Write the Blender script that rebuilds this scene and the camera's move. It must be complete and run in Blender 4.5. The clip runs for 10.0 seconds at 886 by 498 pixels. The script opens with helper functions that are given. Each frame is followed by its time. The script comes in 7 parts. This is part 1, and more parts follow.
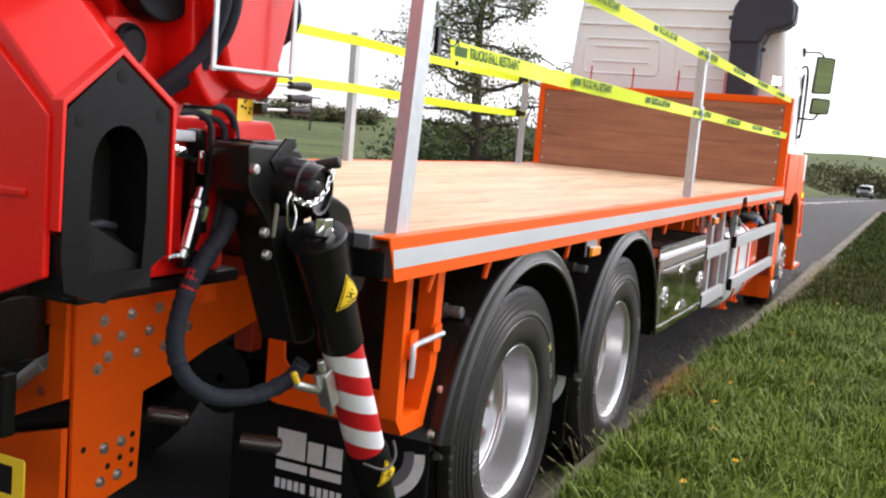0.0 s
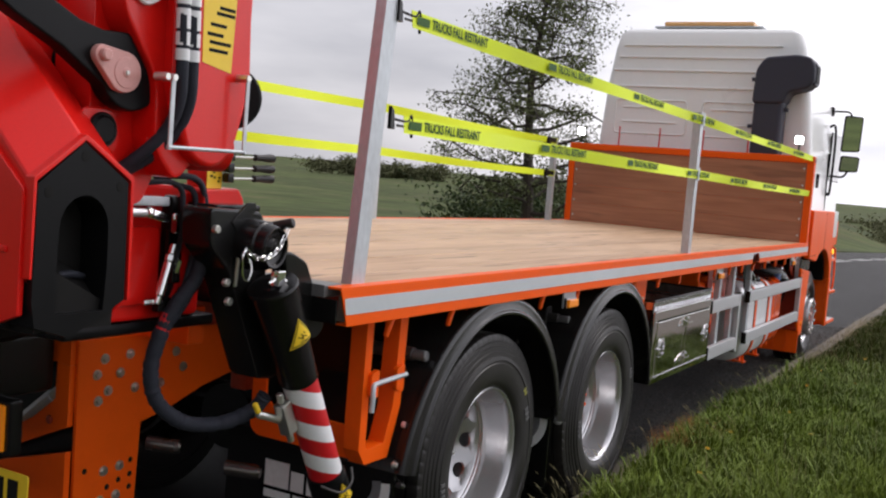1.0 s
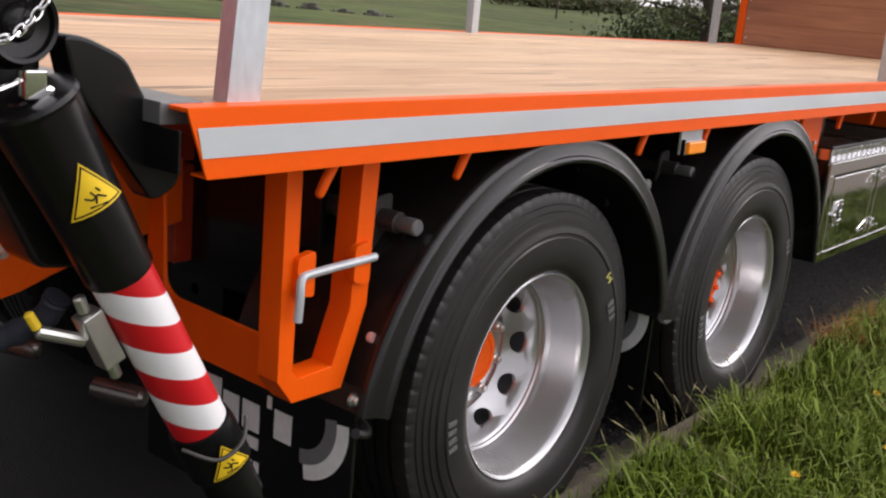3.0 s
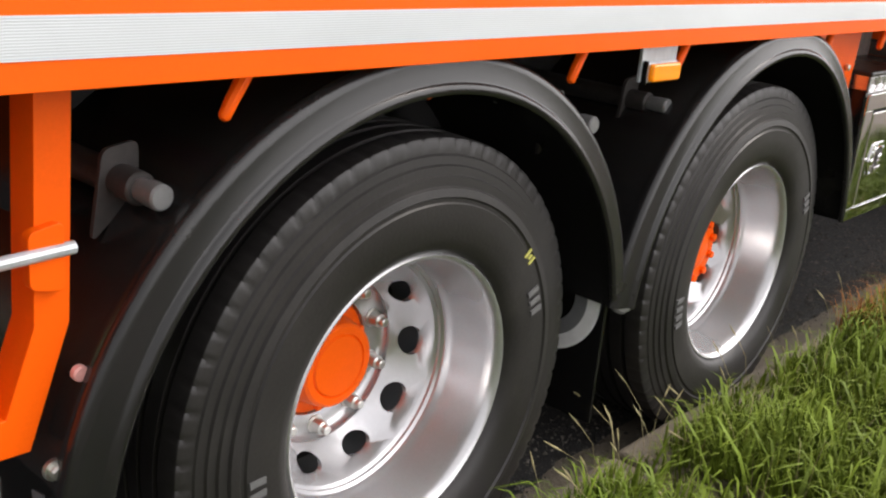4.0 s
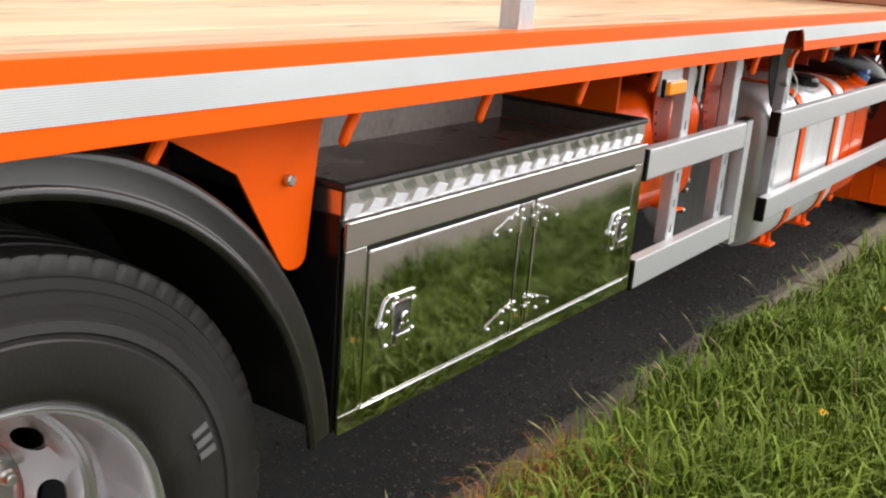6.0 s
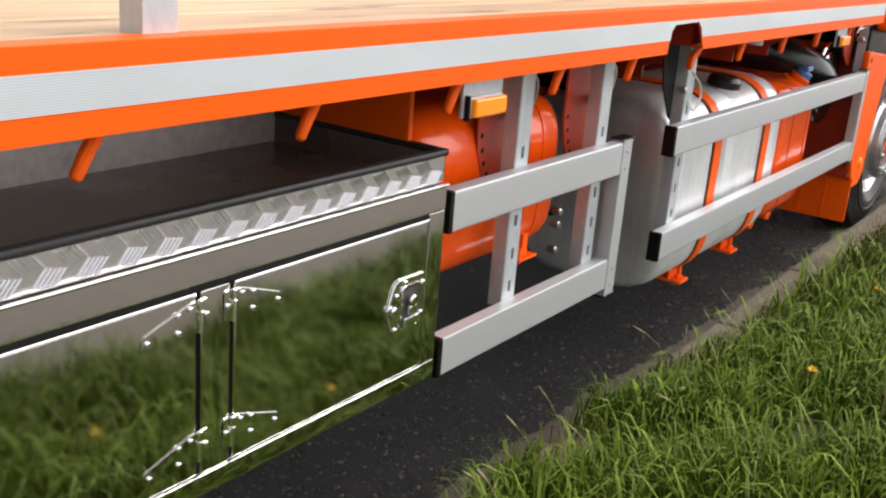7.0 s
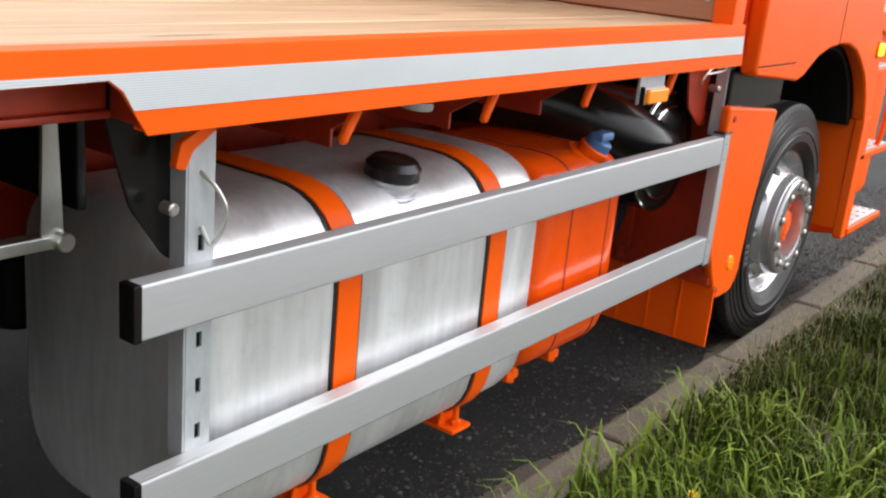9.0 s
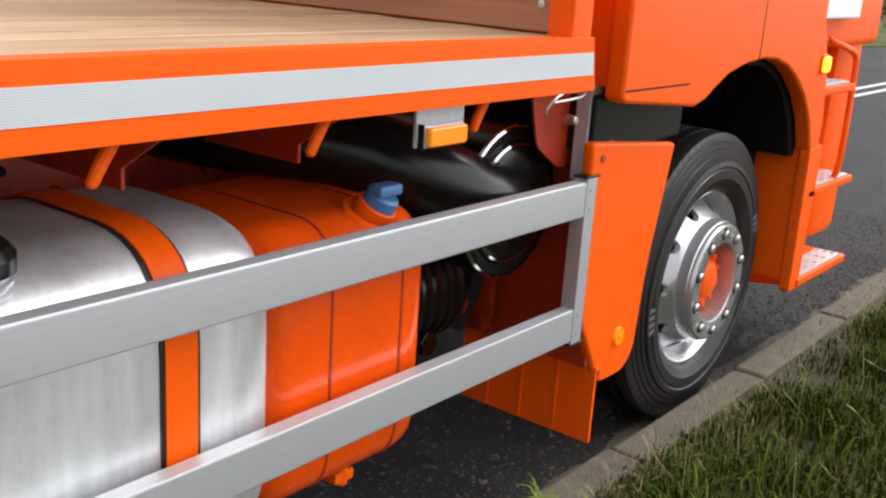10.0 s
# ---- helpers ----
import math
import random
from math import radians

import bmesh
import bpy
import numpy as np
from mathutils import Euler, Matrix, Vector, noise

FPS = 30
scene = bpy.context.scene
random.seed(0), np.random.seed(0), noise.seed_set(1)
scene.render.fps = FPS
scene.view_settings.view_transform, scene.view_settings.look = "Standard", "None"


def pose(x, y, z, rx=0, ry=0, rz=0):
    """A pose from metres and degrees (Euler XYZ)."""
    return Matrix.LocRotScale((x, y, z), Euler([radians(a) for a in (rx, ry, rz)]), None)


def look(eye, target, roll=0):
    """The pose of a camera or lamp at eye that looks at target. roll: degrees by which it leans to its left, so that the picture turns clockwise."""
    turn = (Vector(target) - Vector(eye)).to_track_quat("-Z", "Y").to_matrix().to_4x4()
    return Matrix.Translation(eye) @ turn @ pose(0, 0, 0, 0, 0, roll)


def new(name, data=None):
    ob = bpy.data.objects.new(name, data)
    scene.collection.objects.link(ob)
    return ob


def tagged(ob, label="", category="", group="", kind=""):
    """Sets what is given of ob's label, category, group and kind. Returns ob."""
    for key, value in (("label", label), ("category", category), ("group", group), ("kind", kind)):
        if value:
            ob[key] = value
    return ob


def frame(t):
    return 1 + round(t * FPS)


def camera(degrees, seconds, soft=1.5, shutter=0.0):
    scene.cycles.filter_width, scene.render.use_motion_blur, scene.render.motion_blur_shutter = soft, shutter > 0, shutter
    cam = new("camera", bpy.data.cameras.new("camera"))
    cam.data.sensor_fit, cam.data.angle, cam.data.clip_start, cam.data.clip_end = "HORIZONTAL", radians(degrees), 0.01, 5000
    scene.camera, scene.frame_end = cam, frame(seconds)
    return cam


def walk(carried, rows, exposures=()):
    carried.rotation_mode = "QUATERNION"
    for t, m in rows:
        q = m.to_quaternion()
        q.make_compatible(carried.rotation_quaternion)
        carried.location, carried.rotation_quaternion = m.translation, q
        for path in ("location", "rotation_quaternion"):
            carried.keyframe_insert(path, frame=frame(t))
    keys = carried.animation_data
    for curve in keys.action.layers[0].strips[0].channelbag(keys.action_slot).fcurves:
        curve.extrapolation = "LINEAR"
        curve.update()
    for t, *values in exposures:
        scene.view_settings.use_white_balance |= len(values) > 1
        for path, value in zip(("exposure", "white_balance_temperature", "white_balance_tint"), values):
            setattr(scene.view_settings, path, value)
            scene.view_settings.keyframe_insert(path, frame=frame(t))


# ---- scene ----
cam = camera(47.0, 10.0, soft=2.2)
PATH = [
    (0, (1.246, -2.342, 1.636), (0.407, -0.541, 1.397), 4.9),
    (0.5, (1.52, -2.475, 1.677), (0.609, -0.701, 1.523), 4.2),
    (1, (1.748, -2.539, 1.696), (0.78, -0.794, 1.554), 4.7),
    (1.5, (1.767, -2.383, 1.673), (0.758, -0.663, 1.511), 3.7),
    (2, (1.666, -2.002, 1.657), (0.634, -0.307, 1.414), 4.5),
    (2.5, (1.538, -1.516, 1.6), (0.459, 0.136, 1.272), 4.4),
    (2.7, (1.466, -1.316, 1.583), (0.318, 0.274, 1.193), 4.4),
    (4, (1.127, -0.079, 1.455), (-0.109, 1.359, 0.821), 5.2),
    (4.5, (1.105, 0.412, 1.475), (-0.063, 1.918, 0.87), 5.5),
    (5, (1.111, 0.935, 1.49), (0.01, 2.497, 0.903), 4.5),
    (5.5, (1.138, 1.477, 1.5), (0.052, 3.051, 0.916), 4.5),
    (6.8, (1.112, 2.774, 1.525), (0.033, 4.353, 0.94), 4.4),
    (7, (1.11, 2.983, 1.517), (0.042, 4.557, 0.9), 4.6),
    (7.5, (1.073, 3.508, 1.492), (0.004, 5.076, 0.858), 4.0),
    (8, (1.09, 4.002, 1.489), (0.004, 5.554, 0.848), 3.4),
    (8.5, (1.151, 4.478, 1.502), (0.024, 6.006, 0.873), 4.6),
    (9, (1.15, 5.001, 1.516), (0.036, 6.554, 0.925), 5.4),
    (9.5, (1.2, 5.485, 1.495), (0.065, 7.03, 0.926), 4.4),
    (10, (1.215, 5.978, 1.493), (0.034, 7.494, 0.939), 3.8),
]
EXPOSURES = [(0, 0.86, 6500, 14), (0.3, 0.64, 6500, 14), (0.6, 0.30, 6500, 15), (1, 0.02, 6500, 16), (1.5, -0.13, 6550, 17), (2, -0.22, 6600, 19), (2.5, 0.04, 6600, 20), (2.7, 0.17, 6650, 19), (3.8, 0.90, 6850, 15), (4, 0.98, 6900, 14),
             (4.5, 1.15, 6950, 12), (5, 1.11, 7000, 11), (5.5, 1.04, 6950, 11), (7, 0.8, 6750, 12), (7.5, 0.86, 6700, 12), (8, 0.84, 6600, 11), (8.5, 0.92, 6500, 10), (9, 0.82, 6550, 11), (9.5, 0.75, 6600, 12), (10, 0.72, 6550, 11)]
walk(cam, [(t, look(eye, target, roll)) for t, eye, target, roll in PATH], EXPOSURES)

# ---- world and light ----
import functools

SUN_TURN, SUN_UP = -20.0, 48.0      # degrees from +y to the right, and above the horizon
world = bpy.data.worlds.new("overcast_sky")
scene.world = world
world.use_nodes = True
wn, wl = world.node_tree.nodes, world.node_tree.links
wn.clear()
w_out, w_bg = wn.new("ShaderNodeOutputWorld"), wn.new("ShaderNodeBackground")
w_sky = wn.new("ShaderNodeTexSky")
w_sky.sky_type, w_sky.sun_disc = "NISHITA", False
w_sky.sun_elevation, w_sky.sun_rotation = radians(SUN_UP), radians(-SUN_TURN)
w_sky.dust_density = 3.0
w_co = wn.new("ShaderNodeTexCoord")
w_map = wn.new("ShaderNodeMapping")
w_map.inputs["Scale"].default_value = (1.2, 1.2, 4.5)
w_cloud = wn.new("ShaderNodeTexNoise")
w_cloud.inputs["Scale"].default_value, w_cloud.inputs["Detail"].default_value = 2.3, 6.0
w_cloud.inputs["Roughness"].default_value = 0.5
w_ramp = wn.new("ShaderNodeValToRGB")
w_ramp.color_ramp.elements[0].position, w_ramp.color_ramp.elements[0].color = 0.30, (4.6, 4.8, 5.2, 1)
w_ramp.color_ramp.elements[1].position, w_ramp.color_ramp.elements[1].color = 0.66, (8.8, 8.9, 9.1, 1)
w_dot = wn.new("ShaderNodeVectorMath")
w_dot.operation = "DOT_PRODUCT"
w_dot.inputs[1].default_value = (math.sin(radians(42)) * 0.9, math.cos(radians(42)) * 0.9, 0.42)
w_glow = wn.new("ShaderNodeMapRange")
w_glow.interpolation_type = "SMOOTHSTEP"
w_glow.inputs["From Min"].default_value, w_glow.inputs["From Max"].default_value = 0.25, 1.0
w_glow.inputs["To Min"].default_value, w_glow.inputs["To Max"].default_value = 0.85, 2.6
w_mul = wn.new("ShaderNodeVectorMath")
w_mul.operation = "SCALE"
w_mix = wn.new("ShaderNodeMix")
w_mix.data_type = "RGBA"
w_mix.inputs["Factor"].default_value = 0.9
wl.new(w_co.outputs["Generated"], w_map.inputs["Vector"])
wl.new(w_map.outputs["Vector"], w_cloud.inputs["Vector"])
wl.new(w_cloud.outputs["Fac"], w_ramp.inputs["Fac"])
wl.new(w_co.outputs["Generated"], w_dot.inputs[0])
wl.new(w_dot.outputs["Value"], w_glow.inputs["Value"])
w_back = wn.new("ShaderNodeMapRange")     # heavier cloud away from the bright part of the sky
w_back.inputs["From Min"].default_value, w_back.inputs["From Max"].default_value = -0.7, 0.1
w_back.inputs["To Min"].default_value, w_back.inputs["To Max"].default_value = 0.70, 1.0
w_both = wn.new("ShaderNodeMath")
w_both.operation = "MULTIPLY"
wl.new(w_dot.outputs["Value"], w_back.inputs["Value"])
wl.new(w_glow.outputs["Result"], w_both.inputs[0])
wl.new(w_back.outputs["Result"], w_both.inputs[1])
wl.new(w_ramp.outputs["Color"], w_mul.inputs[0])
wl.new(w_both.outputs[0], w_mul.inputs["Scale"])
wl.new(w_sky.outputs["Color"], w_mix.inputs["A"])
wl.new(w_mul.outputs["Vector"], w_mix.inputs["B"])
wl.new(w_mix.outputs["Result"], w_bg.inputs["Color"])
w_bg.inputs["Strength"].default_value = 0.11
wl.new(w_bg.outputs["Background"], w_out.inputs["Surface"])

sun = new("sun", bpy.data.lights.new("sun", "SUN"))
sun.data.energy, sun.data.angle, sun.data.color = 1.0, radians(18), (1.0, 0.96, 0.9)
sun.matrix_world = look((math.sin(radians(-SUN_TURN)) * 20, math.cos(radians(SUN_TURN)) * 20, math.tan(radians(SUN_UP)) * 20), (0, 0, 0))


# ---- materials ----
def nodes_of(name):
    m = bpy.data.materials.new(name)
    m.use_nodes = True
    n, l = m.node_tree.nodes, m.node_tree.links
    return m, n, l, n["Principled BSDF"]


def stretch_noise(n, l, scale, stretch=(1, 1, 1), detail=4.0, rough=0.55):
    co, mp, tx = n.new("ShaderNodeTexCoord"), n.new("ShaderNodeMapping"), n.new("ShaderNodeTexNoise")
    mp.inputs["Scale"].default_value = stretch
    tx.inputs["Scale"].default_value, tx.inputs["Detail"].default_value, tx.inputs["Roughness"].default_value = scale, detail, rough
    l.new(co.outputs["Object"], mp.inputs["Vector"])
    l.new(mp.outputs["Vector"], tx.inputs["Vector"])
    return tx


def surface(name, color, rough=0.5, metal=0.0, vary=0.12, big=2.0, fine=40.0, bump=0.1, dirt=None, dirt_amount=0.0, coat=0.0,
            stretch=(1, 1, 1), island=0.0, objects=0.0, rough_vary=0.1, spec=0.5, emit=0.0, bump_far=0.002):
    """A principled material: the colour varied at two scales, some dirt, uneven gloss and fine relief."""
    m, n, l, b = nodes_of(name)
    wide, small = stretch_noise(n, l, big, stretch), stretch_noise(n, l, fine, stretch, 3.0)
    both = n.new("ShaderNodeMath")
    both.operation = "ADD"
    l.new(wide.outputs["Fac"], both.inputs[0])
    l.new(small.outputs["Fac"], both.inputs[1])
    ramp = n.new("ShaderNodeMapRange")
    ramp.inputs["From Min"].default_value, ramp.inputs["From Max"].default_value = 0.6, 1.4
    ramp.inputs["To Min"].default_value, ramp.inputs["To Max"].default_value = 1 - vary, 1 + vary
    l.new(both.outputs[0], ramp.inputs["Value"])
    value = ramp.outputs["Result"]
    for amount, kind, out in ((island, "ShaderNodeNewGeometry", "Random Per Island"), (objects, "ShaderNodeObjectInfo", "Random")):
        if amount:
            g, r, mu = n.new(kind), n.new("ShaderNodeMapRange"), n.new("ShaderNodeMath")
            r.inputs["To Min"].default_value, r.inputs["To Max"].default_value = 1 - amount, 1 + amount
            mu.operation = "MULTIPLY"
            l.new(g.outputs[out], r.inputs["Value"])
            l.new(value, mu.inputs[0])
            l.new(r.outputs["Result"], mu.inputs[1])
            value = mu.outputs[0]
    tint = n.new("ShaderNodeVectorMath")
    tint.operation = "SCALE"
    tint.inputs[0].default_value = color
    l.new(value, tint.inputs["Scale"])
    out = tint.outputs["Vector"]
    if dirt:
        spots = stretch_noise(n, l, big * 2.7, (1, 1, 1), 8.0, 0.7)
        cut = n.new("ShaderNodeMapRange")
        cut.inputs["From Min"].default_value, cut.inputs["From Max"].default_value = 0.52, 0.75
        cut.inputs["To Max"].default_value = dirt_amount
        mix = n.new("ShaderNodeMix")
        mix.data_type = "RGBA"
        mix.inputs["B"].default_value = (*dirt, 1)
        l.new(spots.outputs["Fac"], cut.inputs["Value"])
        l.new(cut.outputs["Result"], mix.inputs["Factor"])
        l.new(out, mix.inputs["A"])
        out = mix.outputs["Result"]
    l.new(out, b.inputs["Base Color"])
    rr = n.new("ShaderNodeMapRange")
    rr.inputs["From Min"].default_value, rr.inputs["From Max"].default_value = 0.3, 0.7
    rr.inputs["To Min"].default_value, rr.inputs["To Max"].default_value = max(0.02, rough * (1 - rough_vary)), min(1, rough * (1 + rough_vary))
    l.new(wide.outputs["Fac"], rr.inputs["Value"])
    l.new(rr.outputs["Result"], b.inputs["Roughness"])
    b.inputs["Metallic"].default_value, b.inputs["Coat Weight"].default_value = metal, coat
    b.inputs["Coat Roughness"].default_value = 0.06
    b.inputs["Specular IOR Level"].default_value = spec
    if bump:
        bp = n.new("ShaderNodeBump")
        bp.inputs["Strength"].default_value, bp.inputs["Distance"].default_value = bump, bump_far
        l.new(small.outputs["Fac"], bp.inputs["Height"])
        l.new(bp.outputs["Normal"], b.inputs["Normal"])
    if emit:
        b.inputs["Emission Color"].default_value, b.inputs["Emission Strength"].default_value = (*color, 1), emit
    return m


def wood(name, light, dark, along, knots=0.5, objects=0.12, rough=0.6, crack=9.0):
    """Boards with grain along one axis (0, 1 or 2)."""
    m, n, l, b = nodes_of(name)
    st = [1.0, 1.0, 1.0]
    st[along] = 0.045
    grain = stretch_noise(n, l, 34.0, st, 6.0, 0.62)
    st2 = [1.0, 1.0, 1.0]
    st2[along] = 0.16
    streak = stretch_noise(n, l, 7.0, st2, 3.0, 0.5)
    info, add, rnd = n.new("ShaderNodeObjectInfo"), n.new("ShaderNodeMath"), n.new("ShaderNodeMapRange")
    mixf = n.new("ShaderNodeMath")
    mixf.operation, mixf.inputs[1].default_value = "MULTIPLY", 0.55
    add.operation = "MULTIPLY_ADD"
    add.inputs[1].default_value = 0.55
    l.new(streak.outputs["Fac"], mixf.inputs[0])
    l.new(grain.outputs["Fac"], add.inputs[0])
    l.new(mixf.outputs[0], add.inputs[2])
    ramp = n.new("ShaderNodeValToRGB")
    ramp.color_ramp.elements[0].position, ramp.color_ramp.elements[0].color = 0.38, (*dark, 1)
    ramp.color_ramp.elements[1].position, ramp.color_ramp.elements[1].color = 0.66, (*light, 1)
    l.new(add.outputs[0], ramp.inputs["Fac"])
    rnd.inputs["To Min"].default_value, rnd.inputs["To Max"].default_value = 1 - objects, 1 + objects
    l.new(info.outputs["Random"], rnd.inputs["Value"])
    sc = n.new("ShaderNodeVectorMath")
    sc.operation = "SCALE"
    l.new(ramp.outputs["Color"], sc.inputs[0])
    l.new(rnd.outputs["Result"], sc.inputs["Scale"])
    st3 = [1.0, 1.0, 1.0]
    st3[along] = 0.11
    spots = stretch_noise(n, l, crack, st3, 2.5, 0.5)
    cut = n.new("ShaderNodeMapRange")
    cut.inputs["From Min"].default_value, cut.inputs["From Max"].default_value, cut.inputs["To Max"].default_value = 0.63, 0.70, knots
    mk = n.new("ShaderNodeMix")
    mk.data_type = "RGBA"
    mk.inputs["B"].default_value = (*[c * 0.35 for c in dark], 1)
    l.new(spots.outputs["Fac"], cut.inputs["Value"])
    l.new(cut.outputs["Result"], mk.inputs["Factor"])
    l.new(sc.outputs["Vector"], mk.inputs["A"])
    l.new(mk.outputs["Result"], b.inputs["Base Color"])
    b.inputs["Roughness"].default_value = rough
    bp = n.new("ShaderNodeBump")
    bp.inputs["Strength"].default_value, bp.inputs["Distance"].default_value = 0.25, 0.002
    l.new(grain.outputs["Fac"], bp.inputs["Height"])
    l.new(bp.outputs["Normal"], b.inputs["Normal"])
    return m


def ribbed(name, color, rough, metal, axis, pitch, depth=0.25):
    """Fine parallel ribs, as on reflective tape or extruded profiles."""
    m, n, l, b = nodes_of(name)
    co, wave = n.new("ShaderNodeTexCoord"), n.new("ShaderNodeTexWave")
    wave.wave_type, wave.bands_direction = "BANDS", axis
    wave.inputs["Scale"].default_value = 0.314 / pitch
    wave.inputs["Distortion"].default_value = 0.15
    l.new(co.outputs["Object"], wave.inputs["Vector"])
    wide = stretch_noise(n, l, 5.0, (1, 0.3, 1))
    mr = n.new("ShaderNodeMapRange")
    mr.inputs["To Min"].default_value, mr.inputs["To Max"].default_value = 0.86, 1.04
    l.new(wave.outputs["Fac"], mr.inputs["Value"])
    mu = n.new("ShaderNodeMath")
    mu.operation = "MULTIPLY"
    mw = n.new("ShaderNodeMapRange")
    mw.inputs["From Min"].default_value, mw.inputs["From Max"].default_value = 0.3, 0.7
    mw.inputs["To Min"].default_value, mw.inputs["To Max"].default_value = 0.9, 1.06
    l.new(wide.outputs["Fac"], mw.inputs["Value"])
    l.new(mr.outputs["Result"], mu.inputs[0])
    l.new(mw.outputs["Result"], mu.inputs[1])
    sc = n.new("ShaderNodeVectorMath")
    sc.operation = "SCALE"
    sc.inputs[0].default_value = color
    l.new(mu.outputs[0], sc.inputs["Scale"])
    l.new(sc.outputs["Vector"], b.inputs["Base Color"])
    b.inputs["Roughness"].default_value, b.inputs["Metallic"].default_value = rough, metal
    bp = n.new("ShaderNodeBump")
    bp.inputs["Strength"].default_value, bp.inputs["Distance"].default_value = depth, 0.001
    l.new(wave.outputs["Fac"], bp.inputs["Height"])
    l.new(bp.outputs["Normal"], b.inputs["Normal"])
    return m


ORANGE = surface("orange_paint", (0.90, 0.108, 0.003), 0.40, vary=0.05, fine=180, bump=0.03, spec=0.16, dirt=(0.45, 0.06, 0.008), dirt_amount=0.15)
RED = surface("red_paint", (0.70, 0.009, 0.005), 0.30, vary=0.06, fine=160, bump=0.03, coat=0.18, spec=0.32)
DUSTY_STEEL = surface("dusty_dark_steel", (0.055, 0.05, 0.048), 0.5, 0.3, vary=0.25, fine=80, bump=0.15)
# primer red of the plates, also orange darkened for shade under the deck
DARK_RED = surface("red_primer_and_shaded_orange", (0.42, 0.036, 0.010), 0.42, vary=0.2, bump=0.05, dirt=(0.03, 0.022, 0.018), dirt_amount=0.5)
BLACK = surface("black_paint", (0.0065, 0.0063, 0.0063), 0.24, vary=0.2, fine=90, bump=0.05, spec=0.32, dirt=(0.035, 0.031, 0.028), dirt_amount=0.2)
CAST = surface("black_casting", (0.006, 0.006, 0.0066), 0.34, vary=0.25, fine=320, bump=0.14, spec=0.14)
PLASTIC = surface("black_plastic", (0.0105, 0.0102, 0.0102), 0.25, spec=0.45, vary=0.15, fine=400, bump=0.06, dirt=(0.055, 0.05, 0.046), dirt_amount=0.3)
SNORKEL = surface("dark_grey_plastic", (0.028, 0.027, 0.045), 0.55, vary=0.12, fine=300, bump=0.2)
RUBBER = surface("tyre_rubber", (0.016, 0.0145, 0.014), 0.46, spec=0.42, vary=0.2, fine=130, bump=0.25, rough_vary=0.3, dirt=(0.05, 0.045, 0.04), dirt_amount=0.35)
RUBBER_MARK = surface("moulded_rubber_marks", (0.10, 0.10, 0.10), 0.6)
TYRE_PAINT = surface("yellow_chalk", (0.5, 0.48, 0.12), 0.7)
TRAY = surface("brown_tray_coating", (0.12, 0.092, 0.078), 0.3, 0.1, vary=0.3, big=3, fine=60, bump=0.2, rough_vary=0.4, dirt=(0.1, 0.085, 0.07), dirt_amount=0.4)
TRAY_BACK = surface("dull_sheet_metal", (0.48, 0.43, 0.39), 0.45, 0.25, vary=0.3, big=4, fine=40, bump=0.15, dirt=(0.14, 0.11, 0.09), dirt_amount=0.6)
HOSE = surface("hose_sleeve", (0.012, 0.014, 0.024), 0.75, vary=0.3, fine=250, bump=0.9)
GALV = surface("galvanised_steel", (0.50, 0.53, 0.55), 0.44, 0.45, vary=0.16, big=9, fine=70, bump=0.12, stretch=(1, 1, 0.4))
ALU = surface("satin_aluminium", (0.5, 0.51, 0.52), 0.42, 0.55, vary=0.05, big=3, fine=200, bump=0.05, stretch=(1, 0.05, 1))
TANK = surface("brushed_aluminium_tank", (0.78, 0.79, 0.80), 0.42, 0.68, vary=0.14, big=9, fine=45, bump=0.12, stretch=(1, 1, 0.14), rough_vary=0.3, dirt=(0.5, 0.5, 0.49), dirt_amount=0.3)
TREAD = surface("bright_tread_plate", (0.72, 0.72, 0.73), 0.25, 0.95, vary=0.06, fine=90, bump=0.05)
MIRROR = surface("polished_stainless", (0.62, 0.62, 0.60), 0.06, 1.0, vary=0.03, big=1.5, fine=5, bump=0.018, rough_vary=0.4, bump_far=0.004)
CHROME = surface("chrome", (0.8, 0.8, 0.8), 0.1, 1.0, vary=0.03, bump=0)
ZINC = surface("zinc_bolt", (0.6, 0.6, 0.56), 0.3, 0.9, vary=0.1, bump=0.05)
WHEEL = surface("silver_wheel_paint", (0.53, 0.53, 0.54), 0.24, 0.72, vary=0.06, big=6, fine=200, bump=0.04, dirt=(0.3, 0.29, 0.28), dirt_amount=0.2)
BEACON = surface("pale_amber_lens", (0.9, 0.5, 0.2), 0.25, vary=0.08, fine=60, bump=0.2, coat=0.4)
# leaf colour paled to imitate haze over far hedge and wood
HAZE_LEAF = surface("haze_paled_leaves", (0.13, 0.135, 0.07), 0.7, vary=0.2, bump=0, island=0.35, spec=0.12)
PALE_GREY = surface("pale_grey_enamel", (0.42, 0.43, 0.44), 0.38, 0.2, vary=0.08, big=6, fine=90, bump=0.05, dirt=(0.2, 0.18, 0.16), dirt_amount=0.3)
BUSH = surface("dull_grey_steel", (0.19, 0.19, 0.19), 0.42, 0.3, vary=0.15, fine=80, bump=0.1)
DARK_STEEL = surface("dull_dark_steel", (0.14, 0.125, 0.115), 0.28, 0.8, vary=0.2, fine=70, bump=0.1, dirt=(0.06, 0.045, 0.035), dirt_amount=0.6)
KEEPER = surface("salmon_grey_primer", (0.62, 0.30, 0.27), 0.35, vary=0.08, fine=120, bump=0.1)
WHITE = surface("white_cab_paint", (0.90, 0.90, 0.89), 0.3, vary=0.03, big=1.0, bump=0.02, coat=0.3, dirt=(0.68, 0.67, 0.65), dirt_amount=0.2)
STRIPE_WHITE = surface("white_reflective_film", (0.75, 0.75, 0.76), 0.35, vary=0.04, bump=0.02)
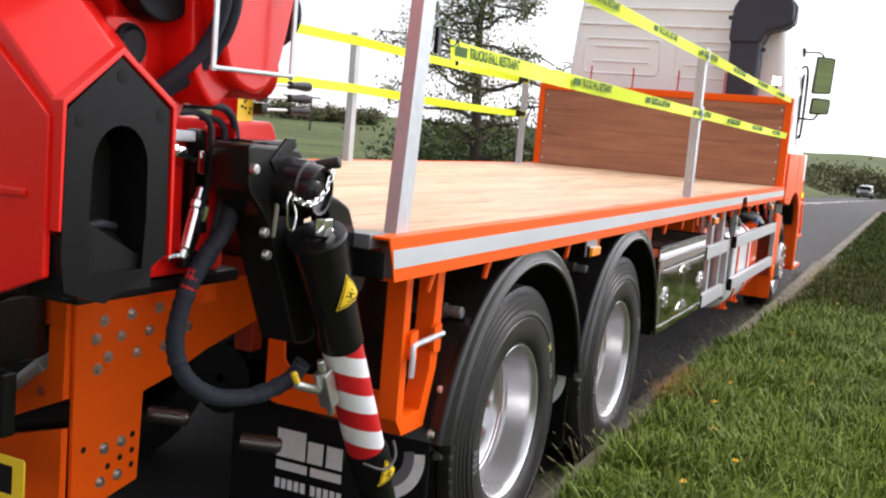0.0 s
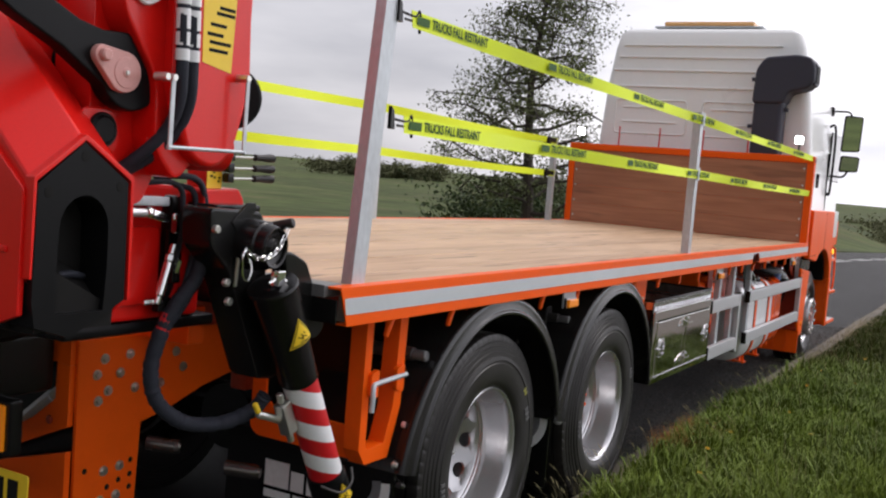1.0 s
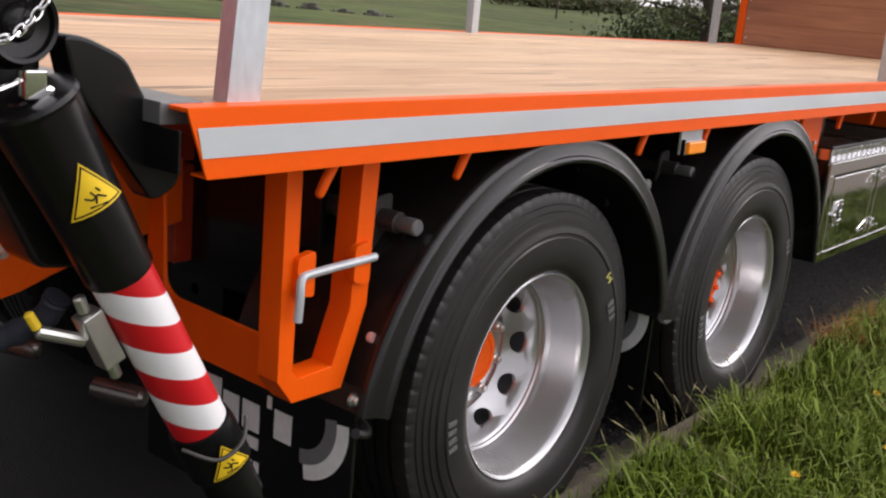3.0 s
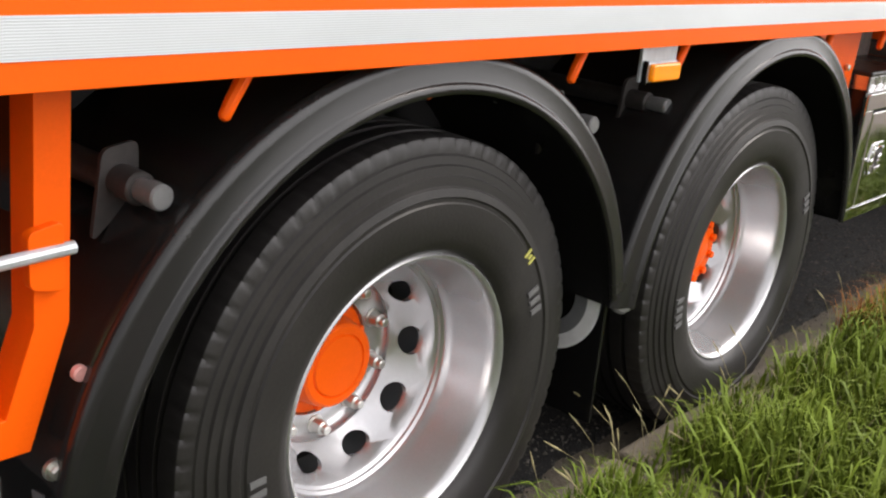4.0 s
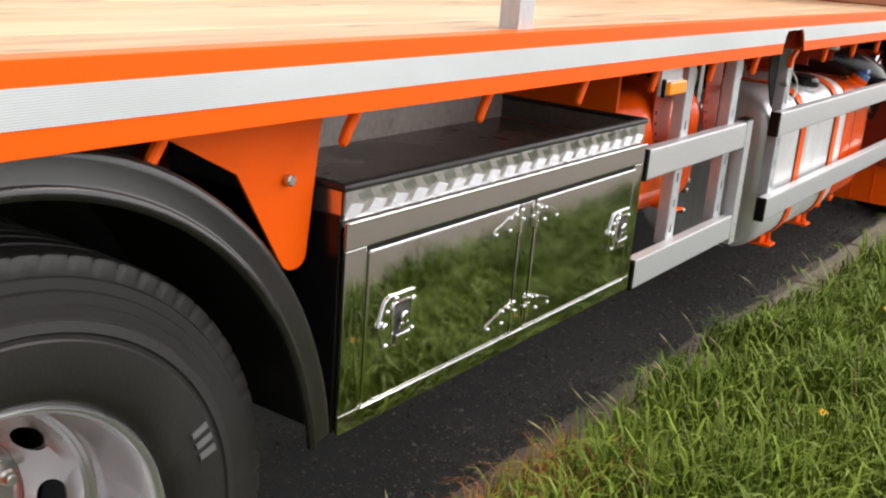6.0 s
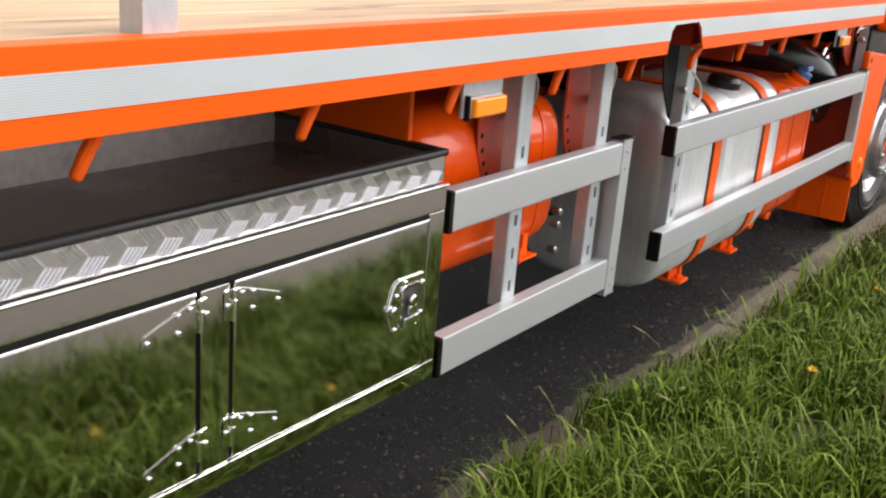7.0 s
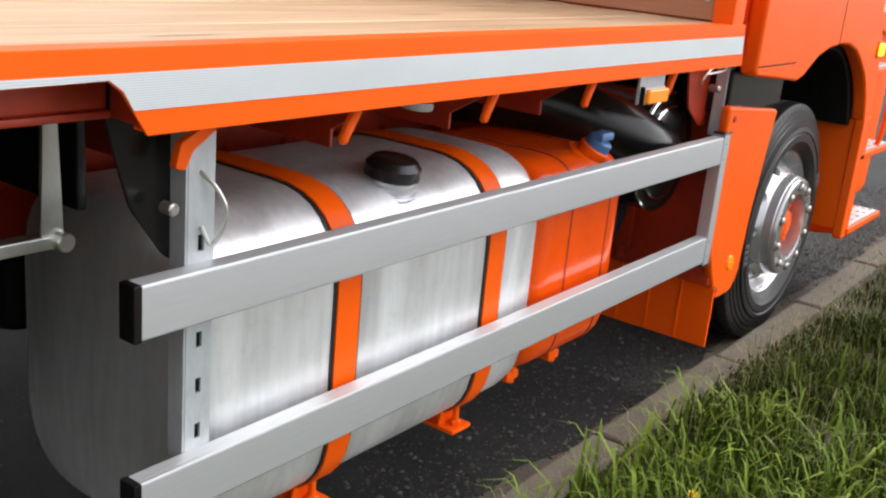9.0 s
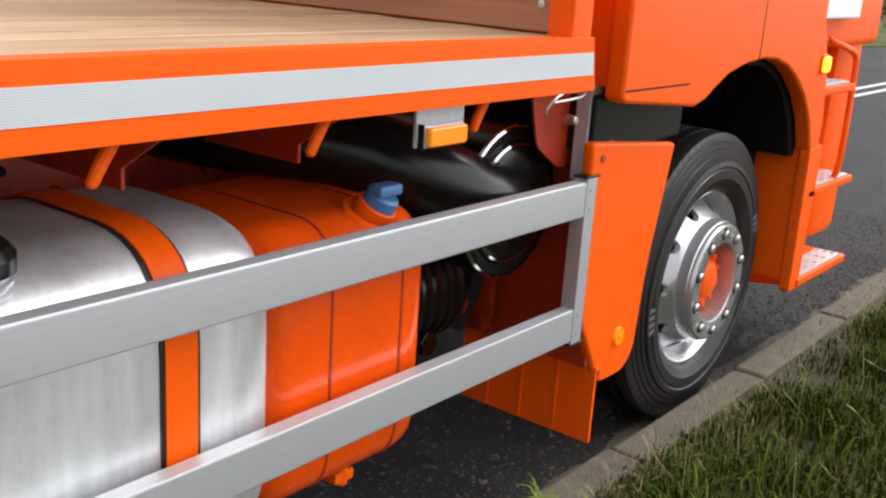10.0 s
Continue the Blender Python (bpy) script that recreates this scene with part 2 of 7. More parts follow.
STRIPE_RED = surface("red_reflective_film", (0.55, 0.01, 0.015), 0.35, vary=0.05, bump=0.02)
YELLOW = surface("yellow_sticker", (0.82, 0.55, 0.02), 0.4, vary=0.04, bump=0.0)
# for print and seams, and for shade coloured into hollows
INK_AND_SHADE = surface("black_ink_and_shade", (0.010, 0.0095, 0.009), 0.6, bump=0, spec=0.1)
GREEN_INK = surface("green_print", (0.03, 0.10, 0.01), 0.7, bump=0)
FLAP_GREY = surface("grey_print", (0.17, 0.17, 0.18), 0.5, bump=0)
TANK_PAINT = surface("glossy_orange_tank_paint", (0.86, 0.085, 0.003), 0.24, vary=0.08, fine=30, bump=0.08, coat=0.3, spec=0.35, dirt=(0.4, 0.045, 0.006), dirt_amount=0.3)
FLAP_PRINT = surface("white_print", (0.80, 0.80, 0.80), 0.5, bump=0)
WEBBING = surface("yellow_webbing", (0.72, 0.86, 0.01), 0.65, vary=0.05, fine=900, bump=0.3)
# faint emission brightens the amber lenses and the lampless wing reflector
AMBER = surface("faintly_glowing_amber", (0.95, 0.27, 0.005), 0.2, vary=0.04, fine=220, bump=0.4, coat=0.6, emit=0.12)
AMBER_LIT = surface("lit_amber_lens", (1.0, 0.38, 0.02), 0.2, bump=0, emit=2.0)
LAMP_LIT = surface("lit_work_lamp", (1.0, 0.98, 0.95), 0.2, bump=0, emit=14.0)
BLUE = surface("blue_plastic", (0.06, 0.16, 0.36), 0.4, vary=0.05)
TAPE = ribbed("reflective_tape", (0.55, 0.585, 0.60), 0.3, 0.2, "Z", 0.0035)
DECK = wood("pale_deck_boards", (0.62, 0.41, 0.25), (0.41, 0.24, 0.13), 1, 0.75, 0.10, 0.6, 20.0)
DECK.node_tree.nodes["Principled BSDF"].inputs["Roughness"].default_value = 0.5
BOARD = wood("brown_headboard_boards", (0.44, 0.18, 0.095), (0.29, 0.105, 0.052), 0, 0.4, 0.07, 0.5)
GLASS_DARK = surface("dark_glass", (0.01, 0.012, 0.014), 0.05, bump=0)
MIRROR_GLASS = surface("mirror_glass", (0.85, 0.86, 0.87), 0.03, 1.0, bump=0)
ASPHALT = surface("asphalt", (0.020, 0.0195, 0.0195), 0.85, vary=0.7, big=1.6, fine=150, bump=1.0, dirt=(0.042, 0.037, 0.032), dirt_amount=0.7, bump_far=0.014)
GUTTER = surface("gutter_dust", (0.10, 0.082, 0.062), 0.95, vary=0.35, big=6, fine=110, bump=1.0, dirt=(0.06, 0.052, 0.042), dirt_amount=0.8, bump_far=0.006)
GRIT = surface("road_grit", (0.078, 0.07, 0.06), 0.9, vary=0.3, big=3, fine=30, bump=0, island=0.7)
PAINT_LINE = surface("road_marking", (0.6, 0.6, 0.58), 0.7, vary=0.2, big=6, fine=120, bump=0.3, dirt=(0.12, 0.12, 0.12), dirt_amount=0.6)
PATHWAY = surface("footpath_asphalt", (0.125, 0.105, 0.088), 0.9, vary=0.25, big=2.5, fine=150, bump=0.8, dirt=(0.16, 0.135, 0.10), dirt_amount=0.6, bump_far=0.005)
KERB = surface("kerb_concrete", (0.125, 0.104, 0.078), 0.9, vary=0.3, big=5, fine=120, bump=0.9, dirt=(0.06, 0.05, 0.034), dirt_amount=0.8, objects=0.12, bump_far=0.006)
SOIL = surface("soil_and_thatch", (0.062, 0.055, 0.026), 0.95, vary=0.4, big=5, fine=90, bump=1.0, dirt=(0.14, 0.10, 0.045), dirt_amount=0.5, bump_far=0.02)
GRASS = surface("grass_blades", (0.080, 0.124, 0.011), 0.65, vary=0.3, big=1.3, fine=6, bump=0, island=0.34, spec=0.1)
BROAD = surface("broad_blades", (0.115, 0.165, 0.017), 0.6, vary=0.25, big=1.1, fine=5, bump=0, island=0.3, spec=0.15)
PALER_GRASS = surface("paler_grass_blades", (0.118, 0.162, 0.019), 0.65, vary=0.3, big=1.3, fine=6, bump=0, island=0.32, spec=0.1)
DULL_GRASS = surface("dull_grass_blades", (0.046, 0.064, 0.010), 0.7, vary=0.35, big=1.6, fine=6, bump=0, island=0.3, spec=0.05, dirt=(0.075, 0.052, 0.02), dirt_amount=0.55)
RUSTY = surface("rusty_dead_stalks", (0.30, 0.125, 0.04), 0.75, vary=0.25, bump=0, island=0.4, spec=0.1)
STRAW = surface("dry_stalks", (0.30, 0.26, 0.14), 0.7, vary=0.2, bump=0, island=0.3, spec=0.15)
PETAL = surface("yellow_petals", (0.85, 0.5, 0.01), 0.6, vary=0.05, bump=0)
FIELD = surface("pasture", (0.068, 0.088, 0.030), 0.95, vary=0.75, big=0.045, fine=0.6, spec=0.1, bump=0.4, stretch=(0.45, 1, 1), dirt=(0.165, 0.125, 0.07), dirt_amount=0.95, bump_far=0.05)
LEAF = surface("leaves", (0.105, 0.122, 0.045), 0.6, vary=0.2, bump=0, island=0.45, spec=0.25)
HEDGE_LEAF = surface("hedge_leaves", (0.045, 0.072, 0.02), 0.6, vary=0.2, bump=0, island=0.5, spec=0.25)
BARK = surface("bark", (0.05, 0.038, 0.03), 0.9, vary=0.3, fine=30, bump=0.8)
# dark stone with some distance haze mixed into its colour
STONE = surface("haze_paled_field_stone", (0.11, 0.105, 0.085), 0.9, vary=0.3, fine=8, bump=0.5, island=0.3)


# ---- building helpers ----
class Shape:
    """Collects the pieces of one mesh."""

    def __init__(self):
        self.v, self.f = [], []

    def turned(self, m):
        self.v = [tuple(m @ Vector(q)) for q in self.v]
        return self

    def raw(self, verts, faces):
        k = len(self.v)
        self.v += [tuple(p) for p in verts]
        self.f += [tuple(k + i for i in f) for f in faces]
        return self

    def take(self, bm, bevel=0.0, seg=2, limit=30):
        if bevel:
            bm.normal_update()
            sharp = [e for e in bm.edges if len(e.link_faces) == 2 and e.calc_face_angle(0) > radians(limit)]
            bmesh.ops.bevel(bm, geom=sharp, offset=bevel, segments=seg, profile=0.5, affect="EDGES", clamp_overlap=True)
        bm.verts.index_update()
        self.raw([v.co for v in bm.verts], [[v.index for v in f.verts] for f in bm.faces])
        bm.free()
        return self

    def box(self, x0, x1, y0, y1, z0, z1, bevel=0.004, seg=2, turn=None):
        bm = bmesh.new()
        bmesh.ops.create_cube(bm, size=1)
        for v in bm.verts:
            v.co = Vector(((x0 + x1) / 2 + v.co.x * (x1 - x0), (y0 + y1) / 2 + v.co.y * (y1 - y0), (z0 + z1) / 2 + v.co.z * (z1 - z0)))
        if bevel:
            bmesh.ops.bevel(bm, geom=bm.edges[:], offset=bevel, segments=seg, profile=0.5, affect="EDGES", clamp_overlap=True)
        if turn is not None:
            bm.transform(turn)
        return self.take(bm)

    def prism(self, pts, axis, a, b, bevel=0.003, seg=2, turn=None):
        """A polygon drawn in the plane across an axis (x: y, z; y: x, z; z: x, y), drawn out from a to b."""
        put = {"x": lambda p, t: (t, p[0], p[1]), "y": lambda p, t: (p[0], t, p[1]), "z": lambda p, t: (p[0], p[1], t)}[axis]
        bm = bmesh.new()
        lo, hi = [bm.verts.new(put(p, a)) for p in pts], [bm.verts.new(put(p, b)) for p in pts]
        n = len(pts)
        bm.faces.new(lo[::-1])
        bm.faces.new(hi)
        for i in range(n):
            bm.faces.new((lo[i], lo[(i + 1) % n], hi[(i + 1) % n], hi[i]))
        bmesh.ops.recalc_face_normals(bm, faces=bm.faces[:])
        if turn is not None:
            bm.transform(turn)
        return self.take(bm, bevel, seg)

    def lathe(self, prof, at, axis=(1, 0, 0), n=32, closed=False):
        """A profile of (distance along the axis, radius), turned round the axis."""
        ax = Vector(axis).normalized()
        u = ax.orthogonal().normalized()
        w, at = ax.cross(u), Vector(at)
        verts, faces, m = [], [], len(prof)
        for i in range(n):
            a = 2 * math.pi * i / n
            side = u * math.cos(a) + w * math.sin(a)
            verts += [at + ax * p[0] + side * max(p[1], 1e-4) for p in prof]
        for i in range(n):
            j = (i + 1) % n
            for k in range(m if closed else m - 1):
                q = (k + 1) % m
                faces.append((i * m + k, j * m + k, j * m + q, i * m + q))
        return self.raw(verts, faces)

    def cyl(self, p0, p1, r, n=20, r1=None, edge=0.003):
        p0, p1 = Vector(p0), Vector(p1)
        d, r1 = (p1 - p0).length, r if r1 is None else r1
        e = min(edge, r * 0.4, r1 * 0.4, d * 0.4)
        return self.lathe([(0, 0), (0, r - e), (e, r), (d - e, r1), (d, r1 - e), (d, 0)], p0, p1 - p0, n)

    def tube(self, path, r, n=10, shut=False):
        """A round bar along a path."""
        pts = [Vector(p) for p in path]
        verts, faces, side, m = [], [], None, len(pts)
        for i, p in enumerate(pts):
            a, b = (pts[i - 1], pts[(i + 1) % m]) if shut else (pts[max(i - 1, 0)], pts[min(i + 1, m - 1)])
            t = (b - a).normalized()
            side = t.orthogonal().normalized() if side is None else (side - t * side.dot(t)).normalized()
            up = t.cross(side)
            rr = r[i] if isinstance(r, (list, tuple)) else r
            verts += [p + (side * math.cos(2 * math.pi * k / n) + up * math.sin(2 * math.pi * k / n)) * rr for k in range(n)]
        for i in range(m if shut else m - 1):
            j = (i + 1) % m
            faces += [(i * n + k, i * n + (k + 1) % n, j * n + (k + 1) % n, j * n + k) for k in range(n)]
        if not shut:
            faces += [tuple(range(n))[::-1], tuple((m - 1) * n + k for k in range(n))]
        return self.raw(verts, faces)

    def sweep(self, section, path, frames, shut_section=True):
        """A section of (a, b) carried along a path whose frames give the directions of a and b."""
        k = len(section)
        verts = [Vector(p) + Vector(fa) * s[0] + Vector(fb) * s[1] for p, (fa, fb) in zip(path, frames) for s in section]
        faces = []
        for i in range(len(path) - 1):
            for j in range(k if shut_section else k - 1):
                q = (j + 1) % k
                faces.append((i * k + j, i * k + q, (i + 1) * k + q, (i + 1) * k + j))
        if shut_section:
            faces += [tuple(range(k))[::-1], tuple((len(path) - 1) * k + j for j in range(k))]
        return self.raw(verts, faces)

    def mesh(self, name, mat, angle=35, weld=0.0):
        me = bpy.data.meshes.new(name)
        me.from_pydata(self.v, [], self.f)
        bm = bmesh.new()
        bm.from_mesh(me)
        if weld:
            bmesh.ops.remove_doubles(bm, verts=bm.verts[:], dist=weld)
        bmesh.ops.recalc_face_normals(bm, faces=bm.faces[:])
        bm.to_mesh(me)
        bm.free()
        me.polygons.foreach_set("use_smooth", [True] * len(me.polygons))
        me.set_sharp_from_angle(angle=radians(angle))
        me.materials.append(mat)
        return me


def smooth_path(pts, steps=8, shut=False):
    """A rounded path through a few points."""
    p, out, n = [Vector(q) for q in pts], [], len(pts)
    for i in range(n if shut else n - 1):
        a, b, c, d = (p[(i - 1) % n], p[i], p[(i + 1) % n], p[(i + 2) % n]) if shut else (p[max(i - 1, 0)], p[i], p[i + 1], p[min(i + 2, n - 1)])
        for k in range(steps):
            t = k / steps
            out.append(0.5 * ((2 * b) + (c - a) * t + (2 * a - 5 * b + 4 * c - d) * t * t + (3 * b - a - 3 * c + d) * t**3))
    return out if shut else out + [p[-1]]


PLACED = {}     # where the origin of each thing and part stands


def thing(name, at, label, category, group="", kind=""):
    ob = new(name)
    ob.location = at
    ob.empty_display_size = 0.2
    PLACED[ob.name] = Vector(at)
    return tagged(ob, label, category, group, kind)


def flat_faces(ob):
    """Keeps the shading of wide faces flat beside their rounded edges."""
    w = ob.modifiers.new("weighted_normals", "WEIGHTED_NORMAL")
    w.keep_sharp = True
    return ob


def part(name, shape, mat, parent, label="", angle=35):
    """A mesh drawn in the place's own metres, as a part of parent."""
    ob = flat_faces(new(name, shape.mesh(name, mat, angle)))
    PLACED[ob.name] = Vector((0, 0, 0))
    ob.parent = parent
    ob.matrix_parent_inverse = Matrix.Translation(-PLACED[parent.name])
    return tagged(ob, label) if label else ob


def shared(name, me, parent, at, label="", turn=None):
    """One of many alike pieces on the same mesh, drawn round its own middle and set at a place."""
    ob = new(name, me)
    PLACED[ob.name] = Vector(at)
    ob.parent = parent
    ob.location = Vector(at) - PLACED[parent.name]
    if turn:
        ob.rotation_euler = turn
    return tagged(ob, label) if label else ob


def solo(name, shape, mat, label, category, kind="", group="", angle=35):
    return tagged(flat_faces(new(name, shape.mesh(name, mat, angle))), label, category, group, kind)


def rounded(pts, r, seg=5):
    """A polygon in the plane with its corners rounded."""
    out, n = [], len(pts)
    for i in range(n):
        p, a, b = Vector(pts[i]), Vector(pts[i - 1]), Vector(pts[(i + 1) % n])
        rr = r[i] if isinstance(r, (list, tuple)) else r
        if rr <= 0:
            out.append((p.x, p.y))
            continue
        da, db = (a - p).normalized(), (b - p).normalized()
        cut = min(rr, (a - p).length * 0.49, (b - p).length * 0.49)
        for k in range(seg + 1):
            t = k / seg
            q = (p + da * cut) * (1 - t) ** 2 + p * 2 * t * (1 - t) + (p + db * cut) * t * t
            out.append((q.x, q.y))
    return out


@functools.lru_cache(None)
def bolt_mesh(r, deep, mat, n, washer):
    sh = Shape().lathe([(0, r), (deep * 0.8, r), (deep, r * 0.8), (deep, 0)], (0, 0, 0), (1, 0, 0), n)
    if washer:
        sh.lathe([(0, r * 1.45), (deep * 0.35, r * 1.4), (deep * 0.35, r * 0.8)], (0, 0, 0), (1, 0, 0), 14)
    return sh.mesh("bolt", bpy.data.materials[mat], 25)


def bolts(name, spots, r, deep, mat, parent, n=6, washer=False, label=""):
    """Bolt heads facing +x, each a part of its own on one shared mesh."""
    for at in spots:
        shared(name, bolt_mesh(r, deep, mat.name, n, washer), parent, at, label)


# ---- ground, road, kerb ----
def dip(y):
    """The road runs downhill ahead of the truck."""
    return -0.027 * max(0.0, min(y, 130.0) - 32.0)


def strip(section, y_end=420):
    """A section drawn along the road, level first and then down into the dip."""
    sh = Shape().prism(section, "y", -60, 32, 0)
    low, lower = Shape().prism(section, "y", 32, 130, 0), Shape().prism(section, "y", 130, y_end, 0)
    for s in (low, lower):
        s.v = [(q[0], q[1], q[2] + dip(q[1])) for q in s.v]
        sh.raw(s.v, s.f)
    return sh


def terrain_height(x, y):
    far = max(0.0, math.hypot(x, y) - 45.0)
    h = -0.03
    if x < -8:
        h += 0.0105 * far * (0.5 + 0.5 * noise.noise((x * 0.006, y * 0.006, 1.7))) - min(0.9, 0.03 * (-8 - x))
    elif x > 3:
        h += 0.008 * far * (0.5 + 0.5 * noise.noise((x * 0.006, y * 0.006, 4.1)))
    h += dip(y) * max(0.0, min(1.0, (x + 15.0) / 7.0))
    return h + (0.12 * noise.noise((x * 0.08, y * 0.08, 0)) if x < -9 or x > 6 else 0.0)


def ground():
    def steps():
        a = [0.0]
        s = 1.2
        while a[-1] < 1400:
            a.append(a[-1] + s)
            s *= 1.13
        return sorted([-v for v in a[1:]] + a)
    xs, ys = [v - 3 for v in steps()], [v + 6 for v in steps()]
    sh = Shape()
    verts = [(x, y, terrain_height(x, y)) for y in ys for x in xs]
    w = len(xs)
    sh.raw(verts, [(j * w + i, j * w + i + 1, (j + 1) * w + i + 1, (j + 1) * w + i) for j in range(len(ys) - 1) for i in range(w - 1)])
    solo("ground", sh, FIELD, "rolling green and brown moorland pasture under cloud", "ground", "structure", angle=180)


ground()
solo("road", strip([(-6.35, -0.3), (-6.35, 0.0), (0.0, 0.0), (0.0, -0.3)]), ASPHALT, "dark grey asphalt country road, straight and two lanes wide", "road", "structure")
for k, (x, y0, y1) in enumerate([(-3.1, y, y + 4) for y in range(14, 130, 6)] + [(-3.4, y, y + 4) for y in range(20, 90, 6)]):
    solo("road_marking", Shape().raw([(u, v, w + dip(v)) for w in (0.002, 0.005) for u, v in ((x - 0.05, y0), (x + 0.05, y0), (x + 0.05, y1), (x - 0.05, y1))], [(4, 5, 6, 7), (0, 1, 5, 4), (1, 2, 6, 5), (2, 3, 7, 6), (3, 0, 4, 7)]), PAINT_LINE, "worn white dashed line painted on asphalt", "road marking", "structure")
solo("far_verge", strip([(-6.35, -0.2), (-6.35, 0.05), (-7.4, 0.12), (-9.0, 0.02), (-9.0, -0.2)]), FIELD,
     "rough grass verge along the far side of the road", "verge", "structure")
solo("footpath", strip([(1.23, -0.1), (1.23, 0.135), (3.7, 0.135), (3.7, -0.1)]), PATHWAY, "worn brownish asphalt footpath behind the verge", "footpath", "structure")
solo("verge", strip([(0.04, -0.2), (0.04, 0.09), (0.3, 0.11), (1.2, 0.12), (2.0, 0.12), (2.0, -0.2)]), SOIL,
     "earth and thatch of the grass verge beside the kerb", "verge", "structure")
solo("bank", strip([(3.6, -0.2), (3.6, 0.128), (4.4, 0.135), (8, 0.08), (12, 0.0), (12, -0.2)]), FIELD, "rough grass bank behind the footpath", "verge", "structure")
solo("verge_spill", Shape().prism([(1.2, 0.05), (1.2, 0.137), (1.4, 0.141), (1.47, 0.136), (1.47, 0.05)], "y", -60, 4.3, 0), SOIL, "turf that has crept over the edge of the footpath", "verge", "structure")
solo("far_kerb", Shape().raw([(u, v, w + dip(v)) for v in (31.4, 32, 130) for u, w in ((-0.088, -0.2), (0.04, -0.2), (0.04, 0.098), (-0.088, 0.098))], [(i * 4 + k, i * 4 + (k + 1) % 4, i * 4 + 4 + (k + 1) % 4, i * 4 + 4 + k) for i in range(2) for k in range(4)]), KERB, "low worn concrete kerb running into the distance", "kerb", "structure")

# ---- the truck ----
truck = thing("flatbed_truck", (-1.28, 4.0, 0), "orange flatbed lorry with wooden deck and white cab beside a verge", "truck")
WIDE = 2.58     # across the deck
DECK_Z = 1.333

# deck and its edges
edge_line = [(0.0, 1.334), (0.045, 1.2105), (5.625, 1.2105), (5.634, 1.270), (5.655, 1.287), (5.816, 1.29), (5.838, 1.273), (5.88, 1.2105), (8.075, 1.2105), (8.05, 1.334)]
rave = part("side_rave", Shape().prism(edge_line, "x", -0.006, 0.0, 0.0015).box(-0.05, -0.004, 0.0, 8.05, 1.325, 1.334, 0.003)
            .prism([(0.045, 1.211), (5.61, 1.211), (5.61, 1.2165), (0.045, 1.2165)], "x", -0.045, -0.004, 0.001)
            .prism([(5.89, 1.211), (8.06, 1.211), (8.06, 1.2165), (5.89, 1.2165)], "x", -0.045, -0.004, 0.001), ORANGE, truck, "orange folded steel side rave")
tape_line = [(0.022, 1.2995), (0.034, 1.248), (5.630, 1.248), (5.633, 1.2715), (5.654, 1.2885), (5.817, 1.2915), (5.84, 1.2745), (5.856, 1.248), (8.058, 1.248), (8.05, 1.2995)]
part("reflective_tape", Shape().prism(tape_line, "x", 0.0004, 0.0016, 0), TAPE, rave, "silver-white reflective tape")
part("side_rave", Shape().box(-WIDE, -WIDE + 0.006, 0, 8.07, 1.2, 1.335, 0.002).box(-WIDE, -WIDE + 0.05, 0, 8.05, 1.327, 1.336, 0.003), ORANGE, truck)
# the face below the edging is coloured black to stand for its shadow
part("rear_rave", Shape().box(-WIDE + 0.006, -0.006, -0.010, -0.004, 1.222, 1.296, 0.002), BLACK, truck, "rear rave coloured black for the shadow on it")
part("rear_rave", Shape().box(-WIDE, -0.052, -0.014, 0.075, 1.298, 1.338, 0.004), BUSH, truck, "dull steel rear deck edging")
part("rear_crossmember", Shape().box(-WIDE + 0.05, -0.62, 0.02, 0.1, 1.06, 1.19, 0.008), ORANGE, truck)
plank_w = (WIDE - 0.1) / 14
for k in range(14):
    x0 = -0.052 - plank_w * (k + 1)
    for y0, y1 in ((0.078, 8.0),):
        part("deck_plank", Shape().box(x0 + 0.0015, x0 + plank_w - 0.0015, y0, y1, 1.295, 1.3325 + 0.0012 * math.sin(k * 2.4), 0.002, 1), DECK, truck)
BEARER = Shape().box(-WIDE + 0.05, -0.05, -0.03, 0.03, 1.21, 1.29, 0.003, 1).mesh("cross_bearer", DARK_RED)
for k in range(18):
    shared("cross_bearer", BEARER, truck, (0, 0.35 + 0.43 * k, 0))
hook_y = [0.40, 0.83, 1.255, 1.68, 2.1, 2.53, 2.96, 3.40, 3.84, 4.28, 4.71, 5.14, 5.54, 6.38, 6.82, 7.25, 7.72]
hook = Shape().tube([(0, 0.045, 0.055), (0, 0.036, 0.04), (0, 0.022, 0.018), (0.001, 0.004, -0.008), (0.003, -0.010, -0.030), (0.004, -0.013, -0.034)], [0.0095, 0.0112, 0.0112, 0.0108, 0.0098, 0.006], 10).mesh("rope_hook", ORANGE)
for y in hook_y:
    shared("rope_hook", hook, truck, (-0.055, y - 0.03, 1.176))

part("spare_hook_plate", Shape().lathe([(0.0, 0.0), (0.0, 0.034), (0.006, 0.036), (0.016, 0.034), (0.018, 0.0)], (-0.1, 6.605, 1.178), (0.1, 0, 1), 24).cyl((-0.1, 6.605, 1.19), (-0.1, 6.605, 1.215), 0.016, 12), PALE_GREY, truck, "pale round cap below the rave")

# chassis
# rails in dark red, the deck's shade put into their orange
for x in (-0.92, -1.66):
    part("chassis_rail", Shape().box(x, x + 0.08, 0.6, 10.2, 0.78, 1.05, 0.01).box(x, x + 0.08, 0.1, 8.1, 1.06, 1.2, 0.006), DARK_RED, truck)
CLIP = Shape().box(0, 0.015, -0.045, 0.03, -0.03, 0.03, 0.004).mesh("chassis_bracket", DARK_RED)
for k in range(30):
    y = 5.4 + k * 0.105
    shared("chassis_bracket", CLIP, truck, (-0.845, y, 1.03 + 0.055 * (k % 3)))
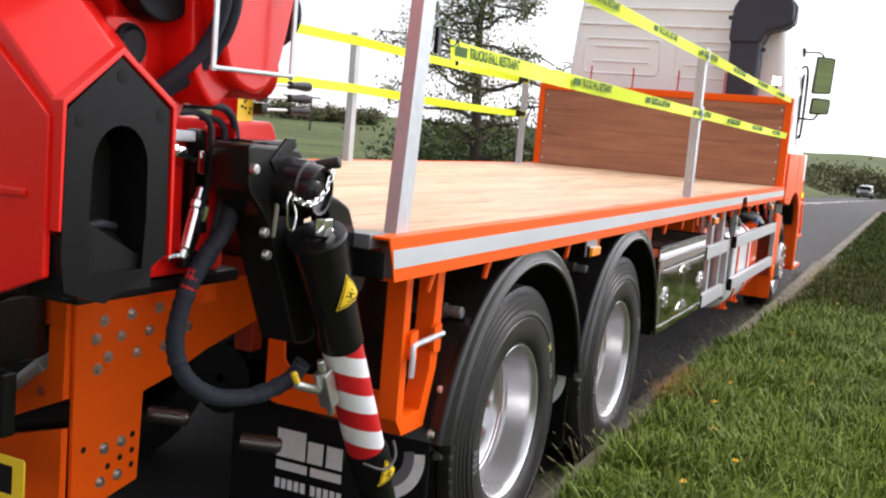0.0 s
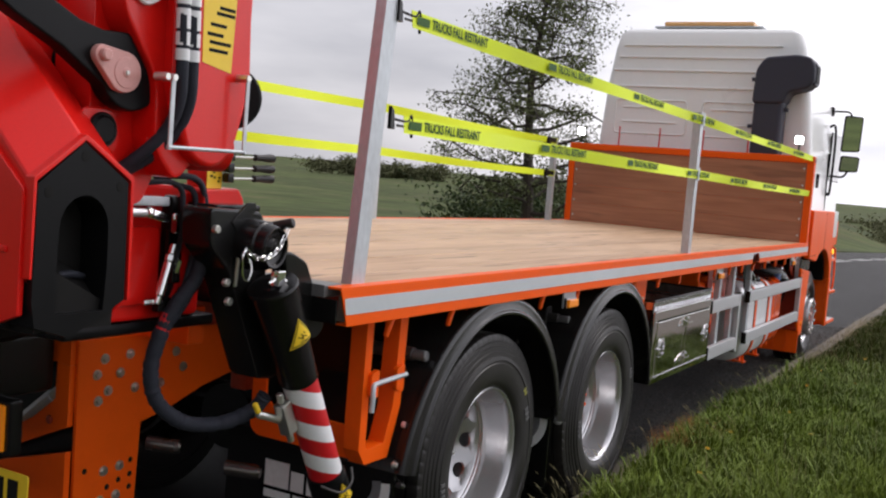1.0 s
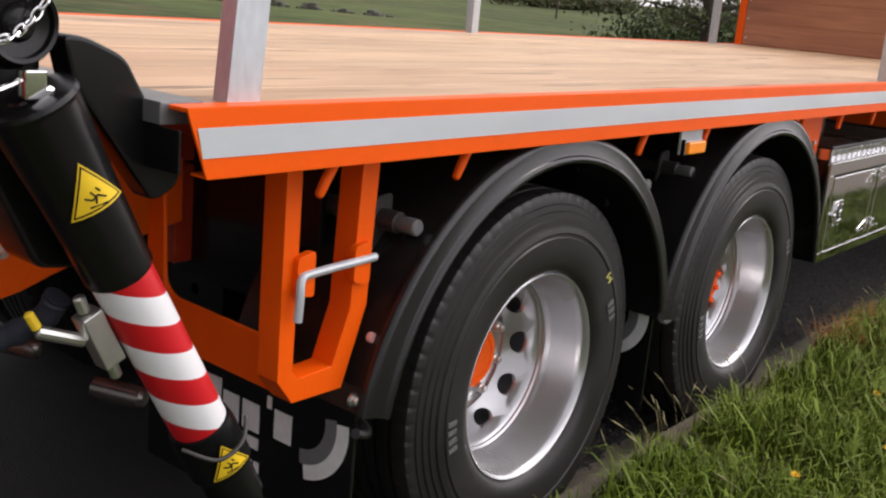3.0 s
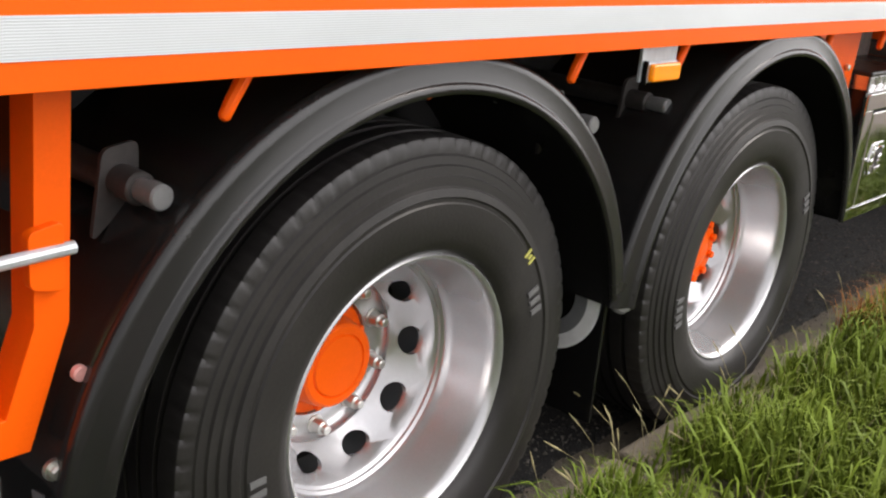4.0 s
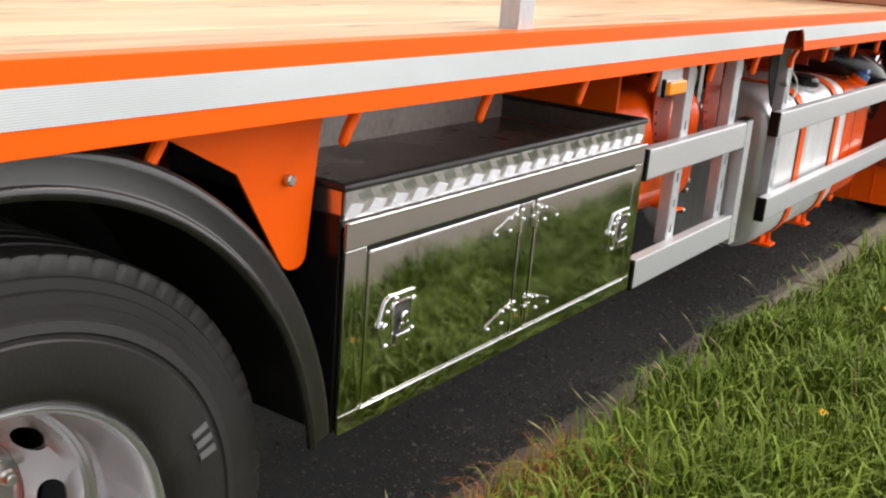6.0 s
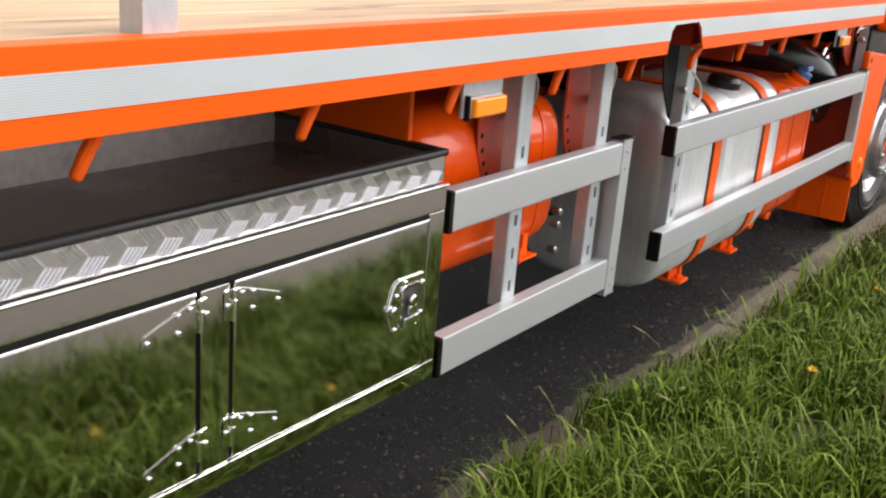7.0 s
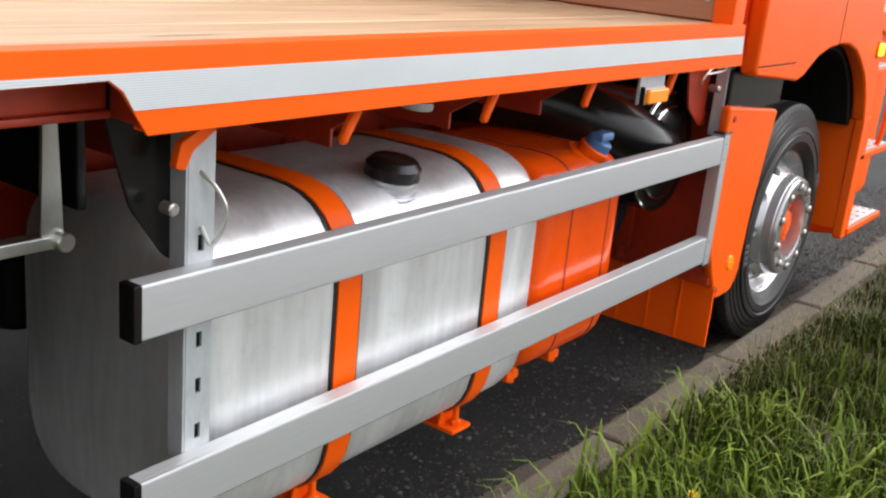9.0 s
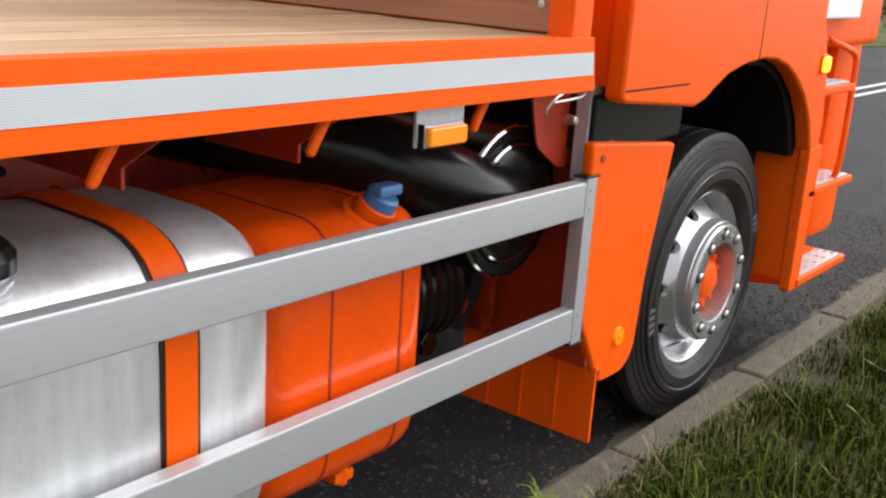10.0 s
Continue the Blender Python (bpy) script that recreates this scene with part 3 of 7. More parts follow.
bolts("chassis_bolt", [(-0.84, 5.4 + k * 0.105, 0.86 + 0.07 * (k % 2)) for k in range(30)], 0.014, 0.02, DARK_RED, truck, 8)
for k, y in enumerate((6.15, 6.58, 7.0, 7.42)):
    part("deck_hanger", Shape().box(-0.86, -0.30, y - 0.004, y + 0.004, 1.06, 1.21, 0.001).prism([(-0.30, 1.21), (-0.12, 1.21), (-0.30, 1.10)], "y", y - 0.004, y + 0.004, 0).box(-0.84, -0.80, y - 0.06, y + 0.06, 0.98, 1.1, 0.004), DARK_RED, truck)
    bolts("hanger_bolt", [(-0.80, y + d, z) for d in (-0.04, 0.04) for z in (1.0, 1.08)], 0.011, 0.012, INK_AND_SHADE, truck, 8)
part("gearbox", Shape().box(-1.6, -0.95, 6.2, 8.6, 0.5, 0.95, 0.06), BLACK, truck)
part("splash_panel", Shape().box(-0.62, -0.6, 0.70, 3.34, 0.5, 1.2, 0.01), PLASTIC, truck, "black splash panel behind the wheels")
part("splash_panel", Shape().box(-0.9, -0.35, 0.66, 0.68, 0.74, 1.2, 0.004), BLACK, truck)
for y in (1.265, 2.688):
    part("axle", Shape().cyl((-2.2, y, 0.528), (-0.36, y, 0.528), 0.09, 20).lathe([(-0.25, 0.02), (-0.25, 0.15), (0.25, 0.15), (0.25, 0.02)], (-1.28, y, 0.528), (0, 1, 0), 20), BLACK, truck)
part("front_axle", Shape().box(-2.1, -0.4, 9.08, 9.22, 0.38, 0.5, 0.02), BLACK, truck)


# wheels
def tyre_shape(radius, width, notch, bulge=0.0):
    """A truck tyre: smooth sidewall, a few low rings below the shoulder, and tread ribs with notched edges."""
    r = radius
    side = [(0.07, 0.293), (0.034, 0.300), (0.020, 0.306), (0.010, 0.318), (0.003, 0.338), (0.0 - bulge, r - 0.15), (-bulge, r - 0.122), (0.004 - bulge, r - 0.119), (0.004 - bulge, r - 0.112), (-bulge, r - 0.108), (0.003 - bulge, r - 0.092), (0.009, r - 0.089),
            (0.0095, r - 0.072), (0.0145, r - 0.069), (0.0155, r - 0.053), (0.0205, r - 0.050), (0.022, r - 0.034), (0.026, r - 0.031), (0.027, r - 0.010), (0.031, r - 0.002), (0.036, r)]
    tread = []
    for g in (0.082, 0.132):
        tread += [(g - 0.007, r + 0.002), (g - 0.005, r - 0.014), (g + 0.005, r - 0.014), (g + 0.007, r + 0.002)]
    prof = side + tread
    prof = prof + [(width - a, b) for a, b in prof[::-1]]
    n, m, e = 432, len(prof), len(side)
    sh = Shape().lathe(prof, (0, 0, 0), (-1, 0, 0), n)
    for i in range(0, n, 6):
        for k in (e - 3, e - 2, e - 1, m - e, m - e + 1, m - e + 2):
            x, y, z = sh.v[i * m + k]
            q = math.hypot(y, z)
            f = (q - notch * (0.5 if k in (e - 3, m - e + 2) else 1.0)) / q
            inward = 0.003 if k < m / 2 else -0.003
            sh.v[i * m + k] = (x - inward, y * f, z * f)
    return sh


def holed_disc(sh, x_of, r0, r1, rh, hr, count, n=16, deep=0.012, squeeze=1.0):
    """A dished ring with round holes; x_of gives the depth at each radius. squeeze: how far a hole punched square to a steep cone narrows along its radius."""
    for s in range(count):
        a0, a1 = 2 * math.pi * (s - 0.5) / count, 2 * math.pi * (s + 0.5) / count
        am = 2 * math.pi * s / count
        per = n // 4
        rim = [(r0, a0 + (a1 - a0) * i / per) for i in range(per)] + [(r0 + (r1 - r0) * i / per, a1) for i in range(per)]
        rim += [(r1, a1 + (a0 - a1) * i / per) for i in range(per)] + [(r1 + (r0 - r1) * i / per, a0) for i in range(per)]
        c = Vector((rh * math.cos(am), rh * math.sin(am)))
        first = math.atan2(r0 * math.sin(a0) - c.y, r0 * math.cos(a0) - c.x)
        verts = []
        for r, a in rim:
            verts.append((x_of(r), r * math.cos(a), r * math.sin(a)))
        for back in (0, deep):
            for i in range(n):
                a = first - 2 * math.pi * i / n
                d = Vector((math.cos(a), math.sin(a))) * hr
                out = c.normalized()
                q = c + d - out * d.dot(out) * (1 - squeeze)
                verts.append((x_of(q.length) - back, q.x, q.y))
        sh.raw(verts, [(i, (i + 1) % n, n + (i + 1) % n, n + i) for i in range(n)] + [(n + i, n + (i + 1) % n, 2 * n + (i + 1) % n, 2 * n + i) for i in range(n)])
    return sh


def rear_rim():
    sh = Shape()
    sh.lathe([(-0.3, 0.27), (-0.03, 0.29), (-0.012, 0.304), (0.004, 0.304), (0.009, 0.299), (0.007, 0.294), (0.0, 0.2885), (-0.012, 0.284), (-0.03, 0.281), (-0.075, 0.276), (-0.105, 0.268), (-0.118, 0.266),
              (-0.124, 0.262), (-0.131, 0.262), (-0.137, 0.256), (-0.143, 0.256), (-0.149, 0.25)], (0, 0, 0), (1, 0, 0), 60)
    holed_disc(sh, lambda r: -0.149 - 0.082 * min(1, max(0, (0.25 - r) / 0.062)) ** 0.85, 0.188, 0.25, 0.2185, 0.0355, 10, 24, 0.012, 0.5)
    sh.lathe([(-0.231, 0.188), (-0.236, 0.1875), (-0.240, 0.189), (-0.246, 0.187), (-0.252, 0.182), (-0.257, 0.175), (-0.258, 0.137), (-0.268, 0.134), (-0.4, 0.134)], (0, 0, 0), (1, 0, 0), 60)
    return sh


def front_rim():
    sh = Shape()
    sh.lathe([(-0.25, 0.275), (-0.02, 0.29), (-0.004, 0.303), (0.004, 0.303), (0.008, 0.298), (0.002, 0.290), (-0.016, 0.281), (-0.04, 0.277), (-0.05, 0.270), (-0.052, 0.264)], (0, 0, 0), (1, 0, 0), 60)
    holed_disc(sh, lambda r: -0.052 + 0.070 * min(1, max(0, (0.264 - r) / 0.05)) ** 0.8, 0.214, 0.264, 0.240, 0.024, 10, 24, 0.02, 0.75)
    sh.lathe([(0.018, 0.214), (0.022, 0.210), (0.056, 0.206), (0.060, 0.202), (0.064, 0.202), (0.072, 0.2), (0.077, 0.196), (0.078, 0.190), (0.078, 0.142), (0.075, 0.136), (0.02, 0.132), (-0.03, 0.130)], (0, 0, 0), (1, 0, 0), 60)
    return sh


REAR_TYRE, FRONT_TYRE = tyre_shape(0.528, 0.305, 0.003).mesh("tyre", RUBBER), tyre_shape(0.496, 0.30, 0.0, 0.003).mesh("tyre", RUBBER)
REAR_RIM, FRONT_RIM = rear_rim().mesh("wheel", WHEEL, 35, 0.0003), front_rim().mesh("wheel", WHEEL, 35, 0.0003)
NUT = Shape().lathe([(0, 0.021), (0.005, 0.021), (0.006, 0.0165), (0.03, 0.0155), (0.034, 0.011), (0.044, 0.0105), (0.046, 0.008), (0.046, 0)], (0, 0, 0), (1, 0, 0), 12).mesh("wheel_nut", ZINC, 25)
FRONT_NUT = Shape().lathe([(0.008, 0.0155), (0.02, 0.015), (0.024, 0.011), (0.025, 0)], (0, 0, 0), (1, 0, 0), 12).mesh("wheel_nut", ZINC, 25)
# flat black disc that paints the shade of a nut's recess
NUT_SHADE = Shape().lathe([(0.0, 0.021), (0.0012, 0.0205), (0.0012, 0.0)], (0, 0, 0), (1, 0, 0), 20).mesh("nut_pocket", INK_AND_SHADE, 25)
hub_a = Shape().lathe([(-0.3, 0.132), (-0.262, 0.132), (-0.256, 0.127), (-0.254, 0.112), (-0.246, 0.102), (-0.21, 0.097), (-0.194, 0.093), (-0.189, 0.087), (-0.189, 0.072), (-0.193, 0.070), (-0.188, 0.066), (-0.185, 0.0)], (0, 0, 0), (1, 0, 0), 40)
hub_b = Shape().lathe([(-0.3, 0.125), (-0.2, 0.105), (-0.17, 0.095), (-0.165, 0.108), (-0.142, 0.108), (-0.136, 0.104), (-0.136, 0.066), (-0.13, 0.06), (-0.124, 0.035), (-0.12, 0.0)], (0, 0, 0), (1, 0, 0), 40)
hub_f = Shape().lathe([(-0.1, 0.128), (-0.01, 0.126), (0.012, 0.118), (0.02, 0.108), (0.022, 0.066), (0.045, 0.060), (0.052, 0.048), (0.052, 0.0)], (0, 0, 0), (1, 0, 0), 32)
HUB_A, HUB_B, HUB_F = hub_a.mesh("hub", ORANGE), hub_b.mesh("hub", ORANGE), hub_f.mesh("hub", ORANGE)
DRUM = Shape().lathe([(-0.42, 0.05), (-0.42, 0.225), (-0.29, 0.225), (-0.285, 0.21), (-0.285, 0.05)], (0, 0, 0), (1, 0, 0), 32).mesh("brake_drum", CAST)


def sidewall_marks(radius, spans):
    sh = Shape()
    for start, count, step, tall in spans:
        for k in range(count):
            a = start + k * step
            w = step * 0.32
            pts = [(r, a + s * w) for r, s in ((radius - tall, -1), (radius + tall, -1), (radius + tall, 1), (radius - tall, 1))]
            v = [(x, r * math.cos(b), r * math.sin(b)) for x in (0.0, 0.0035) for r, b in pts]
            sh.raw(v, [(4, 5, 6, 7), (0, 1, 5, 4), (1, 2, 6, 5), (2, 3, 7, 6), (3, 0, 4, 7)])
    return sh


MARKS = [sidewall_marks(0.385, [(a, 1, 0.05, 0.017)]).mesh("moulded_mark", RUBBER_MARK) for a in (0.30, 0.365, 0.43, 3.2, 3.265, 3.33, 3.395)]
CHALK = [sidewall_marks(0.405, [(a, 1, 0.016, t)]).mesh("chalk_mark", TYRE_PAINT) for a, t in ((0.62, 0.011), (0.65, 0.006), (0.68, 0.012))]


def wheel(at, rim, tyre, hub, out, nuts_at, front=False, deep=False, proud=0.03):
    w = shared("wheel", rim, truck, at, "silver steel wheel with orange hub", None if out > 0 else (0, 0, math.pi))
    place = Vector(at)
    PLACED[w.name] = Vector((0, 0, 0))
    shared("tyre", tyre, w, (proud, 0, 0), "black rubber tyre")
    for me in MARKS:
        shared("moulded_mark", me, w, (proud + 0.001, 0, 0))
    for me in CHALK if at[1] < 1.5 else ():
        shared("chalk_mark", me, w, (proud + 0.001, 0, 0))
    h = shared("hub", hub, w, (0, 0, 0), "orange painted hub")
    x, r, big, deep_b = {HUB_A: (-0.258, 0.119, 0.0085, 0.016), HUB_B: (-0.138, 0.091, 0.0125, 0.016), HUB_F: (0.02, 0.088, 0.011, 0.018)}[hub]
    for k in range(10):
        a = 2 * math.pi * (k + 0.5) / 10
        shared("hub_bolt", bolt_mesh(big, deep_b, ORANGE.name, 6, False), h, (x, r * math.cos(a), r * math.sin(a)))
    if not front:
        shared("brake_drum", DRUM, w, (0, 0, 0))
    for k in range(10):
        a = 2 * math.pi * (k + 0.5) / 10
        if front:
            shared("nut_pocket", NUT_SHADE, w, (nuts_at[0] + 0.0115, nuts_at[1] * math.cos(a), nuts_at[1] * math.sin(a)), "flat black disc standing for the shaded recess round a nut")
        shared("wheel_nut", FRONT_NUT if front else NUT, w, (nuts_at[0], nuts_at[1] * math.cos(a), nuts_at[1] * math.sin(a)))
    if deep:
        shared("tyre", tyre, w, (-0.31, 0, 0), "inner twin tyre")
    PLACED[w.name] = place
    return w


for y, hub in ((1.265, HUB_A), (2.688, HUB_B)):
    wheel((-0.095, y, 0.528), REAR_RIM, REAR_TYRE, hub, 1, (-0.258, 0.163), deep=True)
    wheel((-2.46, y, 0.528), REAR_RIM, REAR_TYRE, hub, -1, (-0.258, 0.163), deep=True)
wheel((-0.142, 9.132, 0.496), FRONT_RIM, FRONT_TYRE, HUB_F, 1, (0.0665, 0.168), front=True, proud=0.034)
wheel((-2.44, 9.15, 0.493), FRONT_RIM, FRONT_TYRE, HUB_F, -1, (0.0665, 0.168), front=True, proud=0.034)


# mudguards over the rear wheels
def mudguard(yc, zc, back, ahead, up, zlow):
    """A half hoop with a rounded upper edge, a plain face and a rolled lip; its reach behind, ahead and above its middle."""
    sec = [(-0.47, -0.012), (-0.04, -0.005), (-0.020, 0.001), (-0.010, 0.003), (0.000, 0.001), (0.006, -0.006), (0.008, -0.016), (0.011, -0.048), (0.016, -0.053), (0.022, -0.058), (0.023, -0.066),
           (0.018, -0.072), (0.009, -0.072), (0.004, -0.064), (-0.002, -0.022), (-0.02, -0.010), (-0.04, -0.014), (-0.47, -0.022)]
    path, frames = [], []
    for i in range(49):
        a = math.pi * (i / 48)
        ry = back if a < math.pi / 2 else ahead
        path.append((-0.04, yc - ry * math.cos(a), zc + up * math.sin(a)))
        frames.append(((1, 0, 0), Vector((0, -math.cos(a) / ry, math.sin(a) / up)).normalized()))
    low = [i for i, p in enumerate(path) if p[2] >= zlow]
    path, frames = path[low[0]:low[-1] + 1], frames[low[0]:low[-1] + 1]
    return part("mudguard", Shape().sweep(sec, path, frames), PLASTIC, truck, "black moulded plastic mudguard", 50)


mudguard(1.235, 0.487, 0.728, 0.730, 0.735, 0.6)
mudguard(2.655, 0.487, 0.745, 0.695, 0.738, 0.57)
part("mudguard_stay", Shape().tube(smooth_path([(-0.07, 1.945, 0.62), (-0.05, 1.952, 0.578), (-0.045, 1.985, 0.572), (-0.06, 2.03, 0.60), (-0.09, 2.05, 0.64)], 5), 0.014, 8), BUSH, truck)
part("mudguard_stay", Shape().tube(smooth_path([(-0.04, 0.5, 0.6), (-0.06, 0.56, 0.58), (-0.16, 0.6, 0.6)], 5), 0.012, 8), PLASTIC, truck)
for y, z, x in ((0.711, 1.028, -0.085), (2.166, 1.036, -0.114), (1.81, 1.028, -0.09)):
    tb = part("mudguard_tube", Shape().cyl((-0.62, y, z), (x - 0.055, y, z), 0.026, 16).prism(rounded([(y - 0.05, z - 0.09), (y - 0.03, z + 0.05), (y + 0.03, z + 0.06), (y + 0.03, z - 0.02)], 0.015), "x", x - 0.12, x - 0.11, 0.003), DUSTY_STEEL, truck)
    part("end_bush", Shape().lathe([(-0.06, 0.017), (-0.03, 0.02), (-0.004, 0.02), (0.0, 0.017), (0.0, 0.0)], (x, y, z), (1, 0, 0), 20), BUSH, tb, "dull steel end bush")
bolts("flap_bolt", [(-0.13, 2.03, 0.786), (-0.085, 0.532, 0.657)], 0.012, 0.02, ZINC, truck, 10, True)
bolts("flap_bolt", [(-0.085, 0.573, 0.796)], 0.012, 0.012, KEEPER, truck, 12)


def arc_band(x, z, r0, r1, a0, a1, y):
    """A flat printed band between two radii on an upright sheet."""
    n = 14
    ring = [(r1, a0 + (a1 - a0) * i / n) for i in range(n + 1)] + [(r0, a1 + (a0 - a1) * i / n) for i in range(n + 1)]
    return Shape().prism([(x + r * math.cos(radians(q)), z + r * math.sin(radians(q))) for r, q in ring], "y", y - 0.0085, y - 0.0062, 0)


def mud_flap(y):
    """A rubber flap printed with bars for its words and two arcs of a ring beside them."""
    fl = part("mud_flap", Shape().box(-0.86, -0.085, y - 0.006, y + 0.006, 0.24, 0.66, 0.003), BLACK, truck, "black rubber mud flap with white print")
    a, top = -0.665, 0.557
    rows = [(0.0, 0.115, 0.0, 0.1), (0.125, 0.185, 0.025, 0.1), (0.2, 0.262, 0.025, 0.1), (0.29, 0.305, -0.012, 0.02), (0.318, 0.378, 0.015, 0.09)]
    rows += [(0.0, 0.125, 0.115, 0.145), (0.14, 0.262, 0.115, 0.145)]
    rows += [(0.0 + 0.026 * k, 0.018 + 0.026 * k, 0.178, 0.213) for k in range(5)] + [(0.145 + 0.026 * k, 0.163 + 0.026 * k, 0.178, 0.213) for k in range(5)]
    for x0, x1, z0, z1 in rows:
        part("printed_bar", Shape().box(a + x0, a + x1, y - 0.0085, y - 0.0062, top - z1, top - z0, 0), FLAP_PRINT, fl)
    part("printed_arc", arc_band(-0.257, 0.558, 0.121, 0.158, -82, 8, y), FLAP_PRINT, fl)
    part("printed_arc", arc_band(-0.257, 0.558, 0.084, 0.1205, -88, 12, y), FLAP_GREY, fl, "grey printed arc")
    return fl


mud_flap(0.55)
mud_flap(1.965)

# hanging pin bracket at the rear corner
br = Shape()
outer, inner = [(0.318, 1.2), (0.318, 0.745), (0.362, 0.688), (0.508, 0.686), (0.572, 0.868), (0.585, 1.2)], [(0.533, 1.2), (0.520, 0.87), (0.475, 0.745), (0.375, 0.74), (0.36, 0.76), (0.36, 1.2)]
br.prism(outer + inner, "x", -0.165, -0.1, 0.002)
bracket = part("pin_bracket", br, ORANGE, truck, "orange steel bracket with a locking pin")
for y in (0.375, 0.54):
    part("pin_lug", Shape().prism(rounded([(y - 0.03, 0.93), (y - 0.03, 1.01), (y + 0.02, 1.02), (y + 0.02, 0.92)], 0.012), "x", -0.105, -0.085, 0.002), ORANGE, bracket)
part("locking_pin", Shape().tube(smooth_path([(-0.088, 0.575, 0.98), (-0.085, 0.5, 0.978), (-0.085, 0.38, 0.972), (-0.08, 0.352, 0.965), (-0.075, 0.345, 0.93), (-0.075, 0.342, 0.88)], 6), 0.0095, 10), GALV, bracket, "bright steel locking pin")
part("rear_u_frame", Shape().prism(rounded([(-0.60, 1.2), (-0.60, 0.73), (-0.57, 0.705), (-0.12, 0.70), (-0.12, 0.815), (-0.50, 0.822), (-0.535, 0.85), (-0.545, 1.2)], [0, 0.02, 0.02, 0, 0, 0.02, 0.02, 0]), "y", 0.35, 0.362, 0.003), ORANGE, truck, "orange plate frame between chassis and pin bracket")

# marker lamps below the rave
def marker_lamp(y):
    b = part("marker_lamp", Shape().box(-0.05, -0.042, y, y + 0.15, 1.127, 1.206, 0.002).box(-0.042, -0.032, y + 0.012, y + 0.142, 1.126, 1.172, 0.006), GALV, truck, "amber side marker lamp on a grey bracket")
    part("lens", Shape().prism(rounded([(y + 0.018, 1.129), (y + 0.018, 1.169), (y + 0.138, 1.169), (y + 0.138, 1.129)], 0.01), "x", -0.034, -0.018, 0.006, 3), AMBER, b, "amber lens")
    part("lamp_rim", Shape().box(-0.043, -0.03, y + 0.006, y + 0.013, 1.122, 1.175, 0.002), BLACK, b)


for y in (1.888, 4.71, 7.482):
    marker_lamp(y)

# orange plate ahead of the second mudguard
part("mudguard_plate", Shape().prism(rounded([(2.97, 1.205), (3.388, 1.205), (3.38, 1.17), (3.347, 0.9), (3.295, 0.895), (3.17, 1.1)], [0, 0, 0, 0.03, 0.03, 0]), "x", -0.13, -0.122, 0.002), ORANGE, truck, "orange stay plate")
part("plate_bolt", Shape().cyl((-0.122, 3.29, 1.075), (-0.105, 3.29, 1.075), 0.011, 8), ZINC, truck)

# ---- tool locker ----
BX0, BX1 = 3.388, 4.70
lk = Shape().box(-0.56, -0.062, BX0 + 0.004, BX1 - 0.004, 0.548, 0.98, 0.006)
locker = part("tool_locker", lk, MIRROR, truck, "polished stainless steel tool locker with an open tray on top")
frame_sh = Shape()
frame_sh.box(-0.064, -0.056, BX0, BX1, 0.932, 0.988, 0.003).box(-0.064, -0.056, BX0, BX1, 0.546, 0.588, 0.003)
frame_sh.box(-0.064, -0.0565, BX0, 3.453, 0.588, 0.932, 0.003).box(-0.064, -0.0565, 4.645, BX1, 0.588, 0.932, 0.003)
part("locker_frame", frame_sh, MIRROR, locker)
part("end_panel", Shape().box(-0.56, -0.07, BX0 - 0.006, BX0 + 0.002, 0.55, 1.0, 0.002), BLACK, locker, "dark end panel")
for y0, y1 in ((3.457, 4.014), (4.096, 4.64)):
    d = part("locker_door", Shape().box(-0.064, -0.0535, y0, y1, 0.592, 0.921, 0.004, 3), MIRROR, locker, "mirror-polished locker door")
    side = -1 if y0 < 3.6 else 1
    yl = y0 + 0.098 if side < 0 else y1 - 0.066
    latch = part("door_latch", Shape().prism(rounded([(yl - 0.04, 0.695), (yl - 0.066, 0.748), (yl - 0.045, 0.802), (yl - 0.03, 0.812), (yl + 0.058, 0.812), (yl + 0.058, 0.695)], 0.008), "x", -0.0535, -0.0485, 0.0025), CHROME, d, "bright latch plate with a paddle")
    part("latch_cup", Shape().prism(rounded([(yl - 0.022, 0.702), (yl - 0.022, 0.795), (yl + 0.04, 0.795), (yl + 0.04, 0.702)], 0.012), "x", -0.0484, -0.0475, 0.0006), DUSTY_STEEL, latch, "dark latch cup")
    part("cup_rim", Shape().tube([(-0.0465, a, b) for a, b in rounded([(yl - 0.022, 0.702), (yl - 0.022, 0.795), (yl + 0.04, 0.795), (yl + 0.04, 0.702)], 0.012)], 0.0022, 6, True), CHROME, latch)
    part("latch_paddle", Shape().box(-0.0475, -0.038, yl - 0.016, yl + 0.034, 0.706, 0.728, 0.004), CHROME, latch, "chrome paddle")
    part("latch_grip", Shape().box(-0.046, -0.036, yl - 0.006, yl + 0.022, 0.735, 0.752, 0.003), CHROME, latch)
    part("lock_barrel", Shape().cyl((-0.047, yl + 0.008, 0.762), (-0.034, yl + 0.008, 0.762), 0.013, 16), CHROME, latch)
    part("latch_boss", Shape().cyl((-0.047, yl - 0.048, 0.75), (-0.04, yl - 0.048, 0.75), 0.010, 14), CHROME, latch)
    bolts("rivet", [(-0.0486, yl + dy, dz) for dy, dz in ((-0.036, 0.704), (0.05, 0.722), (0.05, 0.79), (-0.036, 0.778), (-0.01, 0.802))], 0.0055, 0.004, CHROME, latch, 10)
mull = Shape().box(-0.062, -0.054, 4.023, 4.087, 0.59, 0.922, 0.003)
part("centre_mullion", mull, MIRROR, locker)
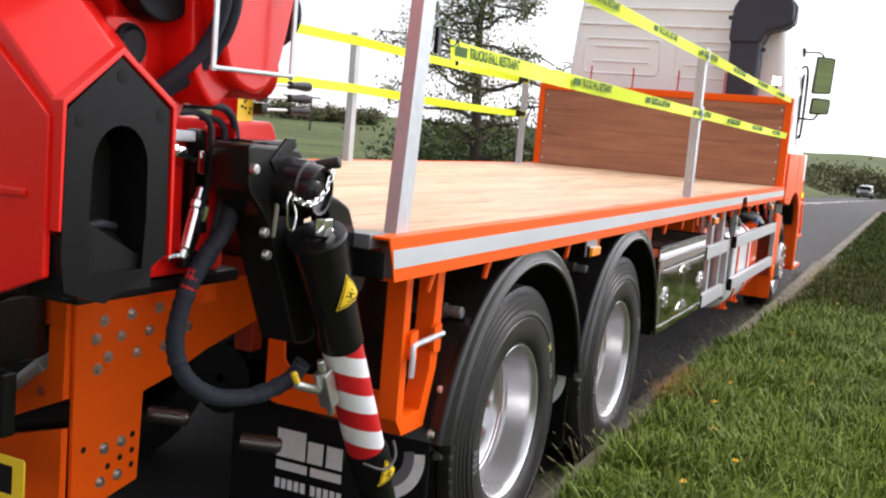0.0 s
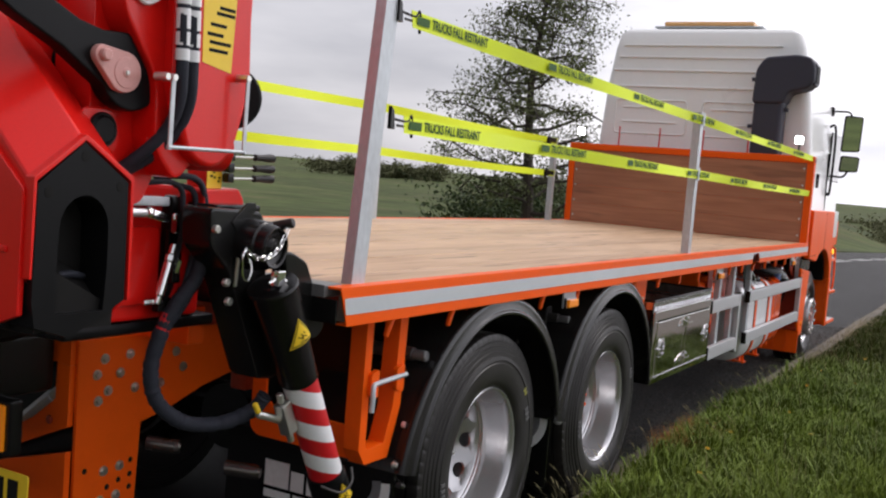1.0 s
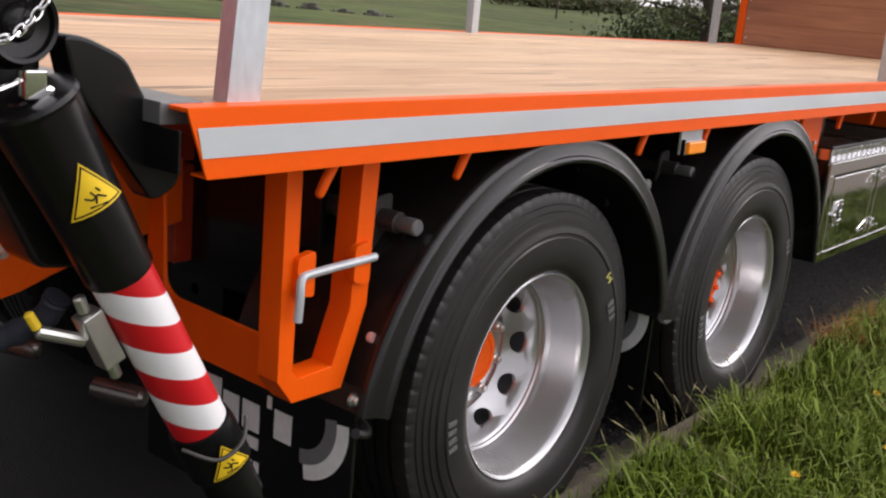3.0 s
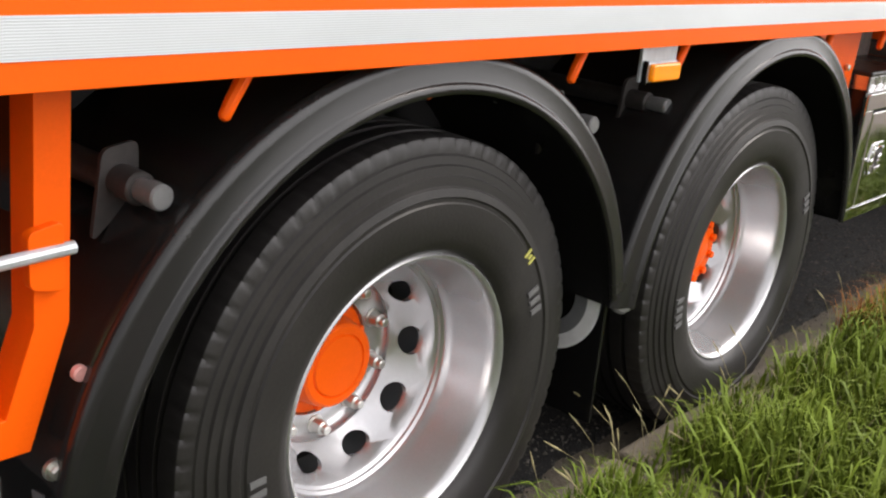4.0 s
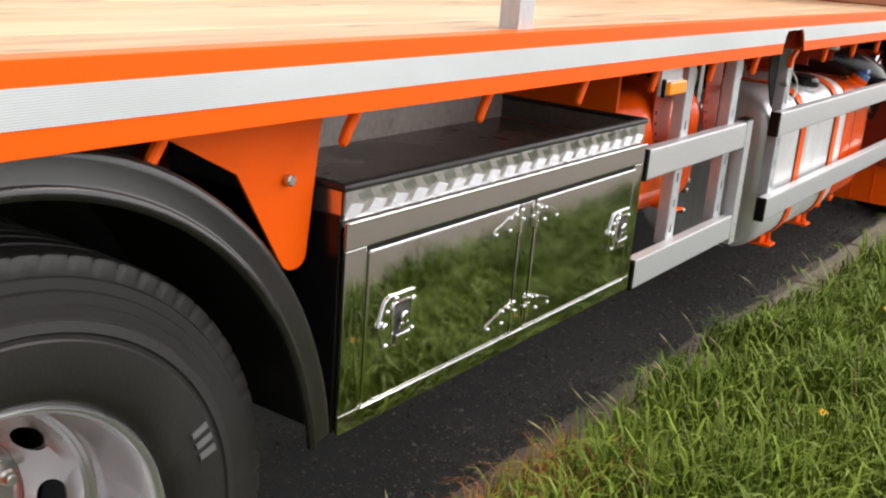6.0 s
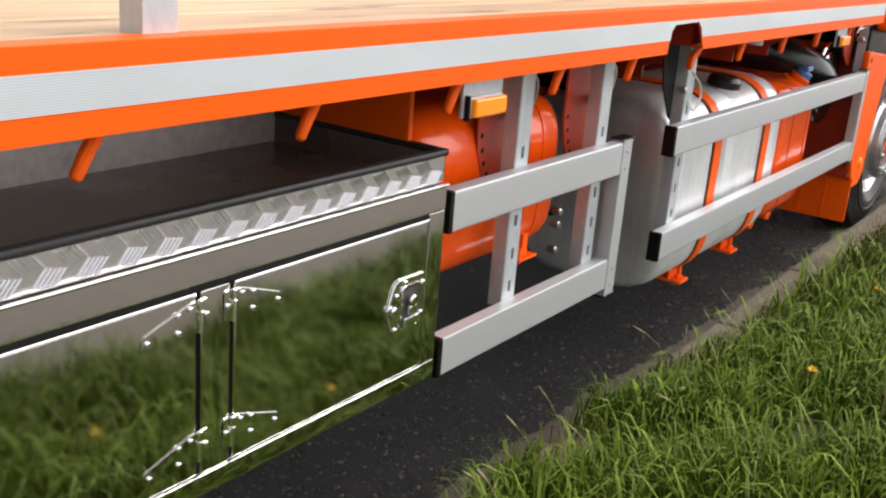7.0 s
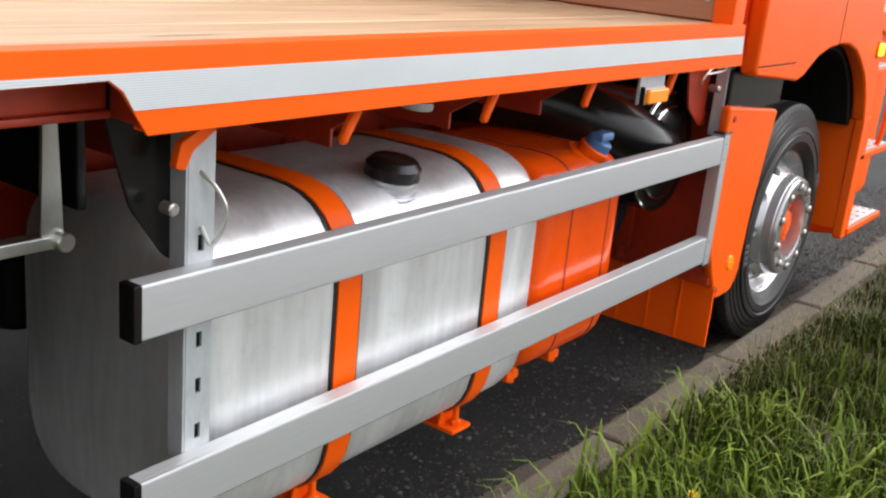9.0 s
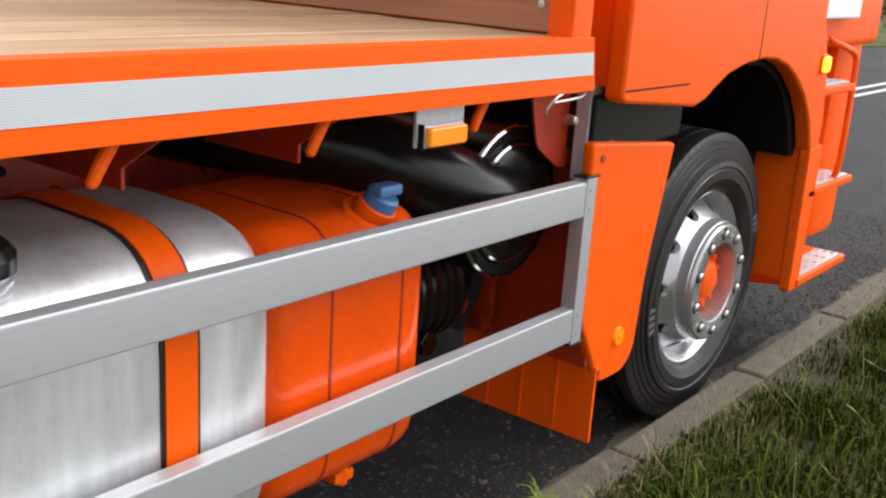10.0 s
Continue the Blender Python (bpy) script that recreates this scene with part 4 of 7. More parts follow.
for z, up in ((0.648, 1), (0.882, 1)):
    for s, y in ((-1, 4.019), (1, 4.091)):
        hg = part("strap_hinge", Shape().prism(rounded([(y - s * 0.02, z - 0.028), (y - s * 0.02, z + 0.028), (y + s * 0.02, z + 0.026), (y + s * 0.115, z - 0.006), (y + s * 0.118, z - 0.03), (y + s * 0.05, z - 0.026)], 0.006, 3), "x", -0.0535, -0.051, 0.0012), MIRROR, locker, "polished strap hinge")
        part("hinge_knuckle", Shape().cyl((-0.0505, y, z - 0.03), (-0.0505, y, z + 0.03), 0.0055, 12).cyl((-0.0505, y, z - 0.012), (-0.0505, y, z + 0.012), 0.0065, 12), CHROME, hg)
        bolts("rivet", [(-0.0511, y + s * dy, z + dz) for dy, dz in ((0.02, 0.016), (0.045, 0.012), (0.105, -0.018), (0.045, -0.018), (-0.013, 0.0))], 0.0052, 0.004, CHROME, hg, 10)
part("door_gap", Shape().box(-0.0615, -0.0605, 3.453, 4.645, 0.92, 0.934, 0).box(-0.0615, -0.0605, 4.012, 4.098, 0.59, 0.922, 0), INK_AND_SHADE, locker, "dark gap round the doors")
part("locker_bead", Shape().box(-0.058, -0.0525, 3.457, 4.014, 0.9185, 0.923, 0.002).box(-0.058, -0.0525, 4.096, 4.64, 0.9185, 0.923, 0.002).box(-0.056, -0.051, 3.453, 4.643, 0.586, 0.5895, 0.0015).box(-0.056, -0.05, BX0, BX1, 0.984, 0.99, 0.002), CHROME, locker)
part("tread_band", Shape().box(-0.075, -0.066, BX0, BX1, 0.99, 1.048, 0.002).box(-0.56, -0.066, BX0, BX0 + 0.006, 0.99, 1.048, 0.002).box(-0.56, -0.066, BX1 - 0.006, BX1, 0.99, 1.048, 0.002), TREAD, locker, "bright tread plate band")
bars = Shape()
k = 0
y = BX0 + 0.03
while y < BX1 - 0.03:
    flip = 1 if k % 2 else -1
    zc = 1.033 if k % 2 else 1.006
    for j in range(5):
        t = Matrix.Translation((-0.0645, y + (j - 2) * 0.0075, zc + flip * (j - 2) * 0.0015)) @ Matrix.Rotation(flip * radians(42), 4, "X")
        bars.box(-0.0014, 0.0014, -0.0017, 0.0017, -0.0165, 0.0165, 0.001, 1, turn=t)
    y += 0.0345
    k += 1
tagged(part("tread_pattern", bars, TREAD, locker), kind="stuff")
part("tray_edging", Shape().box(-0.082, -0.06, BX0 - 0.004, BX1 + 0.004, 1.046, 1.062, 0.006).box(-0.56, -0.06, BX0 - 0.006, BX0 + 0.014, 1.046, 1.062, 0.006).box(-0.56, -0.06, BX1 - 0.014, BX1 + 0.006, 1.046, 1.062, 0.006), RUBBER, locker, "black rubber edging")
part("tray_lip", Shape().box(-0.0795, -0.0755, BX0 + 0.008, BX1 - 0.013, 0.991, 1.045, 0.001), TRAY, locker)
part("tray_floor", Shape().box(-0.55, -0.075, BX0 + 0.006, BX1 - 0.006, 0.98, 0.99, 0), TRAY, locker, "brown coated tray floor")
part("tray_back", Shape().box(-0.56, -0.55, BX0, BX1, 0.98, 1.2, 0.002), TRAY_BACK, locker, "dull sheet metal back of the tray")
part("tray_end", Shape().prism([(-0.549, 0.991), (-0.549, 1.047), (-0.083, 1.047), (-0.083, 0.991)], "y", BX1 - 0.012, BX1 - 0.0065, 0.001), TRAY, locker, "brown end sheet of the tray")
part("tray_bolt", Shape().cyl((-0.1, BX1 - 0.025, 1.03), (-0.1, BX1 - 0.006, 1.03), 0.012, 8), ZINC, locker)


# ---- side guards ----
def guard_rail(y0, y1, z0, z1, cap):
    zs = [(-0.088, z0), (-0.055, z0), (-0.052, z0 + 0.004), (-0.052, z1 - 0.006), (-0.055, z1), (-0.060, z1), (-0.061, z1 - 0.0007), (-0.065, z1 - 0.0007), (-0.066, z1), (-0.071, z1), (-0.072, z1 - 0.0007), (-0.076, z1 - 0.0007), (-0.077, z1), (-0.088, z1)]
    r = part("guard_rail", Shape().prism(zs, "y", y0, y1, 0), ALU, truck, "satin aluminium side guard rail")
    if cap:
        part("end_cap", Shape().box(-0.09, -0.0505, y0 - 0.012, y0 + 0.004, z0 - 0.002, z1 + 0.002, 0.003), BLACK, r, "black plastic end cap")
    return r


guard_rail(4.722, 5.538, 0.876, 0.967, True)
guard_rail(4.722, 5.538, 0.537, 0.628, True)
guard_rail(5.907, 8.176, 0.876, 0.967, True)
guard_rail(5.907, 8.176, 0.537, 0.628, True)
for y0, y1, z0, z1 in ((5.536, 5.61, 0.516, 0.972), (8.174, 8.24, 0.53, 0.975)):
    e = part("guard_end", Shape().prism([(-0.092, y0), (-0.05, y0), (-0.05, y1 - 0.02), (-0.062, y1), (-0.092, y1), (-0.092, y1 - 0.006), (-0.065, y1 - 0.007), (-0.057, y1 - 0.022), (-0.057, y0 + 0.004), (-0.092, y0 + 0.004)], "z", z0, z1, 0.001), ALU, truck, "upright aluminium guard end")
    part("end_cap", Shape().box(-0.092, -0.05, y0 - 0.004, y1, z1 + 0.0005, z1 + 0.006, 0.002), BLACK, e)
    part("end_cap", Shape().box(-0.092, -0.05, y0, y1, z0 - 0.008, z0 - 0.0005, 0.003), PLASTIC, e)
    bolts("rivet", [(-0.05, (y0 + y1) / 2 - 0.012, z) for z in (z0 + 0.03, z0 + 0.08, z1 - 0.08, z1 - 0.03)], 0.005, 0.003, ALU, e, 8)


def guard_post(y, z0, z1, w=0.046, leaf=True):
    sh = Shape()
    # the outer leaf with slots, and a flange going in
    slots = [z for z in (0.66, 0.745, 0.83, 1.0) if z0 < z < z1 - 0.05]
    cuts = sorted(set([z0, z1] + [v for z in slots for v in (z - 0.014, z + 0.014)]))
    for a, b in zip(cuts, cuts[1:]):
        if any(abs((a + b) / 2 - z) < 0.005 for z in slots):
            sh.box(-0.094, -0.089, y, y + w / 2 - 0.006, a, b, 0).box(-0.094, -0.089, y + w / 2 + 0.006, y + w, a, b, 0)
        else:
            sh.box(-0.094, -0.089, y, y + w, a, b, 0)
    sh.box(-0.128, -0.0895, y - 0.005, y - 0.0005, z0, z1, 0.001)
    p = part("guard_post", sh, GALV, truck, "slotted galvanised guard post")
    part("post_core", Shape().box(-0.1, -0.0945, y + 0.002, y + w - 0.002, z0, z1, 0), INK_AND_SHADE, p)
    return p


for y in (5.028, 5.445, 6.026):
    guard_post(y, 0.61, 1.208, 0.054)
guard_post(8.218, 0.96, 1.205, 0.05)
for y in (5.112, 5.53):
    pl = part("pivot_plate", Shape().prism([(y - 0.01, 1.2), (y - 0.145, 1.2)] + [(y - 0.01 - 0.135 * math.cos(radians(a)), 1.06 - 0.2 * math.sin(radians(a))) for a in range(0, 91, 9)], "x", -0.17, -0.163, 0.001), DARK_RED, truck, "round drilled pivot plate")
    bolts("drilled_hole", [(-0.163, y - 0.01 - 0.118 * math.cos(radians(a)), 1.06 - 0.178 * math.sin(radians(a))) for a in range(8, 80, 12)], 0.007, 0.0008, INK_AND_SHADE, pl, 10)
    part("pivot_bolt", Shape().cyl((-0.16, y - 0.02, 1.08), (-0.1, y - 0.02, 1.08), 0.011, 10).cyl((-0.12, y - 0.02, 1.08), (-0.108, y - 0.02, 1.08), 0.014, 6), ZINC, truck)
    part("spring_clip", Shape().tube(smooth_path([(-0.12, y - 0.02, 1.16), (-0.1, y - 0.035, 1.185), (-0.095, y - 0.01, 1.165), (-0.1, y - 0.006, 1.12), (-0.11, y - 0.012, 1.09)], 5), 0.003, 6), ZINC, truck)
part("notch_beam", Shape().box(-1.2, -0.12, 5.60, 5.90, 1.225, 1.292, 0.006).box(-1.2, -0.11, 5.60, 5.90, 1.214, 1.226, 0.003), DARK_RED, truck, "dark red beam behind the rave's notch")
part("notch_plate", Shape().prism(rounded([(5.885, 1.275), (6.05, 1.275), (6.062, 1.0), (6.045, 0.955), (6.01, 0.975), (5.945, 1.065), (5.915, 1.16)], 0.015), "x", -0.135, -0.128, 0.002), BLACK, truck, "black pivot plate behind the post")
part("spring_clip", Shape().tube(smooth_path([(-0.09, 6.05, 1.12), (-0.07, 6.07, 1.09), (-0.06, 6.08, 1.05), (-0.07, 6.06, 1.0), (-0.085, 6.05, 1.03)], 5), 0.0035, 6).cyl((-0.1, 5.985, 1.07), (-0.07, 5.985, 1.07), 0.011, 8), ZINC, truck)
part("spring_clip", Shape().tube(smooth_path([(-0.1, 8.06, 1.17), (-0.09, 8.12, 1.175), (-0.085, 8.16, 1.18), (-0.085, 8.17, 1.19), (-0.09, 8.08, 1.19), (-0.095, 8.03, 1.16), (-0.1, 8.03, 1.14)], 5), 0.0035, 6).cyl((-0.12, 8.15, 1.12), (-0.085, 8.15, 1.12), 0.012, 8), ZINC, truck)
part("front_post_plate", Shape().prism(rounded([(8.04, 1.2), (8.255, 1.2), (8.255, 0.985), (8.19, 0.985), (8.085, 1.05)], 0.02), "x", -0.16, -0.152, 0.002), DARK_RED, truck)
part("post_hook", Shape().prism(rounded([(5.985, 1.135), (5.995, 1.175), (6.06, 1.205), (6.068, 1.19), (6.02, 1.16), (6.005, 1.13)], 0.006), "x", -0.088, -0.07, 0.003), ORANGE, truck)

# lamp hanger between the guards
part("hanger_link", Shape().prism(rounded([(5.80, 1.2), (5.79, 0.966), (5.81, 0.936), (5.835, 0.946), (5.825, 1.2)], 0.01), "x", -0.36, -0.35, 0.002)
     .prism(rounded([(5.94, 1.2), (5.93, 0.966), (5.95, 0.936), (5.975, 0.946), (5.965, 1.2)], 0.01), "x", -0.36, -0.35, 0.002)
     .box(-0.38, -0.345, 5.80, 5.97, 0.941, 0.966, 0.004).cyl((-0.36, 5.822, 0.953), (-0.33, 5.822, 0.953), 0.018, 12).cyl((-0.36, 5.967, 0.953), (-0.33, 5.967, 0.953), 0.018, 12), ZINC, truck, "bright steel hanger link")
# added panel, stops light from the far side reaching the tank end
part("inner_panel", Shape().box(-0.80, -0.785, 4.72, 6.06, 0.55, 1.2, 0.003), BLACK, truck, "dark panel added inside the chassis to block light")
part("valve_block", Shape().box(-0.5, -0.36, 5.55, 5.68, 0.62, 0.9, 0.01).cyl((-0.36, 5.6, 0.8), (-0.3, 5.6, 0.8), 0.025, 12).cyl((-0.36, 5.64, 0.7), (-0.3, 5.64, 0.7), 0.02, 12), BLACK, truck)
for z in (0.58, 0.7, 0.66):
    part("air_fitting", Shape().cyl((-0.3, 5.6 + z * 0.05, z), (-0.27, 5.6 + z * 0.05, z), 0.012, 8), ZINC, truck)
for k in range(4):
    part("air_line", Shape().tube(smooth_path([(-0.45, 5.3 + 0.1 * k, 1.1), (-0.42, 5.5, 0.9 - 0.05 * k), (-0.4, 5.62 + 0.03 * k, 0.7), (-0.5, 5.8, 0.62)], 6), 0.008, 8), HOSE, truck)


# tanks
def tank_section(x0, x1, z0, z1, r):
    return rounded([(x0, z0), (x1, z0), (x1, z1), (x0, z1)], r, 8)


def tank(name, y0, y1, sec, mat, label, end=0.035, bulge=0.02):
    """A tank of rounded section with pressed, slightly domed ends."""
    cx, cz = sum(p[0] for p in sec) / len(sec), sum(p[1] for p in sec) / len(sec)
    rings = [(y0 - bulge, 0.45), (y0 - bulge * 0.7, 0.75), (y0, 0.90), (y0 + end * 0.12, 0.945), (y0 + end * 0.4, 0.982), (y0 + end, 1.0), (y1 - end, 1.0), (y1 - end * 0.4, 0.982), (y1 - end * 0.12, 0.945), (y1, 0.90), (y1 + bulge * 0.7, 0.75), (y1 + bulge, 0.45)]
    n, v, f = len(sec), [], []
    for y, s in rings:
        v += [(cx + (p[0] - cx) * s, y, cz + (p[1] - cz) * s) for p in sec]
    for i in range(len(rings) - 1):
        f += [(i * n + k, i * n + (k + 1) % n, (i + 1) * n + (k + 1) % n, (i + 1) * n + k) for k in range(n)]
    f += [tuple(range(n)), tuple((len(rings) - 1) * n + k for k in range(n))]
    return part(name, Shape().raw(v, f), mat, truck, label, 40)


def strap(parent, y, sec, w, out, mat, name="tank_strap", label="", grow=0.004):
    cx, cz = sum(p[0] for p in sec) / len(sec), sum(p[1] for p in sec) / len(sec)
    ex, ez = max(abs(p[0] - cx) for p in sec), max(abs(p[1] - cz) for p in sec)
    n, v = len(sec), []
    for y1, g in ((y - w / 2, 0.0), (y - w / 2, grow), (y + w / 2, grow), (y + w / 2, 0.0)):
        v += [(cx + (p[0] - cx) * (1 + g / ex), y1, cz + (p[1] - cz) * (1 + g / ez)) for p in sec]
    f = [(i * n + k, i * n + (k + 1) % n, (i + 1) % 4 * n + (k + 1) % n, (i + 1) % 4 * n + k) for i in range(4) for k in range(n)]
    return part(name, Shape().raw(v, f), mat, parent, label)


fuel_sec = tank_section(-0.68, -0.115, 0.335, 1.012, 0.19)
fuel = tank("fuel_tank", 6.08, 7.195, fuel_sec, TANK, "brushed aluminium fuel tank with two orange straps", 0.075, 0.015)
for y in (6.452, 6.978):
    strap(fuel, y, fuel_sec, 0.082, 1, RUBBER, "strap_rubber", "black rubber strap lining", 0.003)
    s = strap(fuel, y, fuel_sec, 0.066, 1, ORANGE, "tank_strap", "orange steel tank strap", 0.007)
    part("strap_bracket", Shape().box(-0.6, -0.24, y - 0.033, y + 0.033, 0.296, 0.326, 0.006).box(-0.29, -0.155, y - 0.04, y + 0.04, 0.300, 0.312, 0.004).prism([(y - 0.038, 0.31), (y + 0.038, 0.31), (y + 0.03, 0.36), (y - 0.03, 0.36)], "x", -0.21, -0.202, 0.002).cyl((-0.18, y, 0.288), (-0.18, y, 0.37), 0.009, 8).cyl((-0.18, y, 0.312), (-0.18, y, 0.326), 0.016, 6), ORANGE, s)
cap = part("filler_neck", Shape().cyl((-0.212, 6.677, 0.965), (-0.207, 6.677, 1.004), 0.052, 32).lathe([(0, 0.052), (0.003, 0.058), (0.009, 0.058), (0.012, 0.052)], (-0.210, 6.677, 0.982), (0.13, 0, 1), 32).lathe([(0, 0.062), (0.006, 0.060), (0.008, 0.052)], (-0.212, 6.677, 0.968), (0.13, 0, 1), 32), TANK, fuel, "low aluminium filler neck")
capsh = Shape().lathe([(0, 0.056), (0.004, 0.063), (0.028, 0.062), (0.043, 0.050), (0.047, 0.034), (0.0475, 0)], (-0.207, 6.677, 1.002), (0.13, 0, 1), 13)
part("filler_cap", capsh, PLASTIC, cap, "black plastic filler cap")
blue_sec = tank_section(-0.66, -0.12, 0.38, 0.975, 0.12)
adb = tank("additive_tank", 7.205, 7.645, blue_sec, TANK_PAINT, "orange painted additive tank beside the fuel tank", 0.06)
for y in (7.349, 7.56):
    strap(adb, y, blue_sec, 0.006, 1, DARK_RED, "seam", "", 0.002)
for y in (7.26, 7.48):
    part("strap_bracket", Shape().box(-0.6, -0.19, y - 0.03, y + 0.03, 0.343, 0.372, 0.006).cyl((-0.2, y, 0.335), (-0.2, y, 0.395), 0.012, 8), ORANGE, adb)
neck = part("filler_neck", Shape().cyl((-0.2, 7.515, 0.93), (-0.17, 7.525, 0.985), 0.045, 20).lathe([(0, 0.045), (0.005, 0.062), (0.012, 0.05)], (-0.19, 7.518, 0.955), (0.5, 0.1, 1), 20), ORANGE, adb)
bc = Shape().lathe([(0, 0.038), (0.025, 0.036), (0.03, 0.03), (0.03, 0)], (-0.17, 7.525, 0.982), (0.5, 0.15, 1), 20).box(-0.178, -0.135, 7.495, 7.565, 1.005, 1.03, 0.008)
part("filler_cap", bc, BLUE, neck, "blue filler cap")
oil_sec = tank_section(-0.62, -0.165, 0.672, 1.10, 0.13)
oil = tank("oil_tank", 4.745, 5.392, oil_sec, TANK_PAINT, "orange painted oil tank with rounded corners", 0.05)
for y in (5.222, 5.29):
    strap(oil, y, oil_sec, 0.008, 1, TANK_PAINT, "pressed_rib", "", 0.0022)
strap(oil, 5.20, oil_sec, 0.006, 1, DARK_RED, "seam", "", 0.002)
part("tank_foot", Shape().box(-0.5, -0.17, 5.18, 5.27, 0.682, 0.71, 0.008).box(-0.2, -0.14, 5.185, 5.275, 0.676, 0.684, 0.003).box(-0.2, -0.155, 5.215, 5.245, 0.68, 0.745, 0.003).cyl((-0.155, 5.2, 0.668), (-0.155, 5.2, 0.71), 0.009, 8), ORANGE, oil)
part("tank_foot", Shape().box(-0.2, -0.12, 4.735, 4.775, 0.70, 0.76, 0.004), ORANGE, oil)
part("oil_tank_plate", Shape().box(-0.8, -0.16, 4.69, 4.705, 0.62, 1.2, 0.004), ORANGE, truck)
# black here stands for the shade between the tanks
part("mid_plate", Shape().box(-0.78, -0.35, 6.0, 6.02, 1.0, 1.2, 0.004), BLACK, truck)

# air intake and parts behind the cab
part("intake_duct", Shape().tube(smooth_path([(-1.0, 7.42, 1.08), (-0.66, 7.50, 1.08), (-0.44, 7.64, 1.06), (-0.27, 7.80, 0.99), (-0.225, 7.93, 0.93), (-0.25, 8.06, 0.90)], 8), 0.103, 24), BLACK, truck, "glossy black intake duct", 60)
canister = part("air_cleaner", Shape().lathe([(-0.6, 0.0), (-0.6, 0.19), (-0.02, 0.196), (-0.008, 0.195), (0.0, 0.188), (0.002, 0.17), (-0.004, 0.158), (0.006, 0.15), (0.012, 0.138), (0.016, 0.10), (0.018, 0.0)], (-0.205, 8.07, 0.9), (1, 0, 0), 48), BLACK, truck, "glossy black air cleaner canister")
# chrome rings laid on the two rims to imitate their sky highlights
for x, r in ((-0.209, 0.194), (-0.202, 0.151)):
    part("canister_band", Shape().lathe([(-0.006, r - 0.002), (-0.004, r + 0.004), (0.0, r + 0.0055), (0.004, r + 0.004), (0.006, r - 0.002)], (x, 8.07, 0.9), (1, 0, 0), 56), CHROME, canister, "thin chrome ring standing for the highlight on the rim")
cor = Shape()
prof = [(0.011 * k, (0.158, 0.176, 0.178, 0.161)[k % 4]) for k in range(31)]
cor.lathe([(0, 0)] + prof + [(0.33, 0)], (-0.56, 7.82, 0.60), (0, 1, 0), 28)
part("corrugated_duct", cor, PLASTIC, truck, "black corrugated duct", 20)
part("cooler_pack", Shape().box(-0.95, -0.68, 7.7, 8.5, 0.4, 1.1, 0.03), DARK_RED, truck)
part("small_bracket", Shape().box(-0.5, -0.36, 8.24, 8.26, 0.5, 0.82, 0.004).box(-0.6, -0.36, 8.26, 8.45, 0.70, 0.74, 0.006).box(-0.42, -0.4, 8.26, 8.5, 0.45, 0.7, 0.004).cyl((-0.39, 8.32, 0.52), (-0.39, 8.32, 0.72), 0.018, 12), DARK_RED, truck)

for k, (y, z, r) in enumerate(((8.02, 0.47, 0.03), (8.16, 0.55, 0.022), (8.22, 0.70, 0.026))):
    part("hose_end", Shape().cyl((-0.62, y, z), (-0.42, y, z), r, 16).cyl((-0.44, y, z), (-0.40, y, z), r * 1.25, 6), DARK_RED if k % 2 else BLACK, truck)
part("cooler_hose", Shape().tube(smooth_path([(-0.66, 8.05, 1.05), (-0.45, 8.16, 0.84), (-0.40, 8.22, 0.66), (-0.45, 8.2, 0.46)], 6), 0.022, 10), HOSE, truck)
part("fan_cowl", Shape().lathe([(0, 0.12), (0.0, 0.17), (0.03, 0.18), (0.05, 0.17), (0.05, 0.12)], (-0.66, 8.12, 0.62), (1, -0.4, 0), 32), BLACK, truck, "black fan cowl")

# ---- headboard ----
head = part("headboard", Shape().box(-2.585, -2.52, 7.96, 8.03, 1.3, 2.16, 0.008).box(-0.075, -0.005, 7.96, 8.045, 1.3, 2.185, 0.008)
            .box(-2.585, -0.005, 7.955, 8.03, 2.115, 2.185, 0.01).box(-2.52, -0.075, 8.0, 8.03, 1.31, 2.12, 0.004), ORANGE, truck, "orange steel headboard frame lined with brown boards")
for k in range(4):
    z = 1.338 + k * 0.195
    part("headboard_board", Shape().box(-2.518, -0.077, 7.972, 7.998, z + 0.0006, z + 0.194, 0.0012, 1), BOARD, head, "brown varnished board")
SCREW = Shape().lathe([(0, 0.011), (-0.004, 0.01), (-0.006, 0)], (0, 0, 0), (0, 1, 0), 8).mesh("coach_screw", ZINC)
for x in (-2.49, -0.1):
    for k in range(5):
        shared("coach_screw", SCREW, head, (x, 7.972, 1.4 + k * 0.165))
for x in (-2.046, -1.60, -1.135, -0.676):
    part("guide_rod", Shape().cyl((x, 8.0, 2.18), (x, 8.0, 2.39), 0.008, 8), STRIPE_RED, head, "thin red rod")

# ---- cab ----
CAB_Y0, CAB_Y1 = 8.42, 10.55
lower = [(CAB_Y0 - 0.16, 1.165), (CAB_Y0 - 0.16, 1.6), (CAB_Y1, 1.6), (CAB_Y1, 0.75)]
arch = [(9.15 + 0.56 * math.cos(radians(a)), 0.72 + 0.52 * math.sin(radians(a))) for a in range(0, 181, 12)]
cab_low = part("cab_lower", Shape().prism(rounded([(8.22, 1.17), (8.22, 1.66), (9.58, 1.66), (9.6, 1.36), (9.69, 1.2), (9.74, 1.0), (9.73, 0.90)], [0.02, 0.03, 0, 0, 0.05, 0, 0]) + [(9.645, 0.90)]
               + [(9.588, 1.009), (9.545, 1.06), (9.492, 1.11), (9.40, 1.17), (9.31, 1.213), (9.2, 1.24), (9.1, 1.246), (8.96, 1.235), (8.84, 1.21), (8.76, 1.175), (8.70, 1.145), (8.64, 1.13)], "x", -0.06, -0.002, 0.012, 3), ORANGE, truck, "orange lower cab side with the wheel arch")
